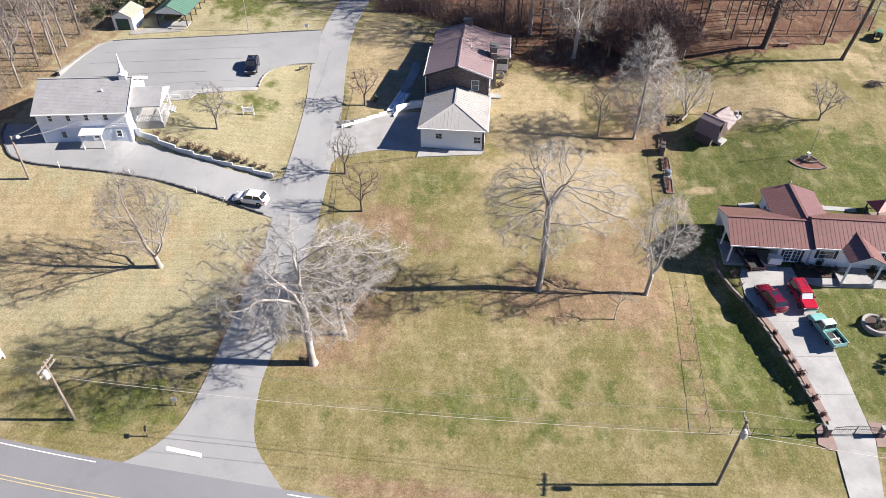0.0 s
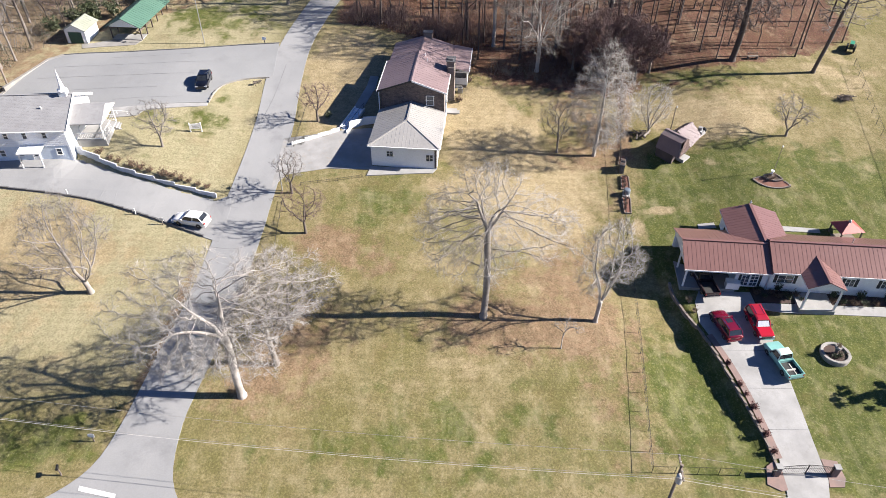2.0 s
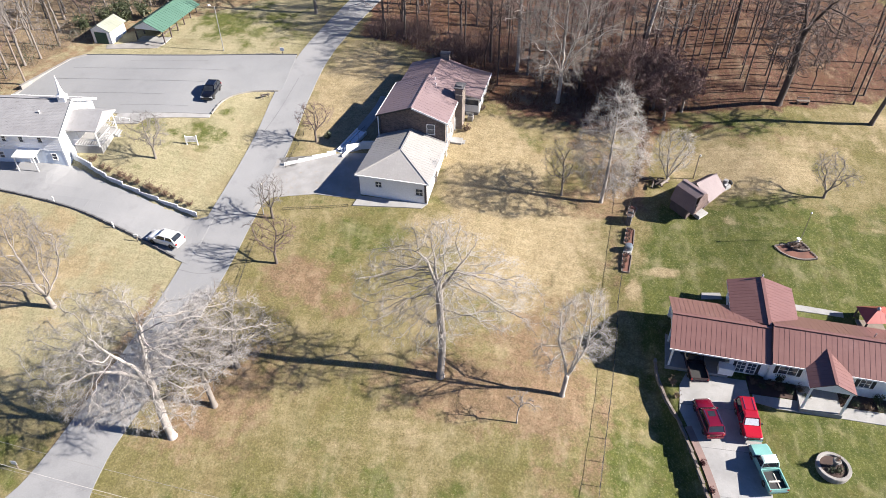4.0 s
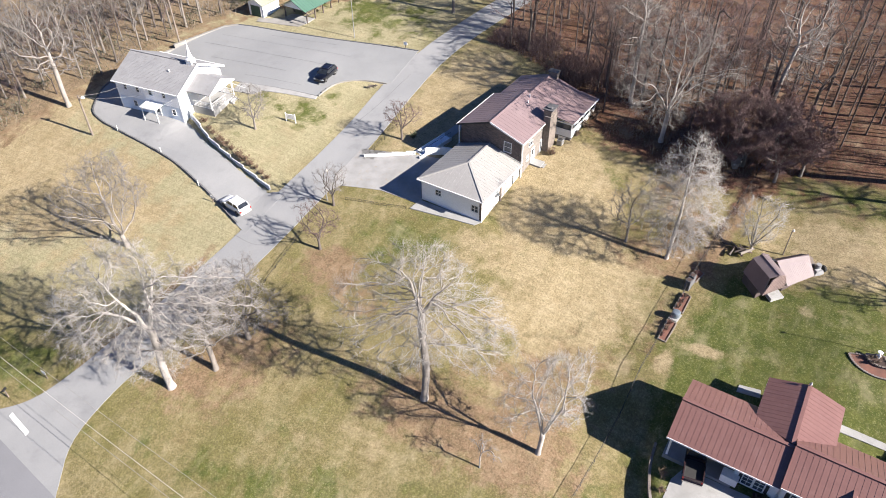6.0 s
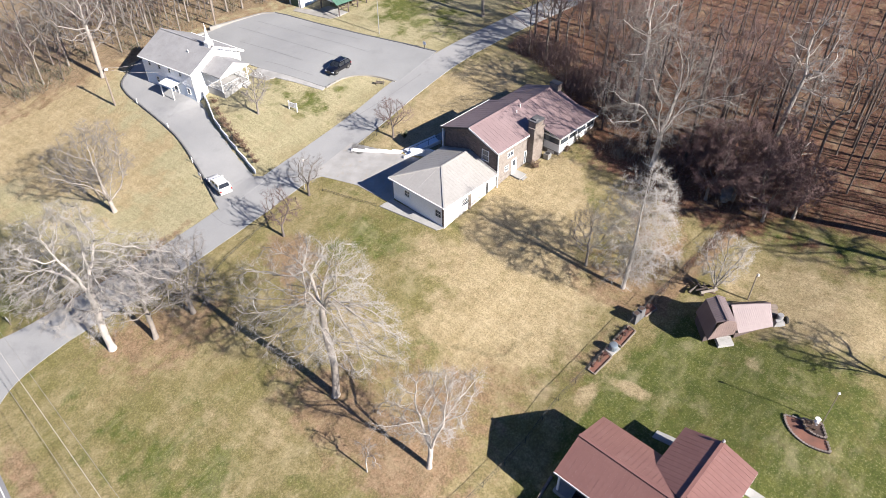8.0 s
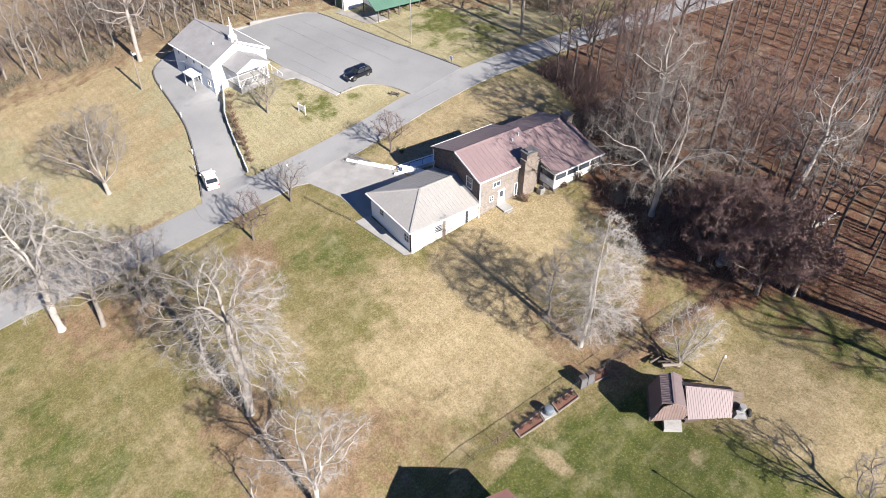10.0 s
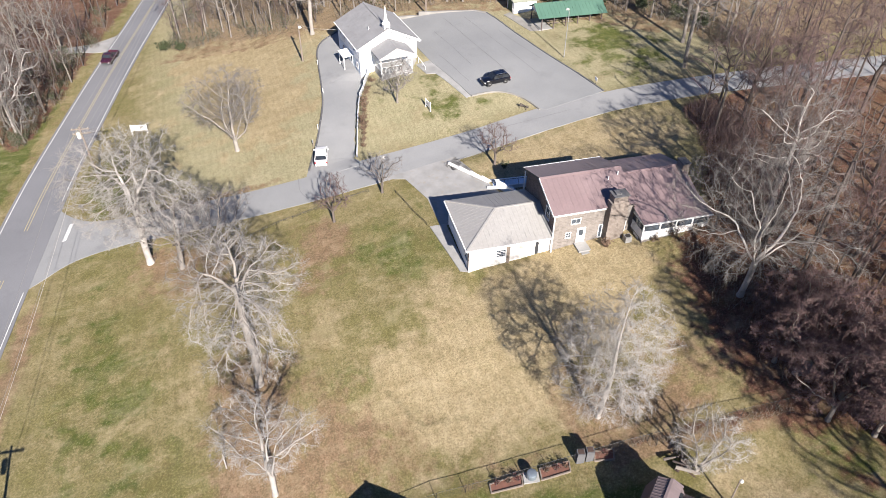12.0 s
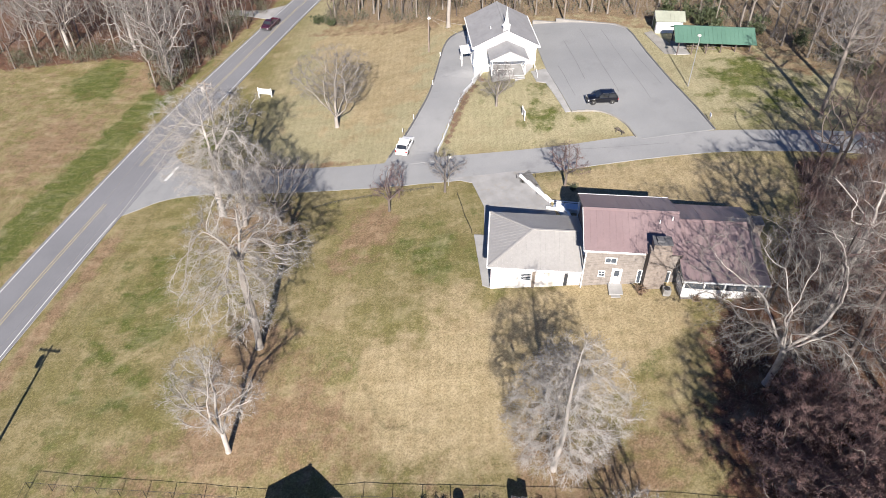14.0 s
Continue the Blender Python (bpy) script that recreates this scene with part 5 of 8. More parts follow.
# ---- bare trees ----
class Limbs:
    """Collects tapered branches as rings of points."""

    def __init__(self):
        self.v, self.f = [], []

    def limb(self, pts, radii, n):
        base = len(self.v)
        last = len(pts) - 1
        for i, p in enumerate(pts):
            d = (pts[min(i + 1, last)] - pts[max(i - 1, 0)]).normalized()
            s = d.cross(Vector((0.31, 0.2, 0.93))).normalized()
            w = d.cross(s)
            if i == last:
                self.v.append(tuple(p))
                break
            for k in range(n):
                a = 2 * math.pi * k / n
                q = p + (s * math.cos(a) + w * math.sin(a)) * radii[i]
                self.v.append((q.x, q.y, q.z))
        for i in range(last - 1):
            for k in range(n):
                a, b = base + i * n + k, base + i * n + (k + 1) % n
                self.f.append((a, b, b + n, a + n))
        tip = base + last * n
        for k in range(n):
            self.f.append((base + (last - 1) * n + k, base + (last - 1) * n + (k + 1) % n, tip))

    def mesh(self, name, material, smooth=True):
        me = bpy.data.meshes.new(name)
        me.from_pydata(self.v, [], self.f)
        me.materials.append(material)
        if smooth:
            me.polygons.foreach_set("use_smooth", [True] * len(me.polygons))
        me.update()
        return me


def crown_targets(rng, n, low, top, reach, peak, lumps):
    """Random points that fill a lumpy crown between two heights, widest at peak (a fraction of its depth)."""
    out = []
    k = math.log(0.5) / math.log(peak)
    ph = rng.uniform(0, 6.28, 4)
    while len(out) < n:
        u, a, q, keep = rng.random(), rng.uniform(0, 6.283), rng.random(), rng.random()
        w = math.sin(math.pi * u ** k) ** 0.75
        if keep > w * w + 0.05:
            continue
        r = reach * w * (1 - lumps * 0.5 + lumps * (math.sin(2 * a + ph[0]) + math.sin(3 * a + 5 * u + ph[1])) * 0.5) * math.sqrt(0.04 + 0.96 * q)
        z = low + (top - low) * u
        if math.sin(1.1 * r * math.cos(a) + ph[2]) + math.sin(1.3 * z + ph[3]) + math.sin(1.1 * r * math.sin(a)) < -1.5 * (1.2 - lumps):
            continue
        out.append((r * math.cos(a), r * math.sin(a), z))
    return np.array(out)


def skeleton(rng, targets, bole, stride, crook, inertia, forks=(), rounds=110):
    """Branches that creep towards the nearest targets, each of which goes once it is reached."""
    nodes = [np.array(p, float) for p in bole]
    parent = [i - 1 for i in range(len(bole))]
    heads = [np.array((0, 0, 1.0)) for _ in bole]
    kids = [1] * (len(bole) - 1) + [0]
    for fork in forks:
        last = len(bole) - 1
        for p in fork:
            nodes.append(np.array(p, float))
            d = nodes[-1] - nodes[last]
            heads.append(d / np.linalg.norm(d))
            parent.append(last)
            kids[last] += 1 if last >= len(bole) else 0
            kids.append(0)
            last = len(nodes) - 1
    near = np.full(len(targets), 1e9)
    who = np.zeros(len(targets), int)
    live = np.ones(len(targets), bool)
    fresh = list(range(len(bole) // 3, len(nodes)))
    for _ in range(rounds):
        for i in fresh:
            d = np.linalg.norm(targets - nodes[i], axis=1)
            m = d < near
            near[m], who[m] = d[m], i
        live &= near > stride * 1.7
        if not live.any():
            break
        ids = np.nonzero(live)[0]
        pull = {}
        vec = targets[ids] - np.array(nodes)[who[ids]]
        vec /= np.linalg.norm(vec, axis=1)[:, None]
        for i, v in zip(who[ids].tolist(), vec):
            pull[i] = pull.get(i, 0) + v
        fresh = []
        for i, v in pull.items():
            if kids[i] >= 3:
                live[ids[who[ids] == i]] = False
                continue
            d = v / (np.linalg.norm(v) + 1e-6) + heads[i] * inertia + rng.normal(0, crook, 3)
            d /= np.linalg.norm(d)
            kids[i] += 1
            nodes.append(nodes[i] + d * stride)
            parent.append(i)
            heads.append(d)
            kids.append(0)
            fresh.append(len(nodes) - 1)
    return np.array(nodes), parent, np.array(heads)


def tree_limbs(seed, height, low, reach, bole, girth, lean=(0, 0), peak=0.45, leader=0.0, n=900, stride=0.42, crook=0.22, inertia=0.5, lumps=0.35, twig=0.75, sprays=3, fine=0.010, power=0.62, stems=0, spread=0.5):
    """Wood and twigs of a leafless tree; low: where the crown begins; leader: how far up the stem runs on, as a fraction of the height; stems: main limbs that part at the top of the bole."""
    rng = np.random.default_rng(seed)
    pick = random.Random(seed)
    targets = crown_targets(rng, n, low, height, reach, peak, lumps)
    targets[:, 0] += lean[0] * targets[:, 2]
    targets[:, 1] += lean[1] * targets[:, 2]
    stem = max(bole, leader * height)
    count = max(4, int(stem / stride))
    line = []
    for i in range(count + 1):
        z = -0.3 + (stem + 0.3) * i / count
        line.append((lean[0] * z + 0.05 * girth * 6 * math.sin(z * 0.5 + seed), lean[1] * z + 0.3 * girth * math.sin(z * 0.7 + seed * 2), z))
    forks = []
    for j in range(stems):
        a, out = 6.283 * (j + rng.uniform(-0.25, 0.25)) / stems, spread * rng.uniform(0.55, 1.25)
        p = Vector(line[-1])
        d = Vector((math.cos(a) * out, math.sin(a) * out, 1)).normalized()
        run = []
        for _ in range(int(rng.uniform(0.3, 0.5) * (height - bole) / stride)):
            d = (d + Vector(rng.normal(0, crook * 0.45, 3)) + Vector((0, 0, 0.05))).normalized()
            p = p + d * stride
            run.append(tuple(p))
        forks.append(run)
    nodes, parent, heads = skeleton(rng, targets, line, stride, crook, inertia, forks)
    total = len(nodes)
    tips, main, best = [0] * total, [-1] * total, [-1] * total
    for i in range(total - 1, -1, -1):
        tips[i] = max(tips[i], 1)
        p = parent[i]
        if p >= 0:
            tips[p] += tips[i]
            if tips[i] > best[p]:
                best[p], main[p] = tips[i], i
    size = [fine * 1.5 + (girth - fine * 1.5) * (t / tips[0]) ** power for t in tips]
    pts = [Vector(p) for p in nodes]
    wood, twigs = Limbs(), Limbs()
    for i in range(total):
        p = parent[i]
        if p >= 0 and main[p] == i:
            continue
        chain = ([p] if p >= 0 else []) + [i]
        while main[chain[-1]] >= 0:
            chain.append(main[chain[-1]])
        if len(chain) < 2:
            continue
        radii = [size[c] for c in chain]
        if p >= 0:
            radii[0] = radii[1]
        else:
            radii[0] *= 1.5
            radii[1] *= 1.2
        r = max(radii)
        if r < 0.03 and len(chain) > 4:
            keep = list(range(0, len(chain), 2)) + ([len(chain) - 1] if len(chain) % 2 == 0 else [])
            chain, radii = [chain[q] for q in keep], [radii[q] for q in keep]
        (wood if r > 0.04 else twigs).limb([pts[c] for c in chain], radii, 9 if r > 0.12 else 5 if r > 0.05 else 3)
    for i in range(len(line), total):
        if size[i] > 0.035 and pick.random() < 0.6:
            continue
        d = Vector(heads[i])
        for _ in range(sprays if main[i] >= 0 else sprays + 2):
            e = around(pick, d, radians(pick.uniform(18, 62)))
            q = twig * pick.uniform(0.5, 1.2)
            a, b = pts[i], pts[i] + e * q
            twigs.limb([a, b], [fine, 0], 3)
            for t in (0.25, 0.5, 0.75):
                c = a.lerp(b, t)
                twigs.limb([c, c + around(pick, e, radians(pick.uniform(25, 60))) * q * pick.uniform(0.4, 0.75)], [fine * 0.75, 0], 3)
    return wood, twigs


def around(rng, d, angle):
    """A direction at that angle from d, turned at random about it."""
    s = d.cross(Vector((rng.uniform(-1, 1), rng.uniform(-1, 1), rng.uniform(-1, 1)))).normalized()
    return (d * math.cos(angle) + s * math.sin(angle)).normalized()


def bare_tree(seed, place, bark, twig_mat, label, leaves=None, group="", **form):
    """A leafless tree: trunk and limbs, and a crown of fine twigs."""
    wood, twigs = tree_limbs(seed, **form)
    T = thing("tree", label, "tree", place, group)
    part("trunk", wood.mesh("trunk", bark), None, T)
    part("crown", twigs.mesh("crown", twig_mat), None, T, "fine leafless twigs")
    if leaves:
        part("leaves", leaf_cloud(random.Random(seed), twigs.v, leaves[1], leaves[2], leaves[0]), None, T, "clinging russet leaves")
    return T


def leaf_cloud(rng, points, count, size, material):
    """Small tilted leaf faces set at random points."""
    v, f = [], []
    for _ in range(count):
        p = Vector(rng.choice(points)) + Vector((rng.gauss(0, size), rng.gauss(0, size), rng.gauss(0, size)))
        a = Vector((rng.gauss(0, 1), rng.gauss(0, 1), rng.gauss(0, 1))).normalized()
        b = a.cross(Vector((rng.gauss(0, 1), rng.gauss(0, 1), rng.gauss(0, 1)))).normalized()
        s = size * rng.uniform(0.6, 1.3)
        n = len(v)
        v += [tuple(p - a * s), tuple(p - b * s * 0.5), tuple(p + a * s), tuple(p + b * s * 0.5)]
        f.append((n, n + 1, n + 2, n + 3))
    me = bpy.data.meshes.new("leaves")
    me.from_pydata(v, [], f)
    me.materials.append(material)
    me.update()
    return me


bare_tree(11, at(-12.1, 44.2), M_BARK_PALE, M_TWIG_SILVER, "large bare white-barked sycamore beside the side road", height=16.6, low=4.2, reach=9.4, bole=4.8, leader=0.45, stems=4, spread=0.75, girth=0.36, lean=(-0.06, 0.03), peak=0.48, n=1900, stride=0.42, crook=0.34, inertia=0.5, lumps=0.45, twig=0.85, sprays=5, power=0.62)
bare_tree(12, at(10.4, 53.6), M_BARK_ASH, M_TWIG_SILVER, "tall bare oak standing alone on the lawn", height=18.2, low=5.5, reach=7.6, bole=8.6, leader=0.6, stems=4, spread=0.6, girth=0.34, peak=0.45, n=2000, stride=0.42, crook=0.24, inertia=0.6, lumps=0.4, twig=0.9, sprays=4, fine=0.009, power=0.56)
bare_tree(31, at(21.7, 53.2), M_BARK_PALE, M_TWIG_SILVER, "slim bare pale-barked tree beside the fence", height=12.6, low=3.4, reach=4.2, bole=2.6, stems=5, spread=0.4, girth=0.22, lean=(0.03, 0), peak=0.55, n=900, stride=0.36, crook=0.14, inertia=0.6, lumps=0.4, twig=0.8, sprays=4, power=0.66)
bare_tree(43, at(25.3, 79.6), M_BARK_PALE, M_TWIG_SILVER, "bare grey tree with a dense oval crown", height=15.4, low=1.0, reach=5.0, bole=12.5, girth=0.2, lean=(0.01, 0.02), peak=0.42, leader=0.9, n=2000, stride=0.38, crook=0.15, inertia=0.7, lumps=0.22, twig=0.8, sprays=5, power=0.74, fine=0.009)
bare_tree(52, at(-30.4, 56.1), M_BARK_ASH, M_TWIG_PALE, "bare multi-stemmed shade tree on the church lawn", height=11.4, low=2.0, reach=5.6, bole=1.4, stems=7, spread=0.7, girth=0.27, lean=(-0.09, 0), peak=0.6, n=1300, stride=0.38, crook=0.2, inertia=0.7, lumps=0.3, power=0.68, twig=0.85, sprays=4)
bare_tree(61, at(-8.9, 51.8), M_BARK_GREY, M_TWIG_GREY, "bare greyish tree in the row by the road", height=9.6, low=1.6, reach=5.4, bole=2.6, girth=0.24, peak=0.5, n=800, stride=0.38, crook=0.28, twig=0.7, sprays=4)
bare_tree(66, at(-9.6, 47.6), M_BARK_GREY, M_TWIG_GREY, "bare spreading tree close behind the sycamore", height=10.5, low=2.6, reach=5.6, bole=3.4, girth=0.26, lean=(-0.08, 0.04), peak=0.5, n=700, stride=0.4, crook=0.3, twig=0.7, sprays=4)
SMALL = dict(height=6.4, low=1.4, reach=2.8, bole=1.4, stems=4, spread=0.55, girth=0.14, peak=0.55, n=420, stride=0.3, crook=0.24, twig=0.5, sprays=4)
bare_tree(71, at(-9.3, 64.8), M_BARK_DARK, M_TWIG_ROSE, "small bare maple on reddish leaf litter", **SMALL)
bare_tree(72, at(-11.8, 71.2), M_BARK_DARK, M_TWIG_GREY, "small bare tree at the drive corner", **{**SMALL, "height": 5.6, "reach": 2.5})
bare_tree(81, at(-28.8, 78.1), M_BARK_GREY, M_TWIG_GREY, "small bare tree on the lawn beside the church", **{**SMALL, "reach": 3.2})
bare_tree(85, at(-10.5, 84.9), M_BARK_DARK, M_TWIG_ROSE, "small bare tree on the bank by the stairs", **{**SMALL, "height": 5.6, "reach": 2.6})
bare_tree(91, at(17.8, 49.7), M_BARK_PALE, M_TWIG_PALE, "thin bare sapling on the lawn", **{**SMALL, "height": 4.2, "reach": 1.6, "n": 150, "girth": 0.06, "low": 1.4, "stems": 0})
bare_tree(97, at(20.6, 80.2), M_BARK_GREY, M_TWIG_PALE, "bare small tree beside the large grey tree", height=7.4, low=1.6, reach=3.2, bole=2.2, girth=0.13, peak=0.5, n=320, stride=0.34, crook=0.25, twig=0.7, sprays=4)
bare_tree(101, at(32.8, 83.4), M_BARK_ASH, M_TWIG_SILVER, "bare round-headed tree behind the barn", height=6.9, low=0.8, reach=2.9, bole=0.5, stems=6, spread=0.6, girth=0.15, peak=0.6, n=900, stride=0.3, crook=0.16, inertia=0.8, lumps=0.2, twig=0.6, sprays=4)
bare_tree(105, at(49.6, 81.0), M_BARK_GREY, M_TWIG_GREY, "bare fruit tree in the back yard", height=5.4, low=1.0, reach=3.0, bole=0.8, stems=4, spread=0.7, girth=0.15, lean=(-0.05, 0), peak=0.6, n=360, stride=0.3, crook=0.22, inertia=0.7, twig=0.5, sprays=4)
TALL = dict(height=15.0, low=5.0, reach=4.2, bole=7.0, girth=0.24, peak=0.5, leader=0.6, n=520, stride=0.46, crook=0.28, twig=0.9, sprays=4, fine=0.012)
WIDE = dict(height=15.0, low=3.5, reach=7.5, bole=4.5, girth=0.3, peak=0.5, n=800, stride=0.5, crook=0.32, twig=0.9, sprays=4, fine=0.012)
bare_tree(111, at(58.1, 95.2), M_BARK_DARK, M_TWIG_GREY, "tall leaning bare tree at the edge of the woods", **{**TALL, "height": 17.5, "reach": 5.2, "girth": 0.26, "n": 850, "sprays": 4, "fine": 0.016, "lean": (0.07, -0.07)})
bare_tree(115, at(-57.3, 71.8), M_BARK_ASH, M_TWIG_PALE, "bare pale tree behind the church", **{**TALL, "height": 14.5, "girth": 0.32, "bole": 5.0, "low": 3.5, "leader": 0.5, "reach": 5.0, "n": 1000, "power": 0.6})
bare_tree(119, at(19.4, 97.0), M_BARK_PALE, M_TWIG_PALE, "large bare pale sycamore at the edge of the woods", height=16.5, low=2.0, reach=8.2, bole=4.0, stems=6, spread=0.75, girth=0.27, peak=0.5, n=2300, stride=0.42, crook=0.26, inertia=0.55, lumps=0.35, twig=0.85, sprays=3, fine=0.009, power=0.66)
bare_tree(120, at(13.4, 103.6), M_BARK_PALE, M_TWIG_PALE, "tall pale bare tree inside the woods", **{**TALL, "height": 18.0, "reach": 4.6})
bare_tree(121, at(29.8, 103.2), M_BARK_PALE, M_TWIG_GREY, "tall pale bare tree inside the woods", **{**TALL, "height": 19.0, "reach": 4.8, "lean": (0.08, 0.02)})
# the last three beeches are added only to shade the ground west of them
for i, (x, y, hh) in enumerate(((29.2, 96.2, 9.5), (31.8, 97.0, 8.5), (27.6, 98.6, 8.5), (33.6, 99.4, 7.5), (24.6, 97.6, 7.5), (30.6, 101.0, 8.5), (35.4, 96.8, 7.0), (33.0, 94.8, 8.0), (26.8, 94.8, 6.5))):
    bare_tree(140 + i, at(x, y), M_BARK_GREY, M_TWIG_MAUVE, "young beech holding a few russet leaves", (M_LEAF_RUSSET, 9500, 0.06), **{**SMALL, "height": hh, "reach": 0.5 * hh, "girth": 0.17, "low": 0.9, "stride": 0.34, "n": 900, "crook": 0.2, "inertia": 0.65, "sprays": 5})
for i, (x, y, hh) in enumerate(((9.5, 105.5, 15.0), (23.5, 105.0, 16.0))):
    broad = bare_tree(160 + i, at(x, y), M_WOODS_BARK, (M_TWIG_WOODS, M_TWIG_ROSE)[i % 2], "broad bare tree at the edge of the woods", **{**WIDE, "height": hh, "reach": 6.4, "low": 4.0, "girth": 0.2, "n": 900, "crook": 0.2, "inertia": 0.7, "power": 0.72, "sprays": 4, "fine": 0.013})
for x, y, turn, size in ((-5.2, 115.5, 40, 1.0), (-3.2, 121.5, 160, 1.1), (4.2, 112.5, 250, 0.95), (-0.5, 128.5, 300, 1.1)):
    more = copy_thing(broad, at(x, y, turn))
    more.scale = (size, size, size)
bare_tree(170, at(47.4, 98.1), M_WOODS_BARK, M_TWIG_WOODS, "massive dark bare tree at the edge of the woods", **{**WIDE, "height": 19.5, "reach": 8.6, "lean": (0, -0.1), "low": 4.0, "bole": 8.0, "leader": 0.5, "stems": 4, "girth": 0.42, "n": 2100, "stride": 0.46, "crook": 0.26, "power": 0.6, "sprays": 5, "fine": 0.017})
bare_tree(127, at(-19.6, 116.5), M_BARK_GREY, M_TWIG_GREY, "bare tree standing beside the side road", **{**TALL, "reach": 4.6})
bare_tree(129, at(-26.0, 120.5), M_BARK_GREY, M_TWIG_GREY, "bare tree on the lawn beyond the parking lot", **{**TALL, "height": 14.0, "reach": 4.8})
bare_tree(131, at(-50.2, 26.2), M_BARK_PALE, M_TWIG_PALE, "large bare pale tree across the highway", **{**WIDE, "lean": (0.1, 0)})
bare_tree(133, at(-61.0, 16.6), M_BARK_PALE, M_TWIG_GREY, "bare pale tree across the highway", **{**TALL, "height": 14.0})
bare_tree(135, at(-60.9, 5.0), M_BARK_PALE, M_TWIG_PALE, "bare pale tree at the far field's edge", **{**WIDE, "lean": (0.08, 0.02)})
bare_tree(137, at(-46.5, 27.6), M_BARK_GREY, M_TWIG_GREY, "bare thicket tree at the highway's edge", **{**SMALL, "height": 7.5})


# ---- the woods ----
SLIM = dict(height=14.5, low=6.0, reach=2.9, bole=7.0, girth=0.11, peak=0.5, leader=0.82, n=95, stride=0.62, crook=0.22, inertia=0.55, lumps=0.3, twig=1.2, sprays=1, fine=0.012)
FORK = {**SLIM, "height": 13.5, "low": 4.0, "reach": 4.4, "leader": 0.0, "bole": 4.5, "girth": 0.14, "n": 110, "crook": 0.3, "sprays": 2}
MODELS = [
    (tree_limbs(201, **SLIM), M_WOODS_BARK, M_TWIG_ROSE),
    (tree_limbs(202, **{**SLIM, "height": 16.0, "girth": 0.14}), M_WOODS_BARK, M_TWIG_WOODS),
    (tree_limbs(203, **{**SLIM, "height": 13.0, "girth": 0.08, "reach": 2.4, "n": 130}), M_WOODS_BARK, M_TWIG_ROSE),
    (tree_limbs(204, **{**SLIM, "height": 14.5, "low": 8.0, "girth": 0.1}), M_WOODS_BARK, M_TWIG_WOODS),
    (tree_limbs(205, **FORK), M_BARK_DARK, M_TWIG_WOODS),
    (tree_limbs(206, **{**FORK, "height": 13.5, "girth": 0.13}), M_BARK_GREY, M_TWIG_PALE),
    (tree_limbs(207, **{**FORK, "height": 9.0, "low": 2.0, "reach": 2.4, "bole": 2.0, "girth": 0.08, "n": 90, "stride": 0.45}), M_WOODS_BARK, M_TWIG_ROSE),
    (tree_limbs(208, **{**FORK, "height": 12.5, "low": 2.5, "reach": 4.0, "bole": 3.0}), M_BARK_GREY, M_TWIG_PALE),
]
FAR_MODELS = [tree_limbs(221 + i, **{**SLIM, "height": 14 + i % 3, "low": 4.5, "reach": 4.2, "n": 36, "stride": 1.05, "twig": 1.5, "sprays": 1, "fine": 0.017, "girth": 0.10}) for i in range(5)]
BOLES = [(m[0].mesh("trunk", a), m[1].mesh("crown", t)) for m, a, t in MODELS]


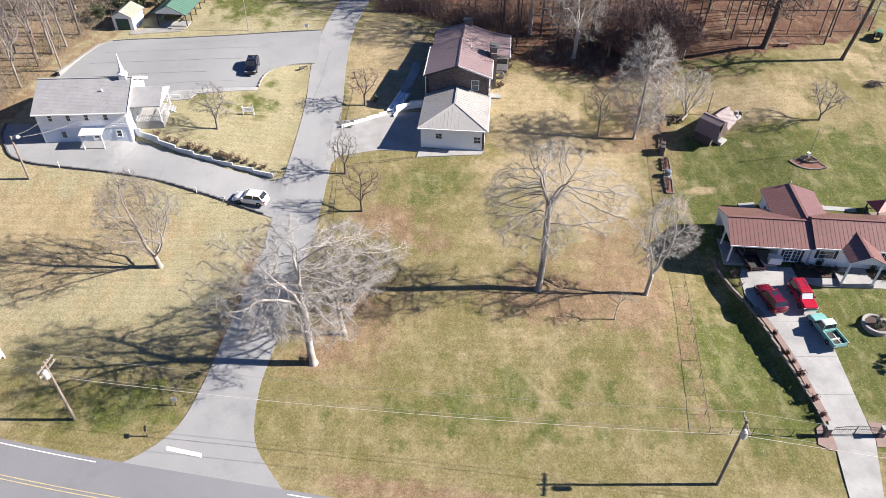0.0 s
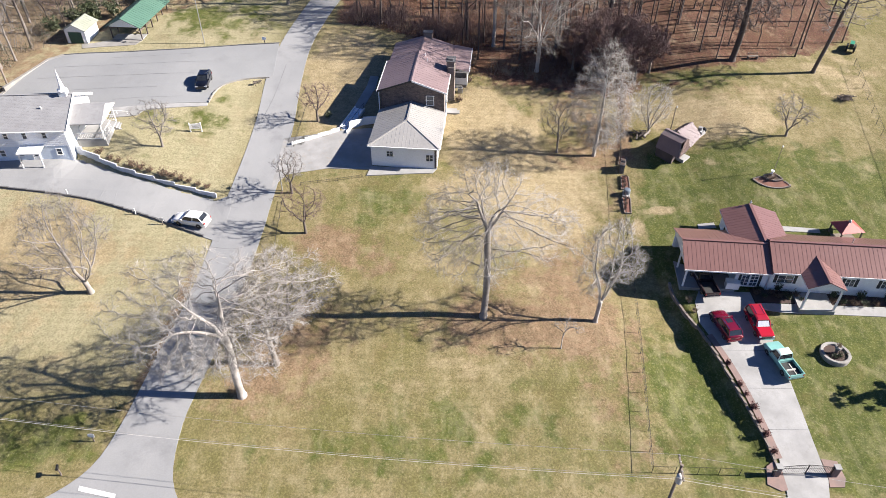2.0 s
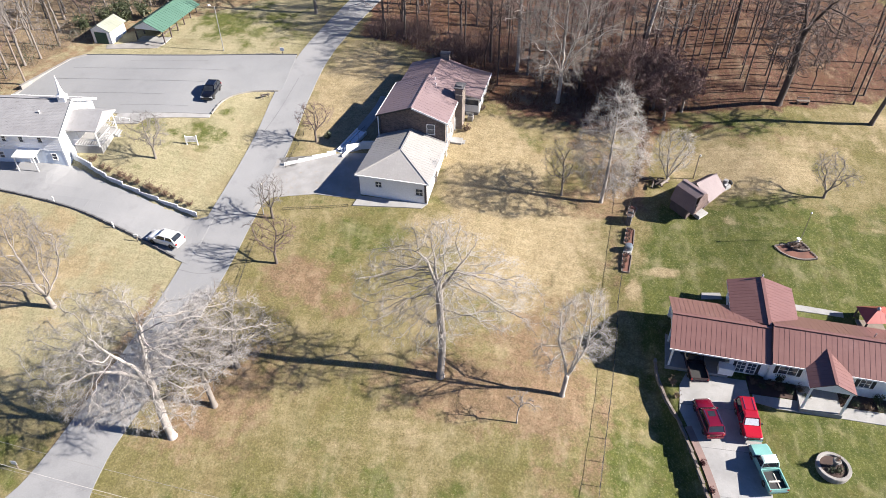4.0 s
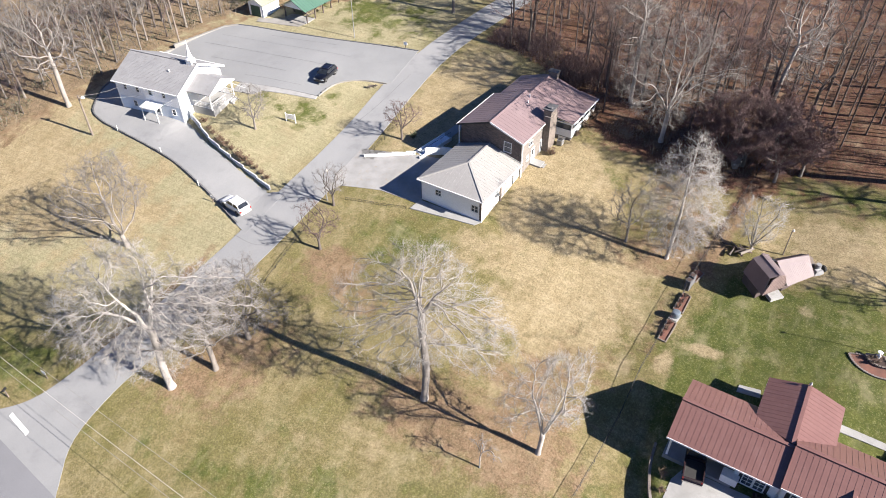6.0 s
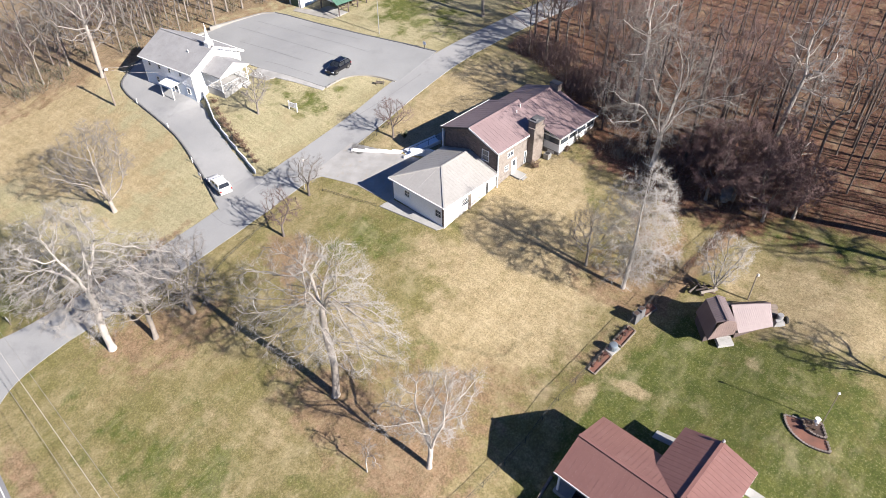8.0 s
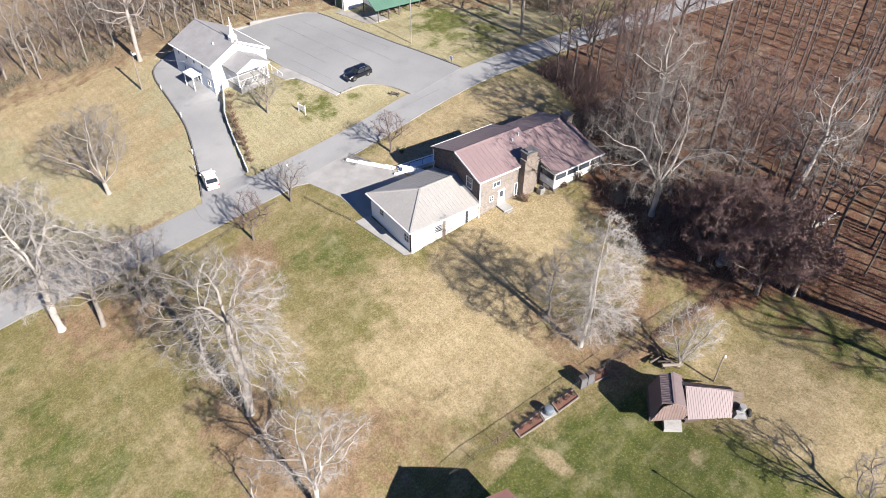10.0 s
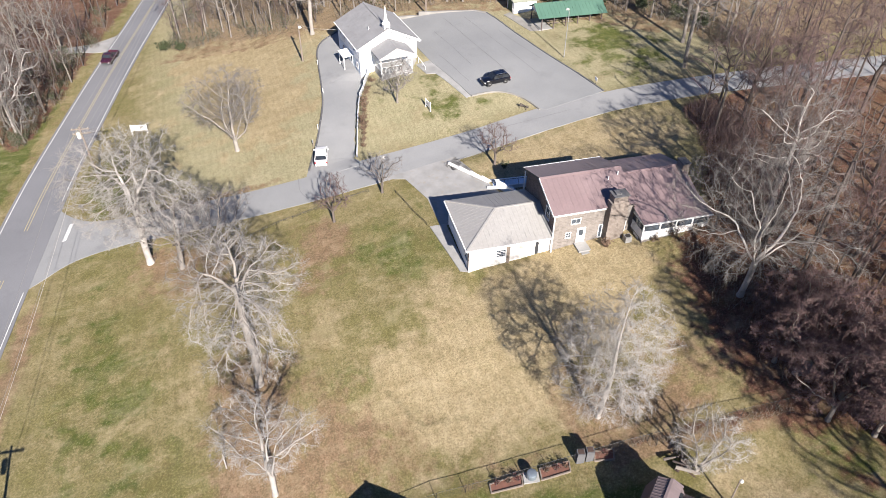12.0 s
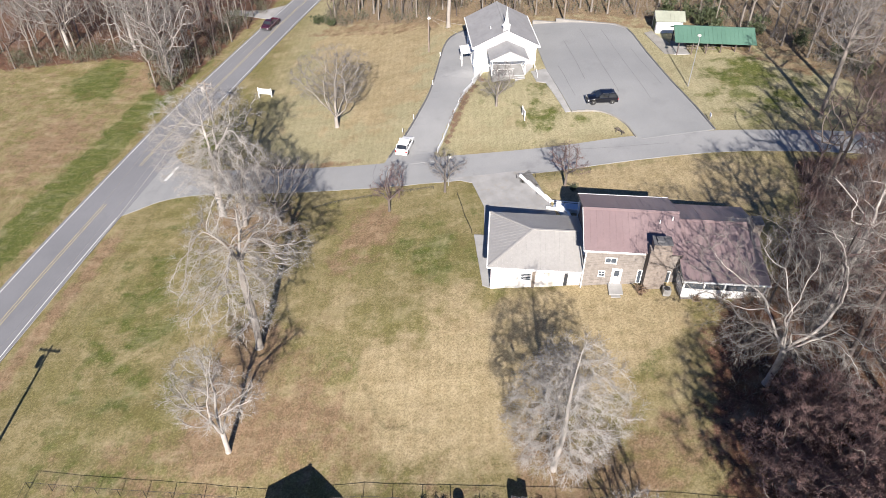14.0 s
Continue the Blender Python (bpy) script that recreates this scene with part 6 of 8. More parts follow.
def forest():
    rng = random.Random(77)
    spots = []

    def scatter(x0, x1, y0, y1, gap, want):
        tries = 0
        mine = []
        while len(mine) < want and tries < want * 40:
            tries += 1
            x, y = rng.uniform(x0, x1), rng.uniform(y0, y1)
            if not bool(wooded(x, y)):
                continue
            if -20.5 < x < 12 and abs(x - (-15.8 + 0.28 * max(y - 110, 0))) < 5 and y > 108:
                continue
            if 7 < x < 31 and y < 100.5 - 0.1 * abs(x - 28):
                continue
            if all((x - a) ** 2 + (y - b) ** 2 > gap * gap for a, b in spots):
                spots.append((x, y))
                mine.append((x, y))
        return mine

    place = [(43.5, 100.8), (45.3, 98.6), (56.9, 99.3), (58.6, 101.4), (57.3, 102.2), (52.3, 102.1), (65.2, 103.2), (65.7, 109.6), (42.8, 110.4), (58.8, 107.9), (36.8, 111.8), (35.7, 109.6), (38.9, 110.1), (42.3, 109.2), (38.6, 119.3), (32.2, 114.1), (28.0, 111.9), (29.7, 117.7), (24.9, 111.5)]
    spots += place
    near = place + scatter(28, 66, 104.5, 126, 5.0, 24) + scatter(24, 50, 102, 126, 2.8, 38) + scatter(8, 28, 99, 122, 3.2, 42) + scatter(-9, 10, 110, 124, 3.0, 28) + scatter(-75, -50, 48, 112, 2.3, 95) + scatter(-55, -16, 112, 134, 3.0, 40) + scatter(-80, -42, -8, 50, 2.4, 75)
    labels = {0: "slender bare woodland tree among leaf litter", 4: "bare forked woodland tree with grey bark", 6: "small bare understorey tree in the woods"}
    first = {}
    for x, y in near:
        i = rng.choice((4, 5, 5, 6, 7, 7)) if x < -14 else rng.choice((0, 1, 2, 3, 3, 0, 1, 6)) if x > 36 else rng.choice((0, 1, 2, 3, 4, 4, 4, 6, 6))
        if i not in first:
            T = thing("tree", labels[6 if i == 6 else 4 if i in (4, 5, 7) else 0], "tree", at(x, y), "woodland trees")
            part("trunk", BOLES[i][0], None, T)
            part("crown", BOLES[i][1], None, T, "fine leafless twigs")
            first[i] = T
        else:
            T = copy_thing(first[i], at(x, y, rng.uniform(0, 360)))
            s = rng.uniform(0.8, 1.18)
            T.scale = (s, s, s * rng.uniform(0.92, 1.08))
    far = scatter(-14, 26, 122, 185, 4.0, 80) + scatter(26, 68, 122, 190, 4.2, 115) + scatter(-130, -75, 30, 150, 4.0, 110) + scatter(-75, -4, 134, 190, 3.8, 130) + scatter(-150, -76, -40, 48, 3.6, 130)
    for wood_part, name, material, lab in ((0, "far_trunks", M_WOODS_BARK, "distant bare tree trunks deep in the woods"), (1, "far_twigs", M_TWIG_WOODS, "distant hazy bare twigs deep in the woods")):
        vs, fs, n = [], [], 0
        pick = random.Random(5)
        for x, y in far:
            src = FAR_MODELS[pick.randrange(5)][wood_part]
            a, s = pick.uniform(0, 6.28), pick.uniform(0.85, 1.2)
            v = np.array(src.v)
            c, q = math.cos(a) * s, math.sin(a) * s
            vs.append(np.c_[v[:, 0] * c - v[:, 1] * q + x, v[:, 0] * q + v[:, 1] * c + y, v[:, 2] * s + gz(x, y)])
            fs += [tuple(n + j for j in f) for f in src.f]
            n += len(v)
        me = bpy.data.meshes.new(name)
        me.from_pydata(np.concatenate(vs).tolist(), [], fs)
        me.materials.append(material)
        me.update()
        tagged(new(name, me), lab, "woods", kind="stuff")


forest()


# ---- brush and shrubs ----
def brush(name, spots, height, count, material, label, seed, leaf=None):
    """Thickets of thin stems at many places, as one mass."""
    rng = random.Random(seed)
    L = Limbs()
    for x, y, r in spots:
        z = gz(x, y)
        for _ in range(count):
            a, q = rng.uniform(0, 6.28), r * math.sqrt(rng.random())
            p = Vector((x + q * math.cos(a), y + q * math.sin(a), z - 0.05))
            h = height * rng.uniform(0.4, 1.15)
            d = Vector((rng.gauss(0, 0.35), rng.gauss(0, 0.35), 1)).normalized()
            mid = p + d * h * 0.5
            tip = mid + (d + Vector((rng.gauss(0, 0.4), rng.gauss(0, 0.4), 0.1))).normalized() * h * 0.5
            L.limb([p, mid, tip], [0.018, 0.012, 0.0], 3)
            for _k in range(2):
                b = mid + (tip - mid) * rng.random() * 0.6
                L.limb([b, b + Vector((rng.gauss(0, 0.4), rng.gauss(0, 0.4), rng.uniform(0.1, 0.6))) * h * 0.4], [0.009, 0.0], 3)
    ob = tagged(new(name, L.mesh(name, material, False)), label, "brush", kind="stuff")
    if leaf:
        me = leaf_cloud(rng, L.v, leaf[1], leaf[2], leaf[0])
        tagged(new(name + "_leaves", me), label + " leaves", "brush", kind="stuff")
    return ob


def thicket_spots(x0, x1, y0, y1, n, seed):
    rng = random.Random(seed)
    out = [(rng.uniform(x0, x1), rng.uniform(y0, y1), 1.6) for _ in range(n)]
    return [q for q in out if bool(wooded(q[0], q[1])) and not (-21 < q[0] < -6 and q[1] > 108)]


def rim_spots(line, seed, spread, radius, n):
    rng = random.Random(seed)
    out = []
    for _ in range(n):
        i = rng.randrange(len(line) - 1)
        t = rng.random()
        x = line[i][0] + (line[i + 1][0] - line[i][0]) * t + rng.gauss(0, spread)
        y = line[i][1] + (line[i + 1][1] - line[i][1]) * t + rng.gauss(0, spread)
        if bool(wooded(x, y)) and not (-21 < x < -8 and y > 108):
            out.append((x, y, radius * rng.uniform(0.5, 1.3)))
    return out


north_line = list(zip(*EDGE_NORTH))
brush("undergrowth", rim_spots(north_line[:8], 1, 3.0, 1.3, 80), 1.6, 22, M_BRUSH, "dry brown undergrowth at the woods' edge", 1)
brush("undergrowth", rim_spots(WEST_RIM[2:14], 2, 3.0, 1.5, 200), 2.0, 24, M_BRUSH, "dry brown thicket at the woods' edge", 2, (M_LEAF_GREEN, 9000, 0.1))
brush("undergrowth", rim_spots(FAR_RIM[1:10], 3, 4.0, 1.5, 210), 2.2, 24, M_BRUSH, "dry tangled thicket beside the highway", 3, (M_LEAF_GREEN, 24000, 0.1))
brush("thicket", thicket_spots(-85, -50, 50, 118, 300, 21) + thicket_spots(-60, -20, 114, 140, 200, 22), 3.6, 6, M_TWIG_GREY, "dense grey thicket of bare saplings", 21)
brush("thicket", thicket_spots(-90, -44, -20, 46, 300, 23), 3.4, 6, M_TWIG_GREY, "dense grey thicket of bare saplings", 23)
rngs = random.Random(9)
floor_spots = [(x, y, 1.0) for x, y in ((rngs.uniform(-8, 64), rngs.uniform(98, 150)) for _ in range(240)) if bool(wooded(x, y))]
brush("understorey", floor_spots, 1.3, 7, M_TWIG_ROSE, "thin reddish saplings over leaf litter", 4)
nook = [(21 + rngs.uniform(0, 13), 95.5 + rngs.uniform(0, 8), 1.2) for _ in range(64)]
brush("undergrowth", [q for q in nook if bool(wooded(q[0], q[1]))], 1.7, 16, M_TWIG_MAUVE, "dense purplish brush in the woods' corner", 7, (M_LEAF_RUSSET, 7000, 0.055))
corner = [(-4 + rngs.uniform(-5, 4), 107.8 + rngs.uniform(-2.5, 6), 1.3) for _ in range(60)] + [(5 + rngs.uniform(-6, 8), 105.0 + rngs.uniform(-2, 6), 1.3) for _ in range(60)]
corner = [q for q in corner if bool(wooded(q[0], q[1]))]
brush("undergrowth", corner, 3.0, 30, M_TWIG_MAUVE, "dense reddish brush behind the house", 6, (M_LEAF_RUSSET, 9000, 0.06))

fence_weeds = [(27.9 + 0.19 * (y - 76) + 0.1 + rngs.gauss(0, 0.18), y, 0.35) for y in np.arange(76.5, 93, 0.4)]
brush("weeds", fence_weeds, 0.75, 9, M_BRUSH, "dry weeds grown through the wire fence", 31)


def shrub(seed, radius, height, stem, leaf, count, size, label, place, category="shrub", group=""):
    """A low bush: a fan of stems with leaves gathered round their tips."""
    rng = random.Random(seed)
    L = Limbs()
    for _ in range(26):
        a = rng.uniform(0, 6.28)
        d = Vector((math.cos(a) * rng.uniform(0.2, 1), math.sin(a) * rng.uniform(0.2, 1), rng.uniform(0.6, 1.3)))
        d = Vector((d.x * radius, d.y * radius, d.z * height * 0.8))
        L.limb([Vector((d.x * 0.15, d.y * 0.15, -0.08)), d * 0.55 + Vector((0, 0, 0.05)), d], [0.014, 0.01, 0.0], 3)
    S = thing("shrub", label, category, place, group)
    part("stems", L.mesh("stems", stem, False), None, S)
    if count:
        tips = [v for v in L.v if v[2] > height * 0.25]
        part("foliage", leaf_cloud(rng, tips, count, size, leaf), None, S)
    return S


nandina = shrub(301, 0.34, 0.6, M_BRUSH, M_LEAF_RED, 420, 0.07, "small dark red bush in the planting strip", at(35.0, 38.9), group="driveway bushes")
for x, y, s in ((34.9, 40.6, 1.1), (34.75, 41.9, 0.75), (34.65, 43.3, 1.1), (34.4, 44.7, 0.7), (34.1, 45.7, 0.85), (33.6, 48.0, 0.85)):
    c = copy_thing(nandina, at(x, y, 57 * x))
    c.scale = (s, s, s)
wall_bush = shrub(305, 0.7, 0.85, M_BRUSH, M_LEAF_BROWN, 620, 0.06, "brown dormant shrub behind the block wall", at(-36.0, 76.3), group="shrubs along the block wall")
for x in (-34.3, -33.2, -31.2, -30.1, -29.0, -27.2, -26.2, -25.1, -24.1, -22.9, -21.8):
    yb = float(np.interp(x, [p[0] for p in church_wall], [p[1] for p in church_wall])) + 0.85
    c = copy_thing(wall_bush, at(x, yb, x * 83))
    s = 1.0 + 0.25 * math.sin(x * 5)
    c.scale = (s, s, s)
shrub(307, 1.5, 1.7, M_BRUSH, M_LEAF_GREEN, 1300, 0.13, "dark evergreen bush at the woods corner by the highway", at(-69.0, 48.0))
shrub(308, 1.3, 1.5, M_BRUSH, M_LEAF_GREEN, 1000, 0.13, "dark evergreen bush at the woods corner by the highway", at(-67.4, 50.6))
for i, (x, y, r) in enumerate(((-53.5, 106.5, 1.5), (-51.2, 108.8, 1.8), (-48.6, 110.2, 1.6), (-46.2, 111.6, 1.7), (-50.2, 112.2, 2.0), (-43.6, 117.0, 1.8), (-38.4, 121.0, 1.7), (-33.0, 124.0, 1.9), (-29.0, 125.4, 1.6))):
    shrub(380 + i, r, r * 1.5, M_BRUSH, M_LEAF_GREEN, 1500, 0.15, "dark evergreen bush at the edge of the woods", at(x, y))
shrub(309, 0.75, 1.0, M_BRUSH, M_LEAF_BROWN, 900, 0.07, "round brown shrub beside the chimney", at(8.1, 89.4))
shrub(311, 0.6, 0.9, M_BRUSH, M_LEAF_GREEN, 600, 0.07, "dark evergreen shrub on the stair bank", at(-9.2, 85.6))
for i, (x, y) in enumerate(((9.6, 94.0), (9.9, 96.0), (10.3, 98.4), (10.4, 100.2))):
    shrub(320 + i, 0.8, 1.1, M_BRUSH, M_LEAF_BROWN, 380, 0.07, "straggly brown shrub below the porch", at(x, y))
pile = Limbs()
rp = random.Random(330)
for _ in range(150):
    a, q, h = rp.uniform(0, 6.283), rp.uniform(0.4, 1.3), rp.uniform(0.05, 0.75)
    c = Vector((rp.gauss(0, 0.45), rp.gauss(0, 0.3), h * 0.7))
    d = Vector((math.cos(a), math.sin(a) * 0.7, rp.uniform(-0.25, 0.35))) * q
    pile.limb([c - d * 0.5, c + d * 0.1 + Vector((0, 0, 0.06)), c + d * 0.6], [rp.uniform(0.02, 0.06), 0.02, 0.005], 4)
heap_ = thing("brush_pile", "dark heap of cut branches on the lawn", "brush pile", at(60.1, 88.8))
part("branches", pile.mesh("branches", M_WOODS_BARK), None, heap_)
bench = thing("garden_bench", "low plain wooden bench at the woods' edge", "bench", at(50.5, 98.6, 4))
for y in (-0.16, 0.02, 0.2):
    part("seat_slat", Shape().box(-0.8, 0.8, y - 0.07, y + 0.07, 0.42, 0.46), M_POLE, bench)
for x in (-0.65, 0.65):
    part("leg", Shape().box(x - 0.05, x + 0.05, -0.2, 0.25, -0.1, 0.42), M_POLE, bench)
    part("back_post", Shape().box(x - 0.04, x + 0.04, 0.25, 0.31, 0.0, 0.85), M_POLE, bench)
part("back_rail", Shape().box(-0.8, 0.8, 0.21, 0.25, 0.7, 0.82), M_POLE, bench)
shrub(331, 0.8, 1.0, M_BRUSH, M_LEAF_BROWN, 260, 0.06, "brown suckers round the foot of the sycamore", at(-12.6, 44.6))
shrub(332, 0.55, 1.0, M_BRUSH, M_LEAF_GREEN, 260, 0.06, "straggly green vine clump at the road edge", at(-22.9, 42.5))
holly = shrub(333, 1.9, 5.2, M_BARK_DARK, M_LEAF_GREEN, 9000, 0.14, "tall dense evergreen holly in the yard", at(52.5, 44.6), "tree")
for i, (x, y, s) in enumerate(((39.2, 57.2, 0.45), (41.0, 56.2, 0.5), (42.0, 56.0, 0.55), (46.4, 55.6, 0.5), (47.4, 55.4, 0.6), (48.6, 55.3, 0.6), (49.6, 55.2, 0.7), (38.8, 56.6, 0.5), (39.6, 56.2, 0.45), (40.4, 56.7, 0.5), (41.8, 56.5, 0.5), (42.8, 56.3, 0.55), (43.4, 55.7, 0.4), (50.8, 55.3, 0.5), (52.9, 55.2, 0.55))):
    shrub(340 + i, s, s * 1.2, M_BRUSH, (M_LEAF_GREEN, M_LEAF_BROWN)[i % 2], 380, 0.06, "dark clipped shrub in the front bed", at(x, y))
for i, (x, y) in enumerate(((41.1, 57.0), (46.5, 56.0), (49.3, 55.9), (52.0, 55.7))):
    shrub(350 + i, 0.42, 1.25, M_BRUSH, M_LEAF_GREEN, 900, 0.07, "round dark clipped evergreen against the house front", at(x, y))
for i, (x, y) in enumerate(((27.6, 69.6), (27.8, 70.5), (27.9, 71.2), (28.1, 73.5), (28.3, 74.3), (28.4, 75.0), (28.5, 78.3))):
    shrub(360 + i, 0.42, 0.75, M_BARK_DARK, (M_LEAF_RED, M_LEAF_BROWN)[i % 2], 110, 0.06, "leggy brown shrub in the fence bed", at(x, y))
shrub(371, 0.7, 0.8, M_BARK_GREY, M_LEAF_BROWN, 160, 0.06, "dry ornamental shrub in the carport corner bed", at(31.6, 55.6))
shrub(372, 0.5, 0.7, M_BARK_GREY, M_LEAF_BROWN, 160, 0.06, "dry ornamental shrub in the carport corner bed", at(31.9, 54.2))


# ---- vehicles ----
def hoop(x, w, z0, z1, zt, wt):
    """One cross-section of a car body: sill, flank, shoulder, top."""
    return [(x, -w * 0.86, z0), (x, -w, z0 + 0.14), (x, -w, z1 - 0.12), (x, -w * 0.965, z1), (x, -wt, zt), (x, wt, zt), (x, w * 0.965, z1), (x, w, z1 - 0.12), (x, w, z0 + 0.14), (x, w * 0.86, z0)]


def wheels(V, xs, half, r, rims):
    for x in xs:
        for s in (-1, 1):
            t = Shape().lathe([(r * 0.62, -0.11), (r * 0.95, -0.11), (r, -0.07), (r, 0.07), (r * 0.95, 0.11), (r * 0.62, 0.11)], 20)
            t.v = [(x + a, s * (half - 0.1) + c, r + b) for a, b, c in t.v]
            tyre = part("wheel", t, M_RUBBER, V, "black tyre")
            q = Shape().lathe([(r * 0.1, 0.1), (r * 0.2, 0.115), (r * 0.55, 0.09), (r * 0.64, 0.105), (r * 0.64, -0.1)], 16)
            q.v = [(x + a, s * (half - 0.1) + s * c, r + b) for a, b, c in q.v]
            part("rim", q, rims, tyre, "bright wheel rim")


def lamps(V, front, rear, half, zf, zr, lw=0.42):
    for s in (-1, 1):
        a, b = sorted((s * half * 0.95, s * (half * 0.95 - lw)))
        part("headlight", Shape().box(front - 0.12, front + 0.015, a, b, zf - 0.09, zf + 0.08), M_LAMPGLASS, V, "clear headlight")
        a, b = sorted((s * half * 0.97, s * (half * 0.97 - lw * 0.6)))
        part("taillight", Shape().box(rear - 0.015, rear + 0.1, a, b, zr - 0.12, zr + 0.12), M_TAIL, V, "red tail light")


def car(name, label, category, place, body, stations, cabin, half, wheel_x, wheel_r=0.34, rails=False, sunroof=False):
    """A closed car. stations: x, half width, sill, shoulder, top; cabin: x at base front, roof front, roof rear, base rear, base z, roof z."""
    V = thing(name, label, category, place)
    V.scale = (1 / K,) * 3
    part("body", Shape().loft([hoop(x, w, z0, z1, zt, w * 0.8) for x, w, z0, z1, zt in stations]), body, V, smooth=True)
    bf, rf, rr, br, zb, zr = cabin
    wb, wt = half * 0.93, half * 0.78
    ring = lambda x0, x1, z, w: [(x0, -w, z), (x0, w, z), (x1, w, z), (x1, -w, z)]
    g = Shape().loft([ring(bf, br, zb - 0.05, wb), ring(rf + 0.02, rr - 0.02, zr - 0.05, wt + 0.015)])
    part("windows", g, M_CARGLASS, V, "dark car windows")
    roof = part("roof", Shape().loft([ring(rf - 0.03, rr + 0.03, zr - 0.07, wt + 0.035), ring(rf - 0.02, rr + 0.02, zr - 0.01, wt + 0.01), ring(rf - 0.25, rr + 0.3, zr + 0.05, wt * 0.75)]), body, V)
    for s in (-1, 1):
        for x0, x1 in ((bf, rf), (br, rr), ((bf + br) / 2 - 0.1, (rf + rr) / 2 - 0.1)):
            part("pillar", bar((x0, s * wb, zb - 0.04), (x1, s * (wt + 0.02), zr - 0.04), 0.07, 0.07), body, V)
        part("mirror", Shape().box(bf - 0.35, bf - 0.18, *sorted((s * half * 0.97, s * (half + 0.16))), zb + 0.02, zb + 0.16), body, V, "door mirror")
        if rails:
            part("roof_rail", bar((rf - 0.2, s * wt * 0.9, zr + 0.07), (rr + 0.2, s * wt * 0.9, zr + 0.07), 0.05, 0.05), M_CHROME, V, "silver roof rail")
    if sunroof:
        part("sunroof", Shape().box(rf - 0.95, rf - 0.3, -0.35, 0.35, zr + 0.03, zr + 0.06), M_CARGLASS, roof, "dark sunroof")
    front, rear = stations[-1][0], stations[0][0]
    part("bumper", Shape().box(front - 0.2, front + 0.05, -half * 0.9, half * 0.9, 0.28, 0.5), body, V)
    part("bumper", Shape().box(rear - 0.05, rear + 0.2, -half * 0.9, half * 0.9, 0.3, 0.55), body, V)
    part("grille", Shape().box(front - 0.02, front + 0.03, -half * 0.5, half * 0.5, 0.52, 0.68), M_TRIM, V, "black grille")
    wheels(V, wheel_x, half, wheel_r, M_RIM)
    lamps(V, front, rear, half, 0.66, 0.82)
    return V


SEDAN = [(-2.3, 0.72, 0.34, 0.86, 0.94), (-2.15, 0.84, 0.28, 0.92, 1.0), (-1.4, 0.9, 0.2, 0.93, 1.02), (0.0, 0.91, 0.18, 0.9, 0.98), (1.0, 0.9, 0.2, 0.86, 0.94), (2.0, 0.86, 0.26, 0.72, 0.80), (2.3, 0.70, 0.34, 0.62, 0.68)]
CROSS = [(-2.3, 0.74, 0.42, 0.92, 0.98), (-2.2, 0.86, 0.34, 1.02, 1.08), (-1.9, 0.92, 0.28, 1.06, 1.12), (-1.0, 0.94, 0.24, 1.05, 1.1), (0.2, 0.94, 0.23, 1.0, 1.06), (1.0, 0.93, 0.25, 0.96, 1.04), (1.6, 0.91, 0.28, 0.9, 0.99), (2.1, 0.84, 0.33, 0.8, 0.88), (2.32, 0.66, 0.4, 0.68, 0.74)]
SUVB = [(-2.25, 0.80, 0.4, 1.02, 1.08), (-2.1, 0.9, 0.32, 1.06, 1.12), (-1.2, 0.94, 0.25, 1.06, 1.12), (0.2, 0.94, 0.24, 1.02, 1.08), (1.0, 0.93, 0.26, 0.98, 1.06), (1.95, 0.88, 0.32, 0.88, 0.96), (2.25, 0.74, 0.4, 0.74, 0.8)]
car("white_crossover", "white crossover hatchback parked on the asphalt drive", "car", at(-22.3, 66.0, 168, 0.05), paint("white_car_paint", (0.80, 0.80, 0.80)), CROSS, (1.1, 0.35, -1.6, -2.12, 1.02, 1.58), 0.93, (1.4, -1.4), 0.37)
car("black_suv", "black sport utility vehicle parked on the lot", "car", at(-26.9, 91.6, -86, 0.06), paint("black_car_paint", (0.005, 0.0055, 0.009), 0.15), SUVB, (1.0, 0.35, -1.75, -2.15, 1.08, 1.66), 0.94, (1.4, -1.4), 0.37, rails=True)
car("red_suv", "red compact SUV parked on the concrete driveway", "car", at(34.35, 52.1, 101, 0.06), paint("red_car_paint", (0.12, 0.004, 0.018), 0.2), SUVB, (1.0, 0.35, -1.75, -2.15, 1.08, 1.62), 0.92, (1.4, -1.4), 0.36, rails=True, sunroof=True)
car("red_car", "dark red car standing inside the carport", "car", pose(33.6, 61.8, 2.96, 0, 0, -94), paint("dark_red_car_paint", (0.30, 0.012, 0.02), 0.25), SEDAN, (1.0, 0.25, -1.05, -1.8, 0.95, 1.42), 0.91, (1.4, -1.4))


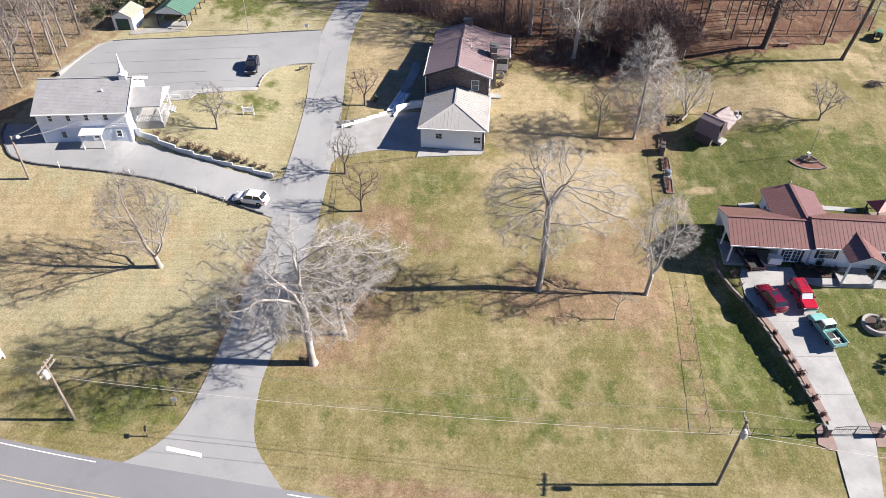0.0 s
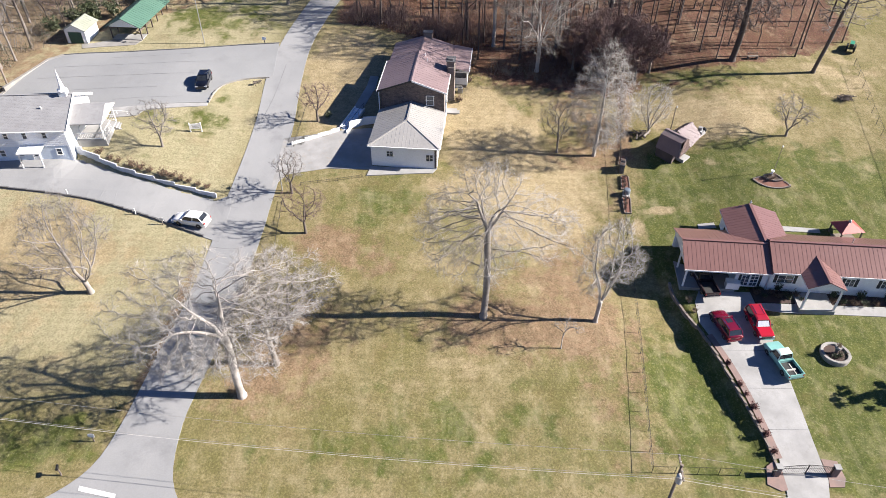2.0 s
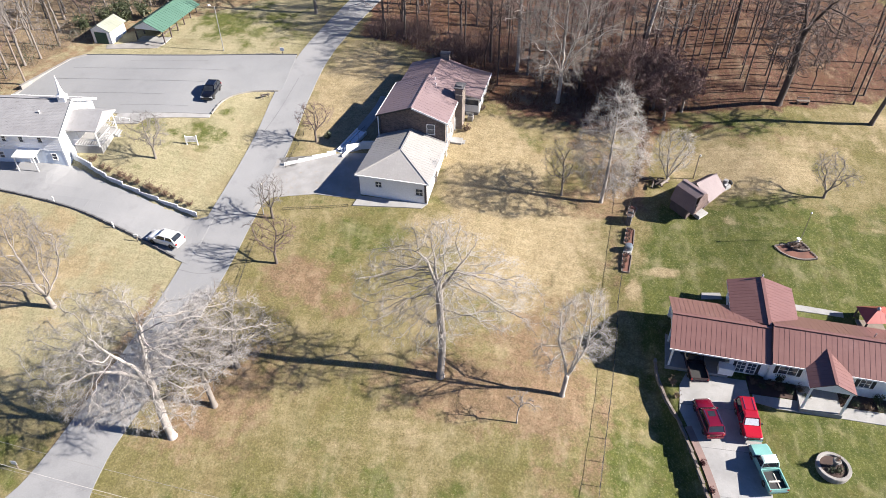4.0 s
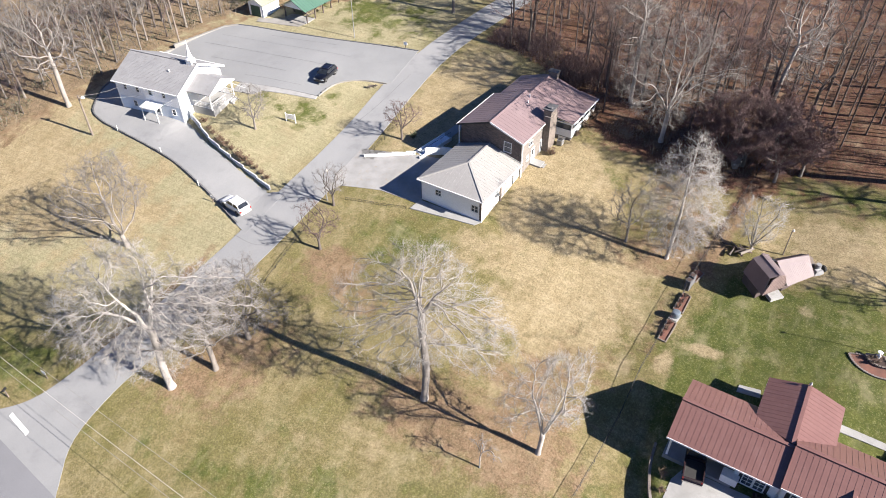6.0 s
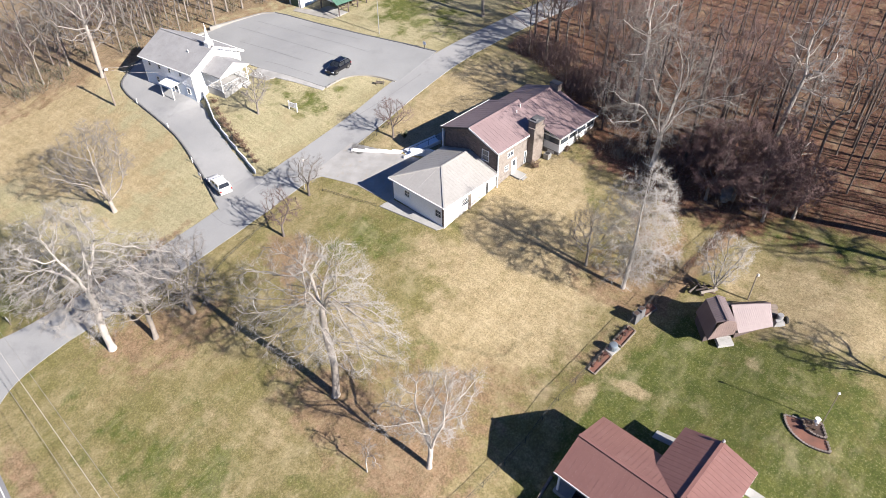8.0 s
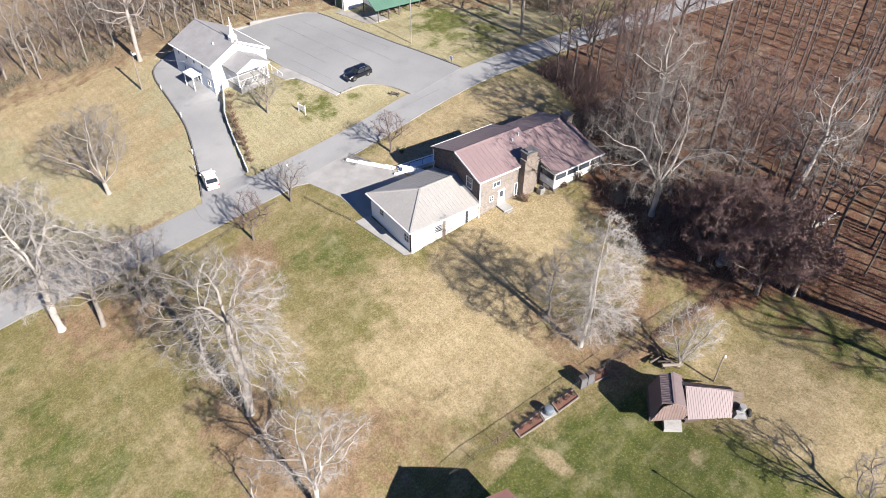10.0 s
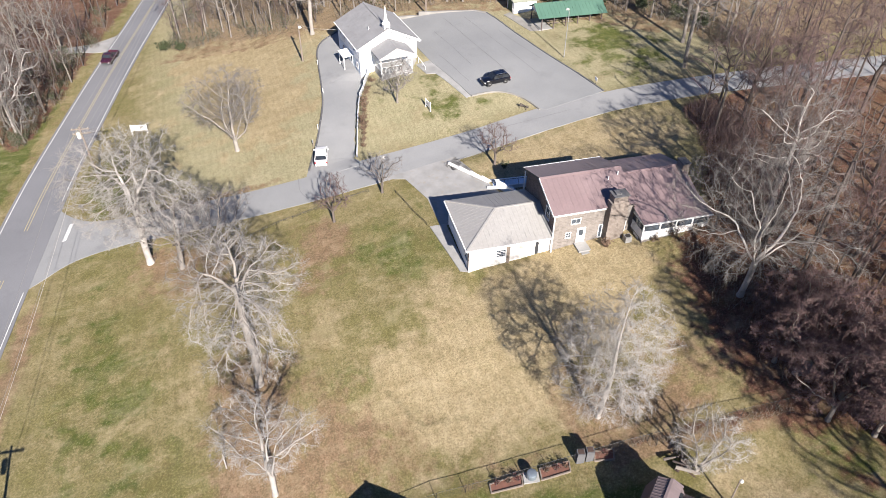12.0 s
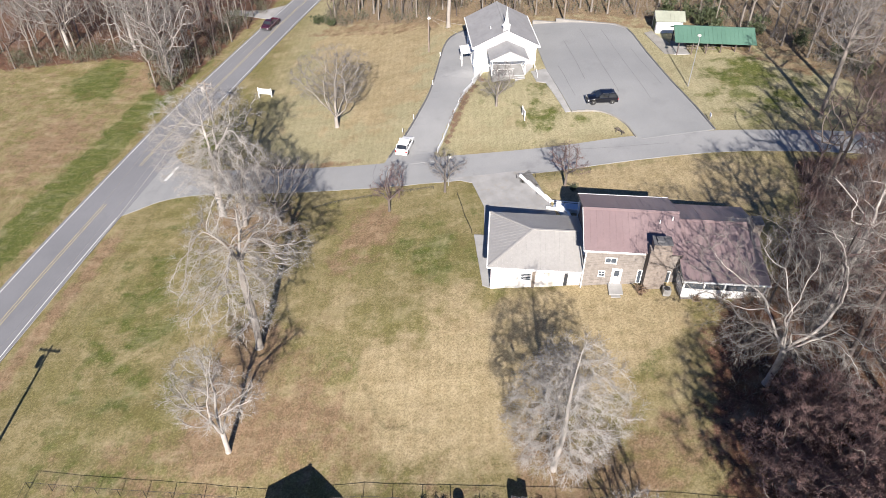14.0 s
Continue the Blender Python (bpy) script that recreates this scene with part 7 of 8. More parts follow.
def pickup(name, label, place, body, top, half=0.93, length=5.2, classic=False, cover=None, screen=None, hard_top=False, category="pickup truck"):
    """A pickup truck: bonnet, cab and open bed."""
    V = thing(name, label, category, place)
    V.scale = (1 / K,) * 3
    f, r = length / 2, -length / 2
    hood = 1.06 if classic else 1.12
    cab_f, cab_r = f - 1.35, f - 2.75
    st = [(cab_r - 0.02, half, 0.36, 0.98, hood), (cab_f, half, 0.34, 0.98, hood), (f - 0.5, half * 0.98, 0.36, 0.96, hood - 0.05), (f - 0.08, half * 0.94, 0.42, 0.86, hood - 0.14), (f, half * 0.88, 0.46, 0.78, hood - 0.22)]
    part("body", Shape().loft([hoop(x, w, z0, z1, zt, w * 0.86) for x, w, z0, z1, zt in st]), body, V)
    ring = lambda x0, x1, z, w: [(x0, -w, z), (x0, w, z), (x1, w, z), (x1, -w, z)]
    zr = 1.72
    part("windows", Shape().loft([ring(cab_f + 0.05, cab_r + 0.02, hood - 0.03, half * 0.9), ring(cab_f - 0.42, cab_r + 0.14, zr - 0.05, half * 0.76)]), M_CARGLASS, V, "dark cab windows")
    if screen:
        part("sunshade", Shape().loft([[(cab_f + 0.075, -half * 0.74, hood + 0.04), (cab_f + 0.075, half * 0.74, hood + 0.04), (cab_f + 0.06, half * 0.74, hood + 0.04), (cab_f + 0.06, -half * 0.74, hood + 0.04)], [(cab_f - 0.33, -half * 0.66, zr - 0.12), (cab_f - 0.33, half * 0.66, zr - 0.12), (cab_f - 0.35, half * 0.66, zr - 0.12), (cab_f - 0.35, -half * 0.66, zr - 0.12)]]), screen, V, "silver windscreen sunshade")
    part("roof", Shape().loft([ring(cab_f - 0.38, cab_r + 0.1, zr - 0.06, half * 0.79), ring(cab_f - 0.4, cab_r + 0.12, zr, half * 0.76), ring(cab_f - 0.6, cab_r + 0.3, zr + 0.05, half * 0.6)]), top, V)
    for s in (-1, 1):
        for x0, x1 in ((cab_f + 0.04, cab_f - 0.42), (cab_r + 0.02, cab_r + 0.14)):
            part("pillar", bar((x0, s * half * 0.9, hood - 0.02), (x1, s * half * 0.77, zr - 0.04), 0.08, 0.08), top, V)
        part("mirror", Shape().box(cab_f - 0.25, cab_f - 0.1, *sorted((s * half, s * (half + 0.2))), hood, hood + 0.16), M_TRIM, V, "door mirror")
    bed = part("bed", Shape().box(r, cab_r - 0.06, -half, half, 0.45, 0.62), body, V)
    for s in (-1, 1):
        part("bed_side", Shape().box(r, cab_r - 0.06, *sorted((s * half, s * (half - 0.1))), 0.5, 1.0), body, bed)
    part("bed_front", Shape().box(cab_r - 0.14, cab_r - 0.06, -half + 0.1, half - 0.1, 0.55, 1.0), body, bed)
    part("tailgate", Shape().box(r, r + 0.08, -half + 0.1, half - 0.1, 0.55, 1.0), body, bed)
    part("bed_floor", Shape().box(r + 0.08, cab_r - 0.14, -half + 0.1, half - 0.1, 0.62, 0.645), M_TRIM, bed, "dark bed liner")
    if hard_top:
        part("rear_windows", Shape().loft([ring(cab_r + 0.05, r + 0.06, hood - 0.08, half * 0.9), ring(cab_r + 0.05, r + 0.2, zr - 0.06, half * 0.77)]), M_CARGLASS, V, "dark rear side windows")
        shell = part("hard_top", Shape().loft([ring(cab_r + 0.11, r + 0.14, zr - 0.07, half * 0.8), ring(cab_r + 0.11, r + 0.16, zr - 0.01, half * 0.77), ring(cab_r + 0.11, r + 0.4, zr + 0.035, half * 0.6)]), top, V, "red hard top over the rear")
        for s in (-1, 1):
            part("pillar", bar((r + 0.06, s * half * 0.9, hood - 0.08), (r + 0.2, s * half * 0.78, zr - 0.04), 0.12, 0.1), top, V)
            part("roof_rail", bar((cab_r + 0.1, s * half * 0.5, zr + 0.05), (r + 0.4, s * half * 0.5, zr + 0.05), 0.04, 0.04), M_CHROME, shell, "thin bright roof rail")
    if cover:
        part("cargo", Shape().box(r + 0.9, r + 1.05, -0.5, 0.55, 0.65, 0.8).box(r + 0.3, cab_r - 0.4, -0.3, -0.22, 0.65, 0.72), cover, bed, "light planks lying in the bed")
    part("bumper", Shape().box(f - 0.03, f + 0.1, -half * 0.95, half * 0.95, 0.4, 0.58), M_CHROME, V, "chrome front bumper")
    part("bumper", Shape().box(r - 0.12, r, -half * 0.95, half * 0.95, 0.4, 0.56), M_CHROME, V, "chrome rear bumper")
    part("grille", Shape().box(f - 0.02, f + 0.03, -half * 0.6, half * 0.6, 0.6, 0.78), M_TRIM, V, "black grille")
    wheels(V, (f - 0.95, r + 1.05), half, 0.37, M_RIM)
    lamps(V, f, r, half, 0.74, 0.82, 0.26)
    return V


TEAL = paint("teal_truck_paint", (0.20, 0.42, 0.39), 0.3)
SHADE = surface("silver_sunshade", (0.75, 0.76, 0.78), (0.6, 0.61, 0.63), 3.0, 12.0, 0.35, metal=0.4)
PALE = paint("pale_truck_paint", (0.55, 0.72, 0.67), 0.3)
pickup("teal_pickup", "old two-tone teal and white pickup truck", at(38.75, 48.1, 102, 0.06), TEAL, PALE, 0.95, 5.0, True, M_PALEPOLE)
pickup("red_wagon", "bright red older two-door SUV on the concrete driveway", at(37.75, 52.35, -87, 0.06), paint("bright_red_paint", (0.36, 0.008, 0.02), 0.25), paint("bright_red_roof", (0.3, 0.009, 0.022), 0.3), 0.92, 4.5, True, None, SHADE, True, "car")
pickup("dark_pickup", "dark pickup truck parked under the carport", pose(33.6, 57.7, 2.96, 0, 0, 96), paint("dark_truck_paint", (0.035, 0.02, 0.022), 0.25), paint("dark_truck_roof", (0.03, 0.018, 0.02), 0.25), 0.95, 5.2)
pickup("maroon_pickup", "dark maroon pickup truck on the highway", pose(-70.5, 38.7, gz(-70.5, 38.7) + 0.07, 0, 0, -18), paint("maroon_truck_paint", (0.045, 0.012, 0.025), 0.25), paint("maroon_truck_roof", (0.04, 0.012, 0.022), 0.25), 0.95, 5.4)
chest = thing("storage_chest", "white storage chest standing in the carport", "storage chest", pose(36.4, 57.3, 2.96, 0, 0, -6))
part("box", Shape().box(-0.65, 0.65, -0.4, 0.4, 0.05, 0.8), M_WHITE, chest)
part("lid", Shape().box(-0.68, 0.68, -0.43, 0.43, 0.8, 0.9), M_WHITE, chest)
for sx in (-0.55, 0.55):
    part("foot", Shape().box(sx - 0.06, sx + 0.06, -0.35, 0.35, 0, 0.05), M_TRIM, chest)


paving("back_walk", [(42.2, 65.4), (48.5, 65.0), (48.5, 65.55), (43.5, 66.0), (42.2, 66.0)], M_CONCRETE, "pale concrete walk behind the ranch house", "path", 0.05)
paving("back_pad", [(35.2, 66.0), (37.2, 66.1), (37.1, 66.9), (35.3, 66.8)], M_CONCRETE, "small pale concrete pad behind the ranch house", "paving", 0.05)


# ---- barn in the back yard ----
def barn():
    B = thing("barn", "small gambrel barn with dusty pink metal roof", "barn", pose(35.3, 76.25, 0, 0, 0, 40))
    zb, ze, zk, zr = 5.1, 6.62, 8.3, 8.64
    x0, kw, xr, ke, x1 = -0.12, 0.46, 1.38, 2.2, 2.85
    yb = 3.85
    body = [(x0 + 0.12, zb), (x1 - 0.1, zb), (x1 - 0.1, ze), (ke - 0.05, zk - 0.15), (xr, zr - 0.12), (kw + 0.1, zk - 0.15), (x0 + 0.12, ze - 0.1)]
    n = len(body)
    part("body", Shape().add([(x, y + 0.22 * (x - x0) * (y < 2), z) for y in (1.25, yb - 0.1) for x, z in body], [tuple(range(n)), tuple(range(n, 2 * n))[::-1]] + [(i, n + i, n + (i + 1) % n, (i + 1) % n) for i in range(n)]), M_SHEDWALL, B, "weathered dark board walls")
    roof = part("roof", bar((xr, 0.75, zr + 0.03), (xr, yb + 0.05, zr + 0.03), 0.2, 0.05), M_PINKROOF, B, "gambrel metal roof")
    roof_slope(roof, [(kw, yb, zk), (kw, 0.86, zk), (xr, 0.72, zr), (xr, yb, zr)], 0.24, M_PINKROOF, 0.03)
    roof_slope(roof, [(x0, yb, ze), (x0, 0.36, ze), (kw, 0.86, zk), (kw, yb, zk)], 0.24, M_SHEDROOF, 0.015)
    roof_slope(roof, [(ke, 0.92, zk), (ke, yb, zk), (xr, yb, zr), (xr, 0.72, zr)], 0.24, M_PINKROOF, 0.02)
    roof_slope(roof, [(x1 + 0.1, 1.08, ze), (x1 + 0.1, yb, ze), (ke, yb, zk), (ke, 0.92, zk)], 0.24, M_PINKROOF, 0.02)
    roof_slope(roof, [(x0, 0.34, ze), (x1 + 0.1, 1.06, ze), (ke, 0.9, zk), (xr, 0.7, zr), (kw, 0.84, zk)], 0.22, M_RUSTROOF, 0.025)
    part("verge_trim", bar((xr + 0.04, yb + 0.05, zr + 0.02), (ke + 0.04, yb + 0.05, zk + 0.02), 0.12, 0.1), M_PINKROOF, B, "pale metal verge trim")
    part("hip_trim", bar((x0, 0.35, ze + 0.03), (kw, 0.85, zk + 0.03), 0.07, 0.05), M_PINKROOF, B, "pale metal hip trim")
    part("gable_vent", Shape().box(ke - 0.12, ke + 0.22, 2.95, 3.4, zk - 0.5, zk + 0.02), M_DARK, B, "dark vent beside the wing roof")
    wing = [(x1 - 0.1, 1.25), (6.0, 1.95), (6.1, 3.95), (x1 - 0.1, 3.85)]
    part("wing", Shape().prism(wing, zb, 6.95), M_SHEDWALL, B, "low board-sided wing")
    wr = part("wing_roof", bar((x1 - 0.5, 3.07, 8.17), (6.25, 3.25, 8.17), 0.16, 0.05), M_PINKROOF, B, "ribbed metal wing roof")
    roof_slope(wr, [(x1 - 0.12, 0.72, 6.93), (6.18, 1.5, 6.93), (6.25, 3.25, 8.15), (x1 - 0.5, 3.07, 8.15)], 0.2, M_PINKROOF, 0.02)
    roof_slope(wr, [(6.25, 4.15, 7.55), (x1 - 0.5, 4.0, 7.55), (x1 - 0.5, 3.07, 8.15), (6.25, 3.25, 8.15)], 0.2, M_PINKROOF, 0.02)
    part("gable", Shape().loft([[(x, 1.95, 6.9), (x + 0.1, 3.95, 6.9), (x + 0.1, 3.95, 7.5), (x + 0.05, 3.25, 8.05), (x, 1.95, 7.1)] for x in (5.95, 6.05)]), M_SHEDWALL, B, "board gable")
    door(B, 1.75, 1.5, zb + 0.35, 0.9, 1.05, -90, M_SHEDWALL, "dark plank barn door", False)
    part("doorstep", Shape().box(1.1, 2.5, 0.35, 1.45, zb - 0.1, zb + 0.78), M_CONCRETE, B, "pale concrete slab at the door")
    rng = random.Random(31)
    for i in range(14):
        x, y = 3.1 + i * 0.23, 0.95 + 0.23 * i * 0.24 + rng.uniform(-0.08, 0.12)
        z = zb + 0.2 + 0.07 * i
        part("plank", bar((x, y, z + rng.uniform(0, 0.2)), (x + rng.uniform(0.3, 0.75), y + rng.uniform(-0.15, 0.3), z + rng.uniform(0.1, 0.45)), rng.uniform(0.08, 0.25), 0.1), (M_BARK_DARK, M_POLE, M_SHEDWALL)[i % 3], B, "scrap lumber below the eave")
    return B


barn()
junk = thing("scrap_pile", "pile of scrap and tools at the barn's end", "scrap", pose(38.85, 82.7, gz(38.85, 82.7), 0, 0, 40))
part("drum", Shape().lathe([(0.28, 0), (0.29, 0.4), (0.28, 0.85)], 12, (0.2, -0.3)), M_GALV, junk)
part("crate", Shape().box(-0.4, 0.3, 0.1, 0.8, 0, 0.5), M_POLE, junk)
tyre_ = Shape().lathe([(0.2, -0.09), (0.34, -0.09), (0.36, 0), (0.34, 0.09), (0.2, 0.09)], 14)
tyre_.v = [(0.75 + z, x - 0.5, y + 0.36) for x, y, z in tyre_.v]
part("tyre", tyre_, M_RUBBER, junk, "old black tyre")
part("board_stack", Shape().box(-0.5, 0.5, 0.9, 1.7, 0, 0.25).box(-0.35, 0.6, 1.0, 1.5, 0.25, 0.4), M_POLE, junk, "weathered stacked boards")
part("tarp", Shape().loft([[(-0.5, -1.0, 0), (0.6, -1.0, 0), (0.6, -0.4, 0), (-0.5, -0.4, 0)], [(-0.3, -0.9, 0.45), (0.4, -0.85, 0.5), (0.45, -0.5, 0.4), (-0.3, -0.5, 0.5)]]), M_GALV, junk, "grey crumpled tarp")

heap = thing("log_pile", "dark tangled heap of old logs and limbs under the tree", "log pile", at(31.9, 83.0, 20))
rh = random.Random(17)
part("log", Shape().tube((-0.2, -0.75, 0.3), (1.3, 0.15, 0.4), 0.16, 0.13, 8), M_BARK_GREY, heap, "pale weathered log")
for i in range(16):
    a, q = rh.uniform(0, 6.283), rh.uniform(0.5, 1.1)
    cx, cy, cz = rh.gauss(0, 0.4), rh.gauss(0, 0.35), rh.uniform(0.12, 0.5)
    part("log", Shape().tube((cx - q * math.cos(a) * 0.6, cy - q * math.sin(a) * 0.6, max(0.06, cz - 0.2)), (cx + q * math.cos(a) * 0.6, cy + q * math.sin(a) * 0.6, cz + rh.uniform(0, 0.3)), rh.uniform(0.05, 0.15), 0.05, 7), (M_BARK_DARK, M_MULCH, M_WOODS_BARK)[i % 3], heap)


# ---- small garage and picnic pavilion behind the lot ----
def small_garage():
    g = thing("small_garage", "small white garage with tan-green metal roof", "garage", pose(-47.4, 103.2, 0, 0, 0, -4))
    zb, ze, zr = 8.8, 11.2, 12.0
    for x in (-3.1, -0.12):
        part("wall", Shape().box(x, x + 0.12, 0, 3.9, zb, ze), M_SIDING, g, "white side wall")
    for y in (0.06, 3.84):
        part("gable_wall", gable_end(-3.1, 0.0, y, zb, ze, ze, -1.55, zr - 0.05, 0.12), M_SIDING, g, "white gable wall")
    roof = part("roof", bar((-1.55, -0.3, zr + 0.02), (-1.55, 4.2, zr + 0.02), 0.2, 0.06), M_PALEROOF, g, "tan-green gable roof")
    roof_slope(roof, [(0.3, -0.3, ze - 0.12), (0.3, 4.2, ze - 0.12), (-1.55, 4.2, zr), (-1.55, -0.3, zr)], 0.6, M_PALEROOF, 0.02)
    roof_slope(roof, [(-3.4, 4.2, ze - 0.12), (-3.4, -0.3, ze - 0.12), (-1.55, -0.3, zr), (-1.55, 4.2, zr)], 0.6, M_PALEROOF, 0.02)
    dr = part("door", Shape().box(-2.6, -0.55, -0.03, 0.02, zb + 0.2, ze - 0.35), M_GREENDOOR, g, "dark green garage door")
    part("door_trim", Shape().box(-2.72, -2.6, -0.05, 0.0, zb + 0.2, ze - 0.3).box(-0.55, -0.43, -0.05, 0.0, zb + 0.2, ze - 0.3).box(-2.72, -0.43, -0.05, 0.0, ze - 0.35, ze - 0.23), M_WHITE, dr, "white door trim")
    return g


def pavilion():
    p = thing("picnic_pavilion", "open picnic pavilion with green metal roof", "pavilion", pose(-41.9, 104.6, 0, 0, 0, -5))
    zb, ze, zr = 9.2, 11.35, 12.6
    L, hw = 10.2, 2.3
    part("floor", Shape().prism([(-hw, -0.2), (hw, -0.2), (hw, L), (-hw, L)], 8.4, zb + 0.15), M_CONCRETE, p, "concrete pavilion floor")
    roof = part("roof", bar((0, -0.6, zr + 0.03), (0, L + 0.5, zr + 0.03), 0.24, 0.06), M_GREENROOF, p, "green metal gable roof")
    roof_slope(roof, [(hw + 0.45, -0.6, ze - 0.1), (hw + 0.45, L + 0.5, ze - 0.1), (0, L + 0.5, zr), (0, -0.6, zr)], 0.6, M_GREENROOF, 0.03)
    roof_slope(roof, [(-hw - 0.45, L + 0.5, ze - 0.1), (-hw - 0.45, -0.6, ze - 0.1), (0, -0.6, zr), (0, L + 0.5, zr)], 0.6, M_GREENROOF, 0.03)
    for y in (0.1, L - 0.2):
        part("gable_board", gable_end(-hw, hw, y, ze - 0.25, ze - 0.05, ze - 0.05, 0, zr - 0.12, 0.06), M_SIDING, p, "white gable board")
    for i in range(6):
        y = 0.1 + i * (L - 0.3) / 5
        for s in (-1, 1):
            part("post", Shape().box(s * hw - 0.07, s * hw + 0.07, y - 0.07, y + 0.07, zb, ze), M_SHEDWALL, p, "dark timber post")
    for s in (-1, 1):
        part("beam", Shape().box(s * hw - 0.06, s * hw + 0.06, 0, L, ze - 0.22, ze - 0.02), M_WHITE, p, "white eave beam")
    return p


small_garage()
pavilion()
paving("pavilion_walk", [(-47.6, 101.6), (-40.2, 102.9), (-39.6, 104.4), (-44.0, 104.4), (-46.8, 103.2), (-48.2, 102.9)], M_WALK, "pale gravel apron before the pavilion", "paving", 0.06)
tbl = thing("picnic_table", "wooden picnic table under the pavilion", "table", pose(-41.2, 107.0, 9.36, 0, 0, -5))
part("tabletop", Shape().box(-0.4, 0.4, -0.9, 0.9, 0.7, 0.75), M_POLE, tbl)
for s in (-1, 1):
    part("bench", Shape().box(s * 0.72 - 0.14, s * 0.72 + 0.14, -0.9, 0.9, 0.42, 0.46), M_POLE, tbl)
    part("leg", bar((-0.75, s * 0.6, 0.0), (0.35, s * 0.6, 0.7), 0.06, 0.09), M_POLE, tbl)
    part("leg", bar((0.75, s * 0.6 + 0.06, 0.0), (-0.35, s * 0.6 + 0.06, 0.7), 0.06, 0.09), M_POLE, tbl)
    part("brace", Shape().box(-0.8, 0.8, s * 0.6 - 0.03, s * 0.6 + 0.03, 0.36, 0.42), M_POLE, tbl)
for y in (2.4, 4.8, 7.2):
    copy_thing(tbl, pose(-41.2 + 0.087 * y, 107.0 + y, 9.36, 0, 0, -5))


# ---- poles, cables and lamps ----
def utility_pole(x, y, h, label, arms=1, can=True, heading=0, material=None, lean=(0, 0)):
    P = thing("utility_pole", label, "utility pole", at(x, y, heading))
    m = material or M_POLE
    part("pole", Shape().tube((0, 0, -0.3), (lean[0], lean[1], h), 0.15, 0.10, 10), m, P)
    for i in range(arms):
        z = h - 0.35 - 0.6 * i
        arm = part("crossarm", Shape().box(-0.06, 0.06, -1.1, 1.1, z - 0.06, z + 0.06), m, P)
        for yy in (-0.95, -0.4, 0.4, 0.95):
            part("insulator", Shape().lathe([(0.03, z + 0.06), (0.05, z + 0.12), (0.03, z + 0.2)], 8, (0, yy)), M_PALEPOLE, arm)
        part("brace", bar((0.02, -0.6, z), (0.1, 0, z - 0.5), 0.03, 0.03), M_GALV, P)
    if can:
        tr = Shape().lathe([(0.05, h - 1.65), (0.24, h - 1.6), (0.25, h - 0.85), (0.1, h - 0.75)], 12, (0.0, -0.38))
        part("transformer", tr, M_PALEPOLE, P, "pale grey transformer can")
    return P


utility_pole(23.5, 32.1, 8.9, "weathered timber utility pole with transformer", 1, True, -6)
utility_pole(-32.9, 37.9, 7.9, "timber utility pole with pale crossarms and lamp", 2, True, -8)
lamp_pole = utility_pole(-49.2, 68.6, 5.9, "plain timber pole carrying a yard lamp", 0, False, 0)
part("lamp_arm", Shape().tube((0, 0, 5.5), (0.75, 0.1, 5.75), 0.03, 0.03, 6), M_GALV, lamp_pole, "short metal lamp arm")
part("lamp_head", Shape().lathe([(0.1, 5.6), (0.26, 5.66), (0.22, 5.8), (0.06, 5.9)], 12, (0.75, 0.1)), M_WHITE, lamp_pole, "white lamp head")
utility_pole(-53.2, 90.1, 7.0, "plain timber pole at the woods' edge", 0, False, 0)
utility_pole(-96, 52.5, 8.5, "timber utility pole beside the highway", 1, False, -14)
utility_pole(82, 23.5, 8.9, "timber utility pole farther along the highway", 1, False, -6)


def cable(a, b, sag, label="thin sagging overhead cable", r=0.014, material=None):
    a, b = Vector(a), Vector(b)
    L = Limbs()
    pts = [a.lerp(b, t) - Vector((0, 0, sag * 4 * t * (1 - t))) for t in np.linspace(0, 1, 25)]
    L.limb(pts, [r] * 25, 4)
    ob = new("cable", L.mesh("cable", material or M_WIRE, False))
    return tagged(ob, label, "cable")


ZR, ZL = gz(23.5, 32.1), gz(-32.9, 37.9)
for dy, dz in ((-0.95, 8.75), (0.95, 8.75), (0.1, 6.9)):
    low = dz < 8
    cable((23.5, 32.1 + dy, ZR + dz), (-32.9, 37.9 + dy, ZL + dz - 1.0), 0.9, "pale overhead service cable" if low else "thin sagging overhead cable", 0.018 if low else 0.014, M_PALEPOLE if low else None)
    cable((23.5, 32.1 + dy, ZR + dz), (82, 23.5 + dy, gz(82, 23.5) + dz), 0.9, "pale overhead service cable" if low else "thin sagging overhead cable", 0.018 if low else 0.014, M_PALEPOLE if low else None)
    cable((-32.9, 37.9 + dy, ZL + dz - 1.0), (-96, 52.5 + dy, gz(-96, 52.5) + dz - 0.4), 0.9)
cable((-49.2, 68.6, gz(-49.2, 68.6) + 5.8), (-48.6, 75.2, 9.8), 0.35)
cable((-49.2, 68.6, gz(-49.2, 68.6) + 5.6), (-45.2, 75.4, 9.0), 0.3)


def yard_lamp(x, y, h, label, material, arm=(0.7, 0.0), head=0.2):
    P = thing("street_lamp", label, "street lamp", at(x, y))
    part("pole", Shape().tube((0, 0, -0.3), (0, 0, h), 0.07, 0.045, 10), material, P)
    part("arm", Shape().tube((0, 0, h - 0.25), (arm[0], arm[1], h), 0.03, 0.03, 6), M_GALV, P)
    part("head", Shape().lathe([(0.08, h - 0.12), (head, h - 0.08), (head * 0.9, h + 0.05), (0.06, h + 0.14)], 12, (arm[0], arm[1])), M_PALEPOLE, P, "pale lamp head")
    return P


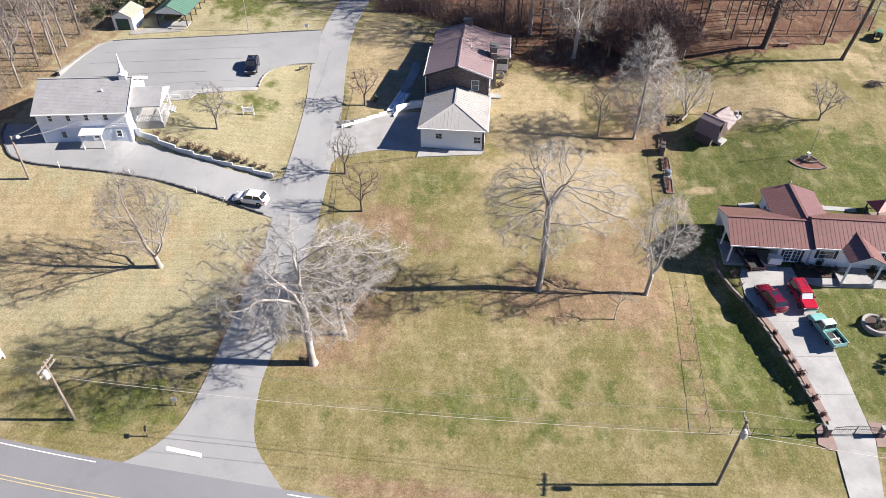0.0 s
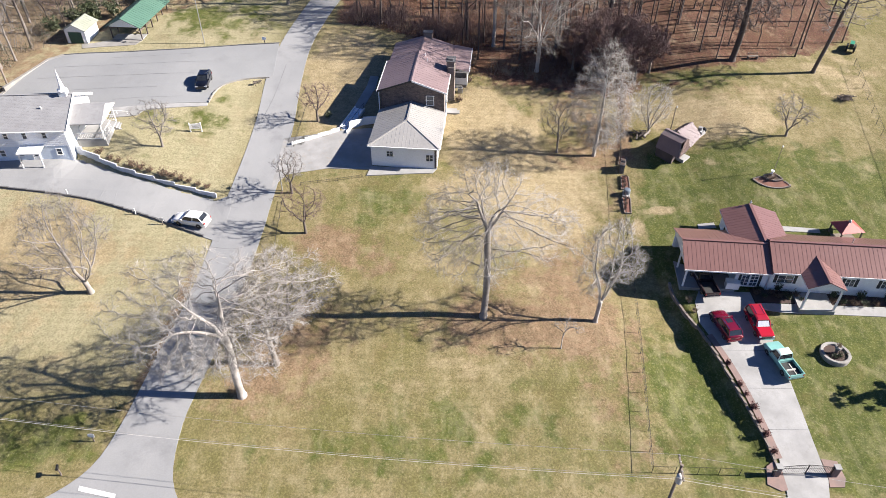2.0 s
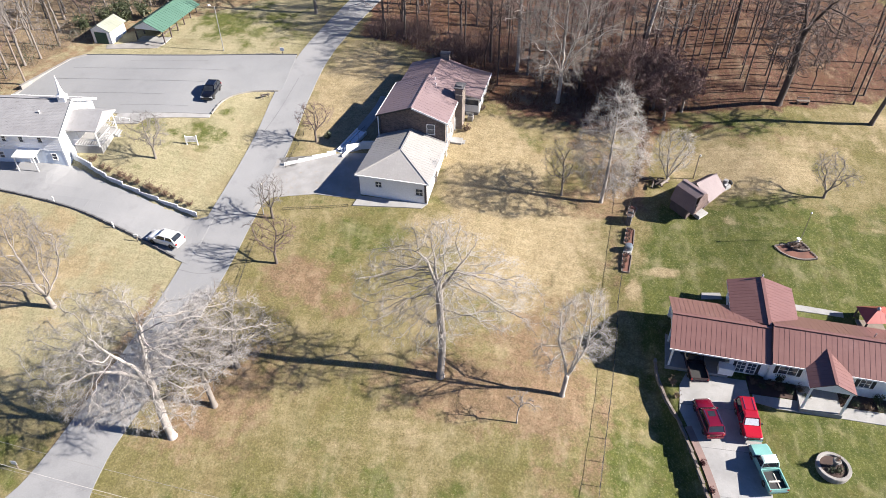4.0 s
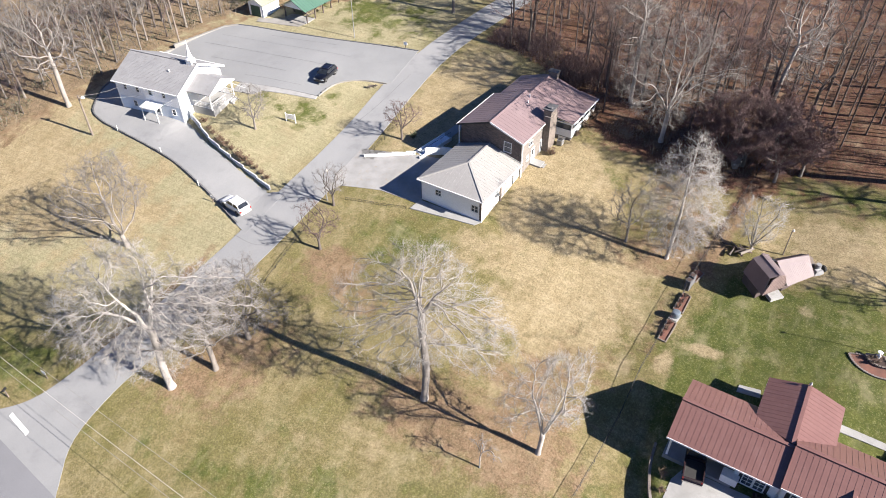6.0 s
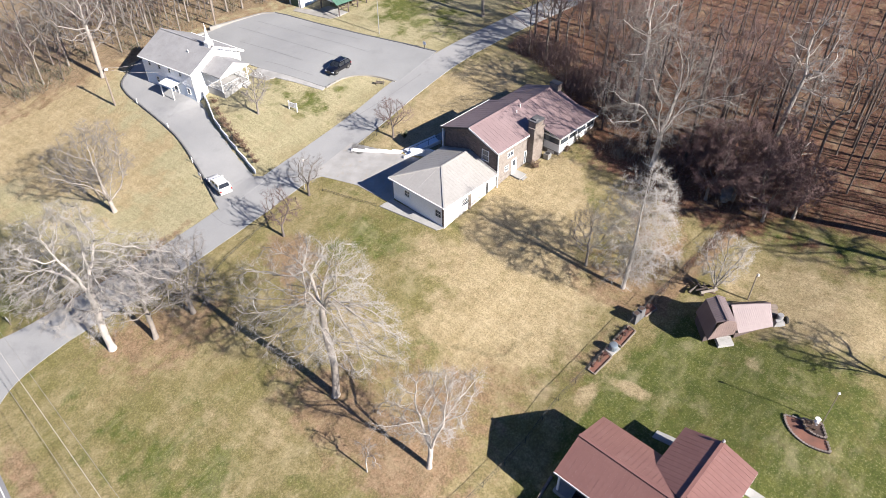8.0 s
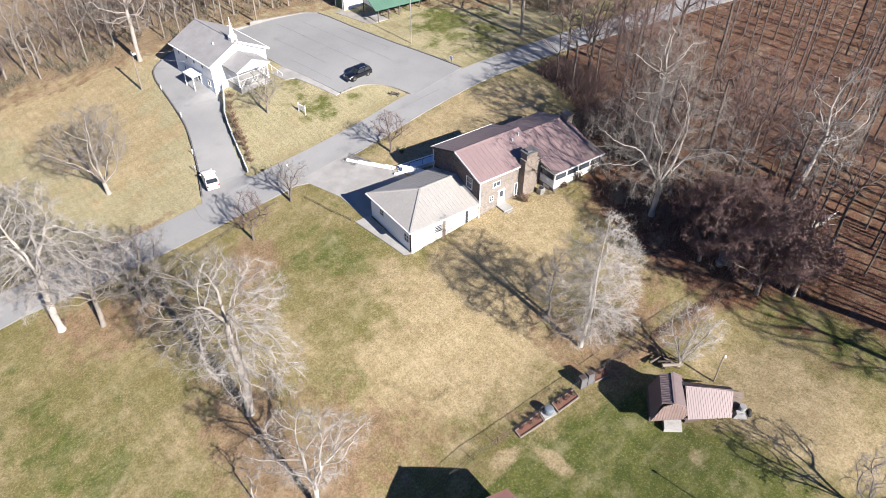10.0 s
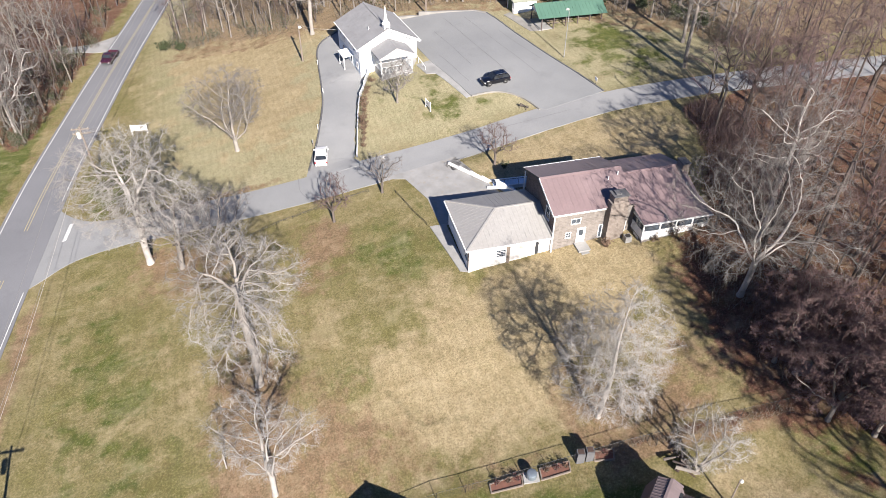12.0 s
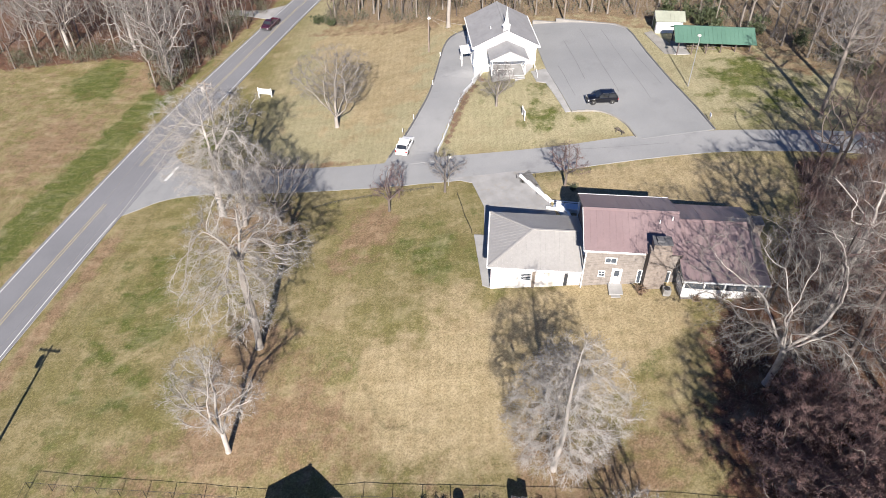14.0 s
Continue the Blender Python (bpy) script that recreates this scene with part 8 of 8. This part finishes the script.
yard_lamp(-30.0, 103.6, 6.7, "tall grey lamp pole beside the parking lot", M_GALV, (-0.9, 0.2), 0.25)
yard_lamp(-13.0, 71.6, 4.2, "slender lamp post at the drive corner", M_GALV, (0.35, 0.2), 0.16)
yard_lamp(35.9, 84.0, 3.2, "thin yard lamp post behind the barn", M_POLE, (0.1, 0.0), 0.14)


# ---- fences and gate ----
def wire_fence(line, label, height=1.15, gap=2.6, rails=(1.0,), material=None, group=""):
    F = thing("fence", label, "fence", pose(0, 0, 0))
    m = material or M_BLACK
    pts = []
    for a, b in zip(line, line[1:]):
        n = max(1, round((Vector(b) - Vector(a)).length / gap))
        pts += [(a[0] + (b[0] - a[0]) * i / n, a[1] + (b[1] - a[1]) * i / n) for i in range(n)]
    pts.append(line[-1])
    for x, y in pts:
        z = gz(x, y)
        part("post", Shape().tube((x, y, z - 0.2), (x, y, z + height), 0.028, 0.024, 6), m, F)
    for a, b in zip(pts, pts[1:]):
        for k in rails:
            part("rail", Shape().tube((*a, gz(*a) + height * k - 0.02), (*b, gz(*b) + height * k - 0.02), 0.017, 0.017, 5), m, F)
        mesh_ = Shape()
        for k in range(1, 7):
            h = height * k / 7
            mesh_.tube((*a, gz(*a) + h), (*b, gz(*b) + h), 0.0035, 0.0035, 3)
        for k in range(1, 9):
            x, y = a[0] + (b[0] - a[0]) * k / 9, a[1] + (b[1] - a[1]) * k / 9
            mesh_.tube((x, y, gz(x, y) + 0.05), (x, y, gz(x, y) + height), 0.003, 0.003, 3)
        part("wire_mesh", mesh_, M_BLACK, F, "thin wire mesh")
    return F


wire_fence([(24.1, 37.0), (24.6, 41.0), (25.1, 45.0), (25.6, 49.5), (26.2, 54.6), (26.7, 60.0), (26.9, 64.9), (27.5, 69.5), (28.2, 76.0), (28.55, 79.5), (29.65, 86.5), (30.6, 92.0), (31.8, 100)], "dark wire fence with thin posts across the lawn", 0.97)
wire_fence([(24.1, 37.0), (28.0, 36.95), (31.5, 36.85), (34.2, 36.8)], "dark wire fence with thin posts along the front", 0.97, 1.9)
wire_fence([(-11.0, 72.6), (-9.0, 73.0), (-6.6, 73.4), (-3.7, 74.1)], "low dark rail fence beside the garage drive", 0.34, 2.2)
wire_fence([(-11.2, 55.4), (-12.0, 58.5), (-12.5, 64.4), (-12.7, 69.8)], "low dark rail fence on the bank beside the road", 0.34, 2.2)
wire_fence([(-12.9, 79.6), (-12.6, 84.0), (-12.4, 88)], "low dark rail fence on the bank", 0.6, 2.2)
wire_fence([(58, 62), (60.5, 74), (62.5, 86), (64.5, 97)], "dark wire fence at the yard's far side")

gate = thing("driveway_gate", "dark ornamental iron double driveway gate", "gate", pose(37.0, 36.9, gz(37.0, 36.9) + 0.07))
for s in (-1, 1):
    leaf = part("gate_leaf", Shape().tube((s * 0.03, 0, 0.12), (s * 2.2, 0, 0.12), 0.03, 0.03, 6).tube((s * 0.03, 0, 0.9), (s * 2.2, 0, 0.9), 0.025, 0.025, 6).tube((s * 0.03, 0, 1.45), (s * 1.1, 0, 1.32), 0.03, 0.03, 6).tube((s * 1.1, 0, 1.32), (s * 2.2, 0, 1.1), 0.03, 0.03, 6).tube((s * 0.03, 0, 0.1), (s * 0.03, 0, 1.45), 0.03, 0.03, 6).tube((s * 2.2, 0, 0.1), (s * 2.2, 0, 1.1), 0.03, 0.03, 6), M_BLACK, gate, "arched iron gate leaf")
    for i in range(1, 14):
        x = s * (0.03 + 2.17 * i / 14)
        part("bar", Shape().tube((x, 0, 0.12), (x, 0, 1.45 - 0.24 * i / 14), 0.012, 0.012, 5), M_BLACK, leaf)
    pier = part("pier", Shape().box(s * 2.45 - 0.22, s * 2.45 + 0.22, -0.22, 0.22, -0.2, 1.15), M_PAVER, gate, "pinkish stone gate pier")
    part("cap", Shape().box(s * 2.45 - 0.27, s * 2.45 + 0.27, -0.27, 0.27, 1.15, 1.24), M_CONCRETE, pier)


# ---- signs and posts ----
def board_sign(x, y, rz, w, h, foot, label, rows=3):
    S = thing("sign", label, "sign", at(x, y, rz))
    for s in (-1, 1):
        part("post", Shape().box(s * (w / 2 + 0.06) - 0.06, s * (w / 2 + 0.06) + 0.06, -0.06, 0.06, -0.2, foot + h + 0.15), M_WHITE, S)
    b = part("board", Shape().box(-w / 2, w / 2, -0.05, 0.05, foot, foot + h), M_WHITE, S)
    for i in range(rows):
        ww = w * (0.72 - 0.13 * (i % 2)) / 2
        z = foot + h * (0.78 - 0.26 * i)
        for s in (-1, 1):
            part("line_of_writing", Shape().box(-ww, ww, *sorted((s * 0.05, s * 0.054)), z - h * 0.045, z + h * 0.045), M_GALV, b, "grey bar of unreadable writing")
    return S


board_sign(-25.5, 81.4, 8, 1.25, 0.7, 0.45, "white framed church notice board on the lawn")
board_sign(-42.3, 43.4, 80, 2.0, 0.85, 0.55, "large white roadside sign board", 3)


def small_post(x, y, h, label, plate=None, name="marker_post"):
    P = thing(name, label, "post", at(x, y))
    part("post", Shape().box(-0.045, 0.045, -0.045, 0.045, -0.2, h), M_WHITE if not plate else M_POLE, P)
    if plate:
        part("plate", Shape().box(-plate / 2, plate / 2, -0.08, -0.045, h - plate * 0.8, h), M_WHITE, P, "white sign plate")
    else:
        part("cap", Shape().box(-0.06, 0.06, -0.06, 0.06, h, h + 0.05), M_WHITE, P)
    return P


for x, y in ((-46.2, 70.4), (-37.4, 69.4), (-28.9, 66.9)):
    small_post(x, y, 0.75, "short white marker post at the drive edge")
small_post(-25.5, 65.6, 1.0, "white sign on a short post at the drive edge", 0.5, "sign_post")
small_post(-21.0, 103.9, 1.0, "small white sign on a post by the parking lot", 0.6, "sign_post")
small_post(-24.2, 39.5, 1.1, "small road sign on a post near the junction", 0.55, "sign_post")
bench = thing("log_rack", "dark low timber rack at the tip of the lawn island", "rack", at(-19.9, 92.8, 40))
part("log", Shape().tube((-0.7, 0, 0.35), (0.7, 0, 0.35), 0.09, 0.07, 8), M_BARK_DARK, bench)
part("log", Shape().tube((-0.6, 0.2, 0.45), (0.5, -0.2, 0.5), 0.06, 0.05, 8), M_BARK_DARK, bench)
for s in (-1, 1):
    part("leg", bar((s * 0.45, -0.25, 0), (s * 0.45, 0.1, 0.55), 0.06, 0.06), M_BARK_DARK, bench)
    part("leg", bar((s * 0.45, 0.25, 0), (s * 0.45, -0.1, 0.55), 0.06, 0.06), M_BARK_DARK, bench)
box_ = thing("mailbox", "dark mailbox on a short post at the roadside", "mailbox", at(-25.8, 36.3, 20))
part("post", Shape().box(-0.05, 0.05, -0.05, 0.05, -0.2, 1.0), M_POLE, box_)
part("box", Shape().loft([[(-0.1, y, 1.0), (0.1, y, 1.0), (0.1, y, 1.14), (0.06, y, 1.2), (-0.06, y, 1.2), (-0.1, y, 1.14)] for y in (-0.25, 0.25)]), M_BLACK, box_)

# ---- yard ornaments ----
FAN_AT = (45.75, 73.7)
bed = thing("flower_bed", "curved brick-edged flower bed in two terraces", "flower bed", pose(*FAN_AT, gz(*FAN_AT), 11, -3.5, 0))


def fan_points(r, n=10):
    return [(r * math.cos(a), 0.84 * r * math.sin(a)) for a in np.linspace(radians(196), radians(299), n)]


for r0, r1, top in ((1.55, 2.75, 0.06), (0.0, 1.45, 0.2)):
    outer = fan_points(r1)
    inner = fan_points(r0)[::-1] if r0 else [(0.0, 0.0)]
    tier = part("mulch", Shape().prism(outer + inner, -0.2, top), M_REDMULCH if r0 else M_MULCH, bed, "brown mulch with dry stems")
    edge = fan_points(r1, int(r1 * 8)) + [(0.0, 0.0)]
    for (ax, ay), (bx, by) in zip(edge, edge[1:] + edge[:1]):
        k = max(1, round(math.hypot(bx - ax, by - ay) / 0.24))
        for i in range(k):
            x, y = ax + (bx - ax) * (i + 0.5) / k, ay + (by - ay) * (i + 0.5) / k
            if math.hypot(x, y) < r0:
                continue
            part("edging_brick", Shape().box(x - 0.10, x + 0.10, y - 0.08, y + 0.08, -0.2, top + 0.07 + 0.02 * ((i * 7) % 3)), M_CHIMNEY, tier)
for i in range(7):
    shrub(410 + i, 0.22, 0.3, M_BRUSH, M_LEAF_BROWN, 70, 0.04, "low dry plant in the flower bed", at(FAN_AT[0] - 0.3 - 0.28 * (i % 4), FAN_AT[1] - 0.35 - 0.14 * i, 0, 0.2))
orn = thing("garden_ornament", "small white garden ornament in the flower bed", "ornament", at(45.35, 73.45, 0, 0.22))
part("base", Shape().lathe([(0.2, -0.25), (0.2, 0.1), (0.12, 0.18), (0.09, 0.4)], 12), M_WHITE, orn)
part("bowl", Shape().lathe([(0.08, 0.4), (0.24, 0.52), (0.21, 0.55), (0.04, 0.48)], 12), M_WHITE, orn)
fp = thing("flagpole", "thin pole with a small finial in the flower bed", "pole", at(45.75, 73.95))
part("pole", Shape().tube((0, 0, -0.2), (0.0, 0.0, 3.6), 0.035, 0.025, 8), M_POLE, fp)
part("finial", Shape().lathe([(0.04, 3.6), (0.12, 3.7), (0.04, 3.82)], 8), M_WHITE, fp)
bas = thing("garden_basin", "round stone garden basin with a central plant", "basin", at(44.3, 49.2))
part("rim", Shape().lathe([(1.38, -0.25), (1.42, 0.3), (1.38, 0.37), (1.12, 0.36), (1.08, 0.15)], 24), M_ROCK, bas, "mottled stone rim")
part("soil", Shape().lathe([(1.09, -0.2), (1.1, 0.2)], 20), M_MULCH, bas)
part("bowl", Shape().lathe([(0.26, 1.0), (0.34, 1.1), (0.3, 1.18), (0.14, 1.12)], 12), M_ROCK, bas, "pale stone bowl")
part("urn", Shape().lathe([(0.22, 0.2), (0.12, 0.4), (0.16, 0.7), (0.3, 0.95), (0.24, 1.0)], 12), M_SLATE, bas, "dark stone urn")
shrub(401, 0.34, 0.5, M_BRUSH, M_LEAF_BROWN, 200, 0.05, "dry plant growing in the garden urn", at(44.3, 49.2, 0, 1.1))
shrub(402, 0.85, 0.5, M_BRUSH, M_LEAF_GREEN, 620, 0.06, "low green plants filling the stone basin", at(44.4, 48.9, 0, 0.2))
gaz = thing("gazebo", "small square garden gazebo with bright red metal roof", "gazebo", at(50.8, 64.45, 8))
M_GAZEBO = paint("red_gazebo_roof", (0.33, 0.06, 0.05), 0.5)
gz_roof = part("roof", Shape().box(-1.25, 1.25, -1.0, 1.0, 1.38, 1.46), M_SHEDWALL, gaz, "red ribbed metal pyramid roof")
rim4 = [(-1.4, -1.15, 1.45), (1.4, -1.15, 1.45), (1.4, 1.15, 1.45), (-1.4, 1.15, 1.45)]
for a, b in zip(rim4, rim4[1:] + rim4[:1]):
    roof_slope(gz_roof, [a, b, (0, 0, 2.3)], 0.5, M_GAZEBO, 0.008)
for x, y, _ in rim4:
    part("post", Shape().box(x * 0.85 - 0.06, x * 0.85 + 0.06, y * 0.85 - 0.06, y * 0.85 + 0.06, -0.2, 1.4), M_SHEDWALL, gaz)
part("floor", Shape().box(-1.2, 1.2, -1.0, 1.0, -0.2, 0.12), M_POLE, gaz)
part("cap", Shape().lathe([(0.2, 2.24), (0.12, 2.4), (0.02, 2.5)], 8), M_GALV, gaz)
ac = thing("air_conditioner", "pale grey outdoor air conditioning unit", "air conditioner", at(8.35, 91.7, -4.6))
part("case", Shape().box(-0.34, 0.34, -0.34, 0.34, 0.0, 0.68), M_GALV, ac)
part("fan_grille", Shape().lathe([(0.28, 0.68), (0.28, 0.71), (0.08, 0.73)], 14), M_TRIM, ac, "dark fan grille")
rr = random.Random(4)
ledge = Shape()
for k, (dx, dy, rad, up) in enumerate(((0.0, -1.5, 0.45, 0.3), (0.1, -0.9, 0.6, 0.42), (-0.05, -0.2, 0.72, 0.5), (0.12, 0.5, 0.7, 0.55), (0.05, 1.2, 0.5, 0.4), (0.15, 1.7, 0.3, 0.25))):
    lump = Shape().lathe([(rad * 0.9, -0.3), (rad, 0.1), (rad * 0.85, up * 0.7), (rad * 0.5, up), (rad * 0.12, up * 1.06)], 9, (dx, dy))
    ledge.add([(x + rr.gauss(0, 0.05), y + rr.gauss(0, 0.06), z + rr.gauss(0, 0.04)) for x, y, z in lump.v], lump.f)
single("boulder", ledge, M_ROCK, "long pale limestone ledge on the woodland floor", "rock", at(28.35, 97.2, 4))
snag = thing("fallen_limb", "pale bark-stripped fallen limb in the leaf litter", "fallen limb", at(31.9, 105.6, 78))
part("trunk", Shape().loft([[(x, y + r * math.cos(a), z + r * math.sin(a)) for a in np.linspace(0, 5.5, 8)] for x, y, z, r in ((-0.6, 0, 0.2, 0.26), (0.8, 0.15, 0.25, 0.24), (2.0, -0.1, 0.4, 0.2), (3.2, 0.2, 0.5, 0.13), (4.2, 0.1, 0.9, 0.05))]), M_BARK_PALE, snag)
for x, dy, up in ((0.9, 1.1, 0.8), (1.6, -1.2, 0.7), (2.4, 0.9, 0.9), (2.9, -0.7, 1.1)):
    part("branch", Shape().tube((x, 0.05, 0.35), (x + 0.9, dy, up), 0.08, 0.02, 6), M_BARK_PALE, snag)


def planter(x, y, w, d, h, rz, material, label):
    q = thing("planter", label, "planter", at(x, y, rz))
    part("tub", Shape().box(-w / 2, w / 2, -d / 2, d / 2, -0.1, h), material, q)
    part("soil", Shape().box(-w / 2 + 0.08, w / 2 - 0.08, -d / 2 + 0.08, d / 2 - 0.08, h, h + 0.03), M_MULCH, q, "dark soil")
    return q


def mulch_bed(poly, label):
    q = thing("flower_bed", label, "flower bed", pose(0, 0, 0))
    z = min(gz(x, y) for x, y in poly)
    part("mulch", Shape().add([(x, y, gz(x, y) + 0.09) for x, y in poly] + [(x, y, z - 0.2) for x, y in poly], [(0, 1, 2, 3), (7, 6, 5, 4)] + [(i, 4 + i, 4 + (i + 1) % 4, (i + 1) % 4) for i in range(4)]), M_REDMULCH, q, "reddish brown mulch")
    for (ax, ay), (bx, by) in zip(poly, poly[1:] + poly[:1]):
        part("edging", bar((ax, ay, gz(ax, ay) + 0.06), (bx, by, gz(bx, by) + 0.06), 0.1, 0.2), M_POLE, q, "pale timber edging")
    return q


mulch_bed([(27.4, 69.1), (28.15, 68.95), (28.5, 71.4), (27.55, 71.7)], "reddish mulched bed along the wire fence")
mulch_bed([(27.7, 73.15), (28.7, 72.9), (28.9, 75.2), (28.05, 75.5)], "reddish mulched bed along the wire fence")
mulch_bed([(28.05, 77.6), (28.85, 77.3), (29.3, 78.7), (28.5, 79.1)], "reddish mulched bed along the wire fence")
tank = thing("water_tub", "low domed grey metal tub on a pale slab by the fence", "tub", at(28.15, 72.25, 75))
part("slab", Shape().box(-0.62, 0.62, -0.45, 0.45, -0.2, 0.12), M_CONCRETE, tank, "pale concrete slab")
part("tub", Shape().lathe([(0.36, 0.12), (0.42, 0.3), (0.42, 0.66), (0.36, 0.78), (0.2, 0.82), (0.03, 0.83)], 14), M_TUB, tank, "blue grey metal tub")
planter(28.25, 76.3, 0.62, 0.55, 1.15, 75, M_SLATE, "tall dark grey planter beside the fence")
planter(28.4, 77.0, 0.6, 0.55, 1.2, 75, M_SLATE, "tall dark grey planter beside the fence")
tractor = thing("tractor", "small green tractor parked by the field", "tractor", at(65.5, 101.0, 60))
part("body", Shape().box(-0.2, 1.3, -0.28, 0.28, 0.5, 1.05), paint("green_tractor_paint", (0.03, 0.22, 0.10), 0.4), tractor)
part("seat", Shape().box(-0.7, -0.3, -0.25, 0.25, 0.75, 0.9).box(-0.75, -0.65, -0.25, 0.25, 0.9, 1.25), M_TRIM, tractor, "black seat")
for x, r in ((-0.5, 0.55), (1.0, 0.34)):
    for s in (-1, 1):
        t = Shape().lathe([(r * 0.6, -0.12), (r, -0.12), (r, 0.12), (r * 0.6, 0.12)], 16)
        t.v = [(x + a, s * 0.5 + c, r + b) for a, b, c in t.v]
        part("wheel", t, M_RUBBER, tractor, "black tractor tyre")


# ---- from plan units to metres ----
for ob in list(scene.objects):
    if ob.parent is None and ob.type in {"MESH", "EMPTY"}:
        ob.matrix_basis = Matrix.Scale(K, 4) @ ob.matrix_basis
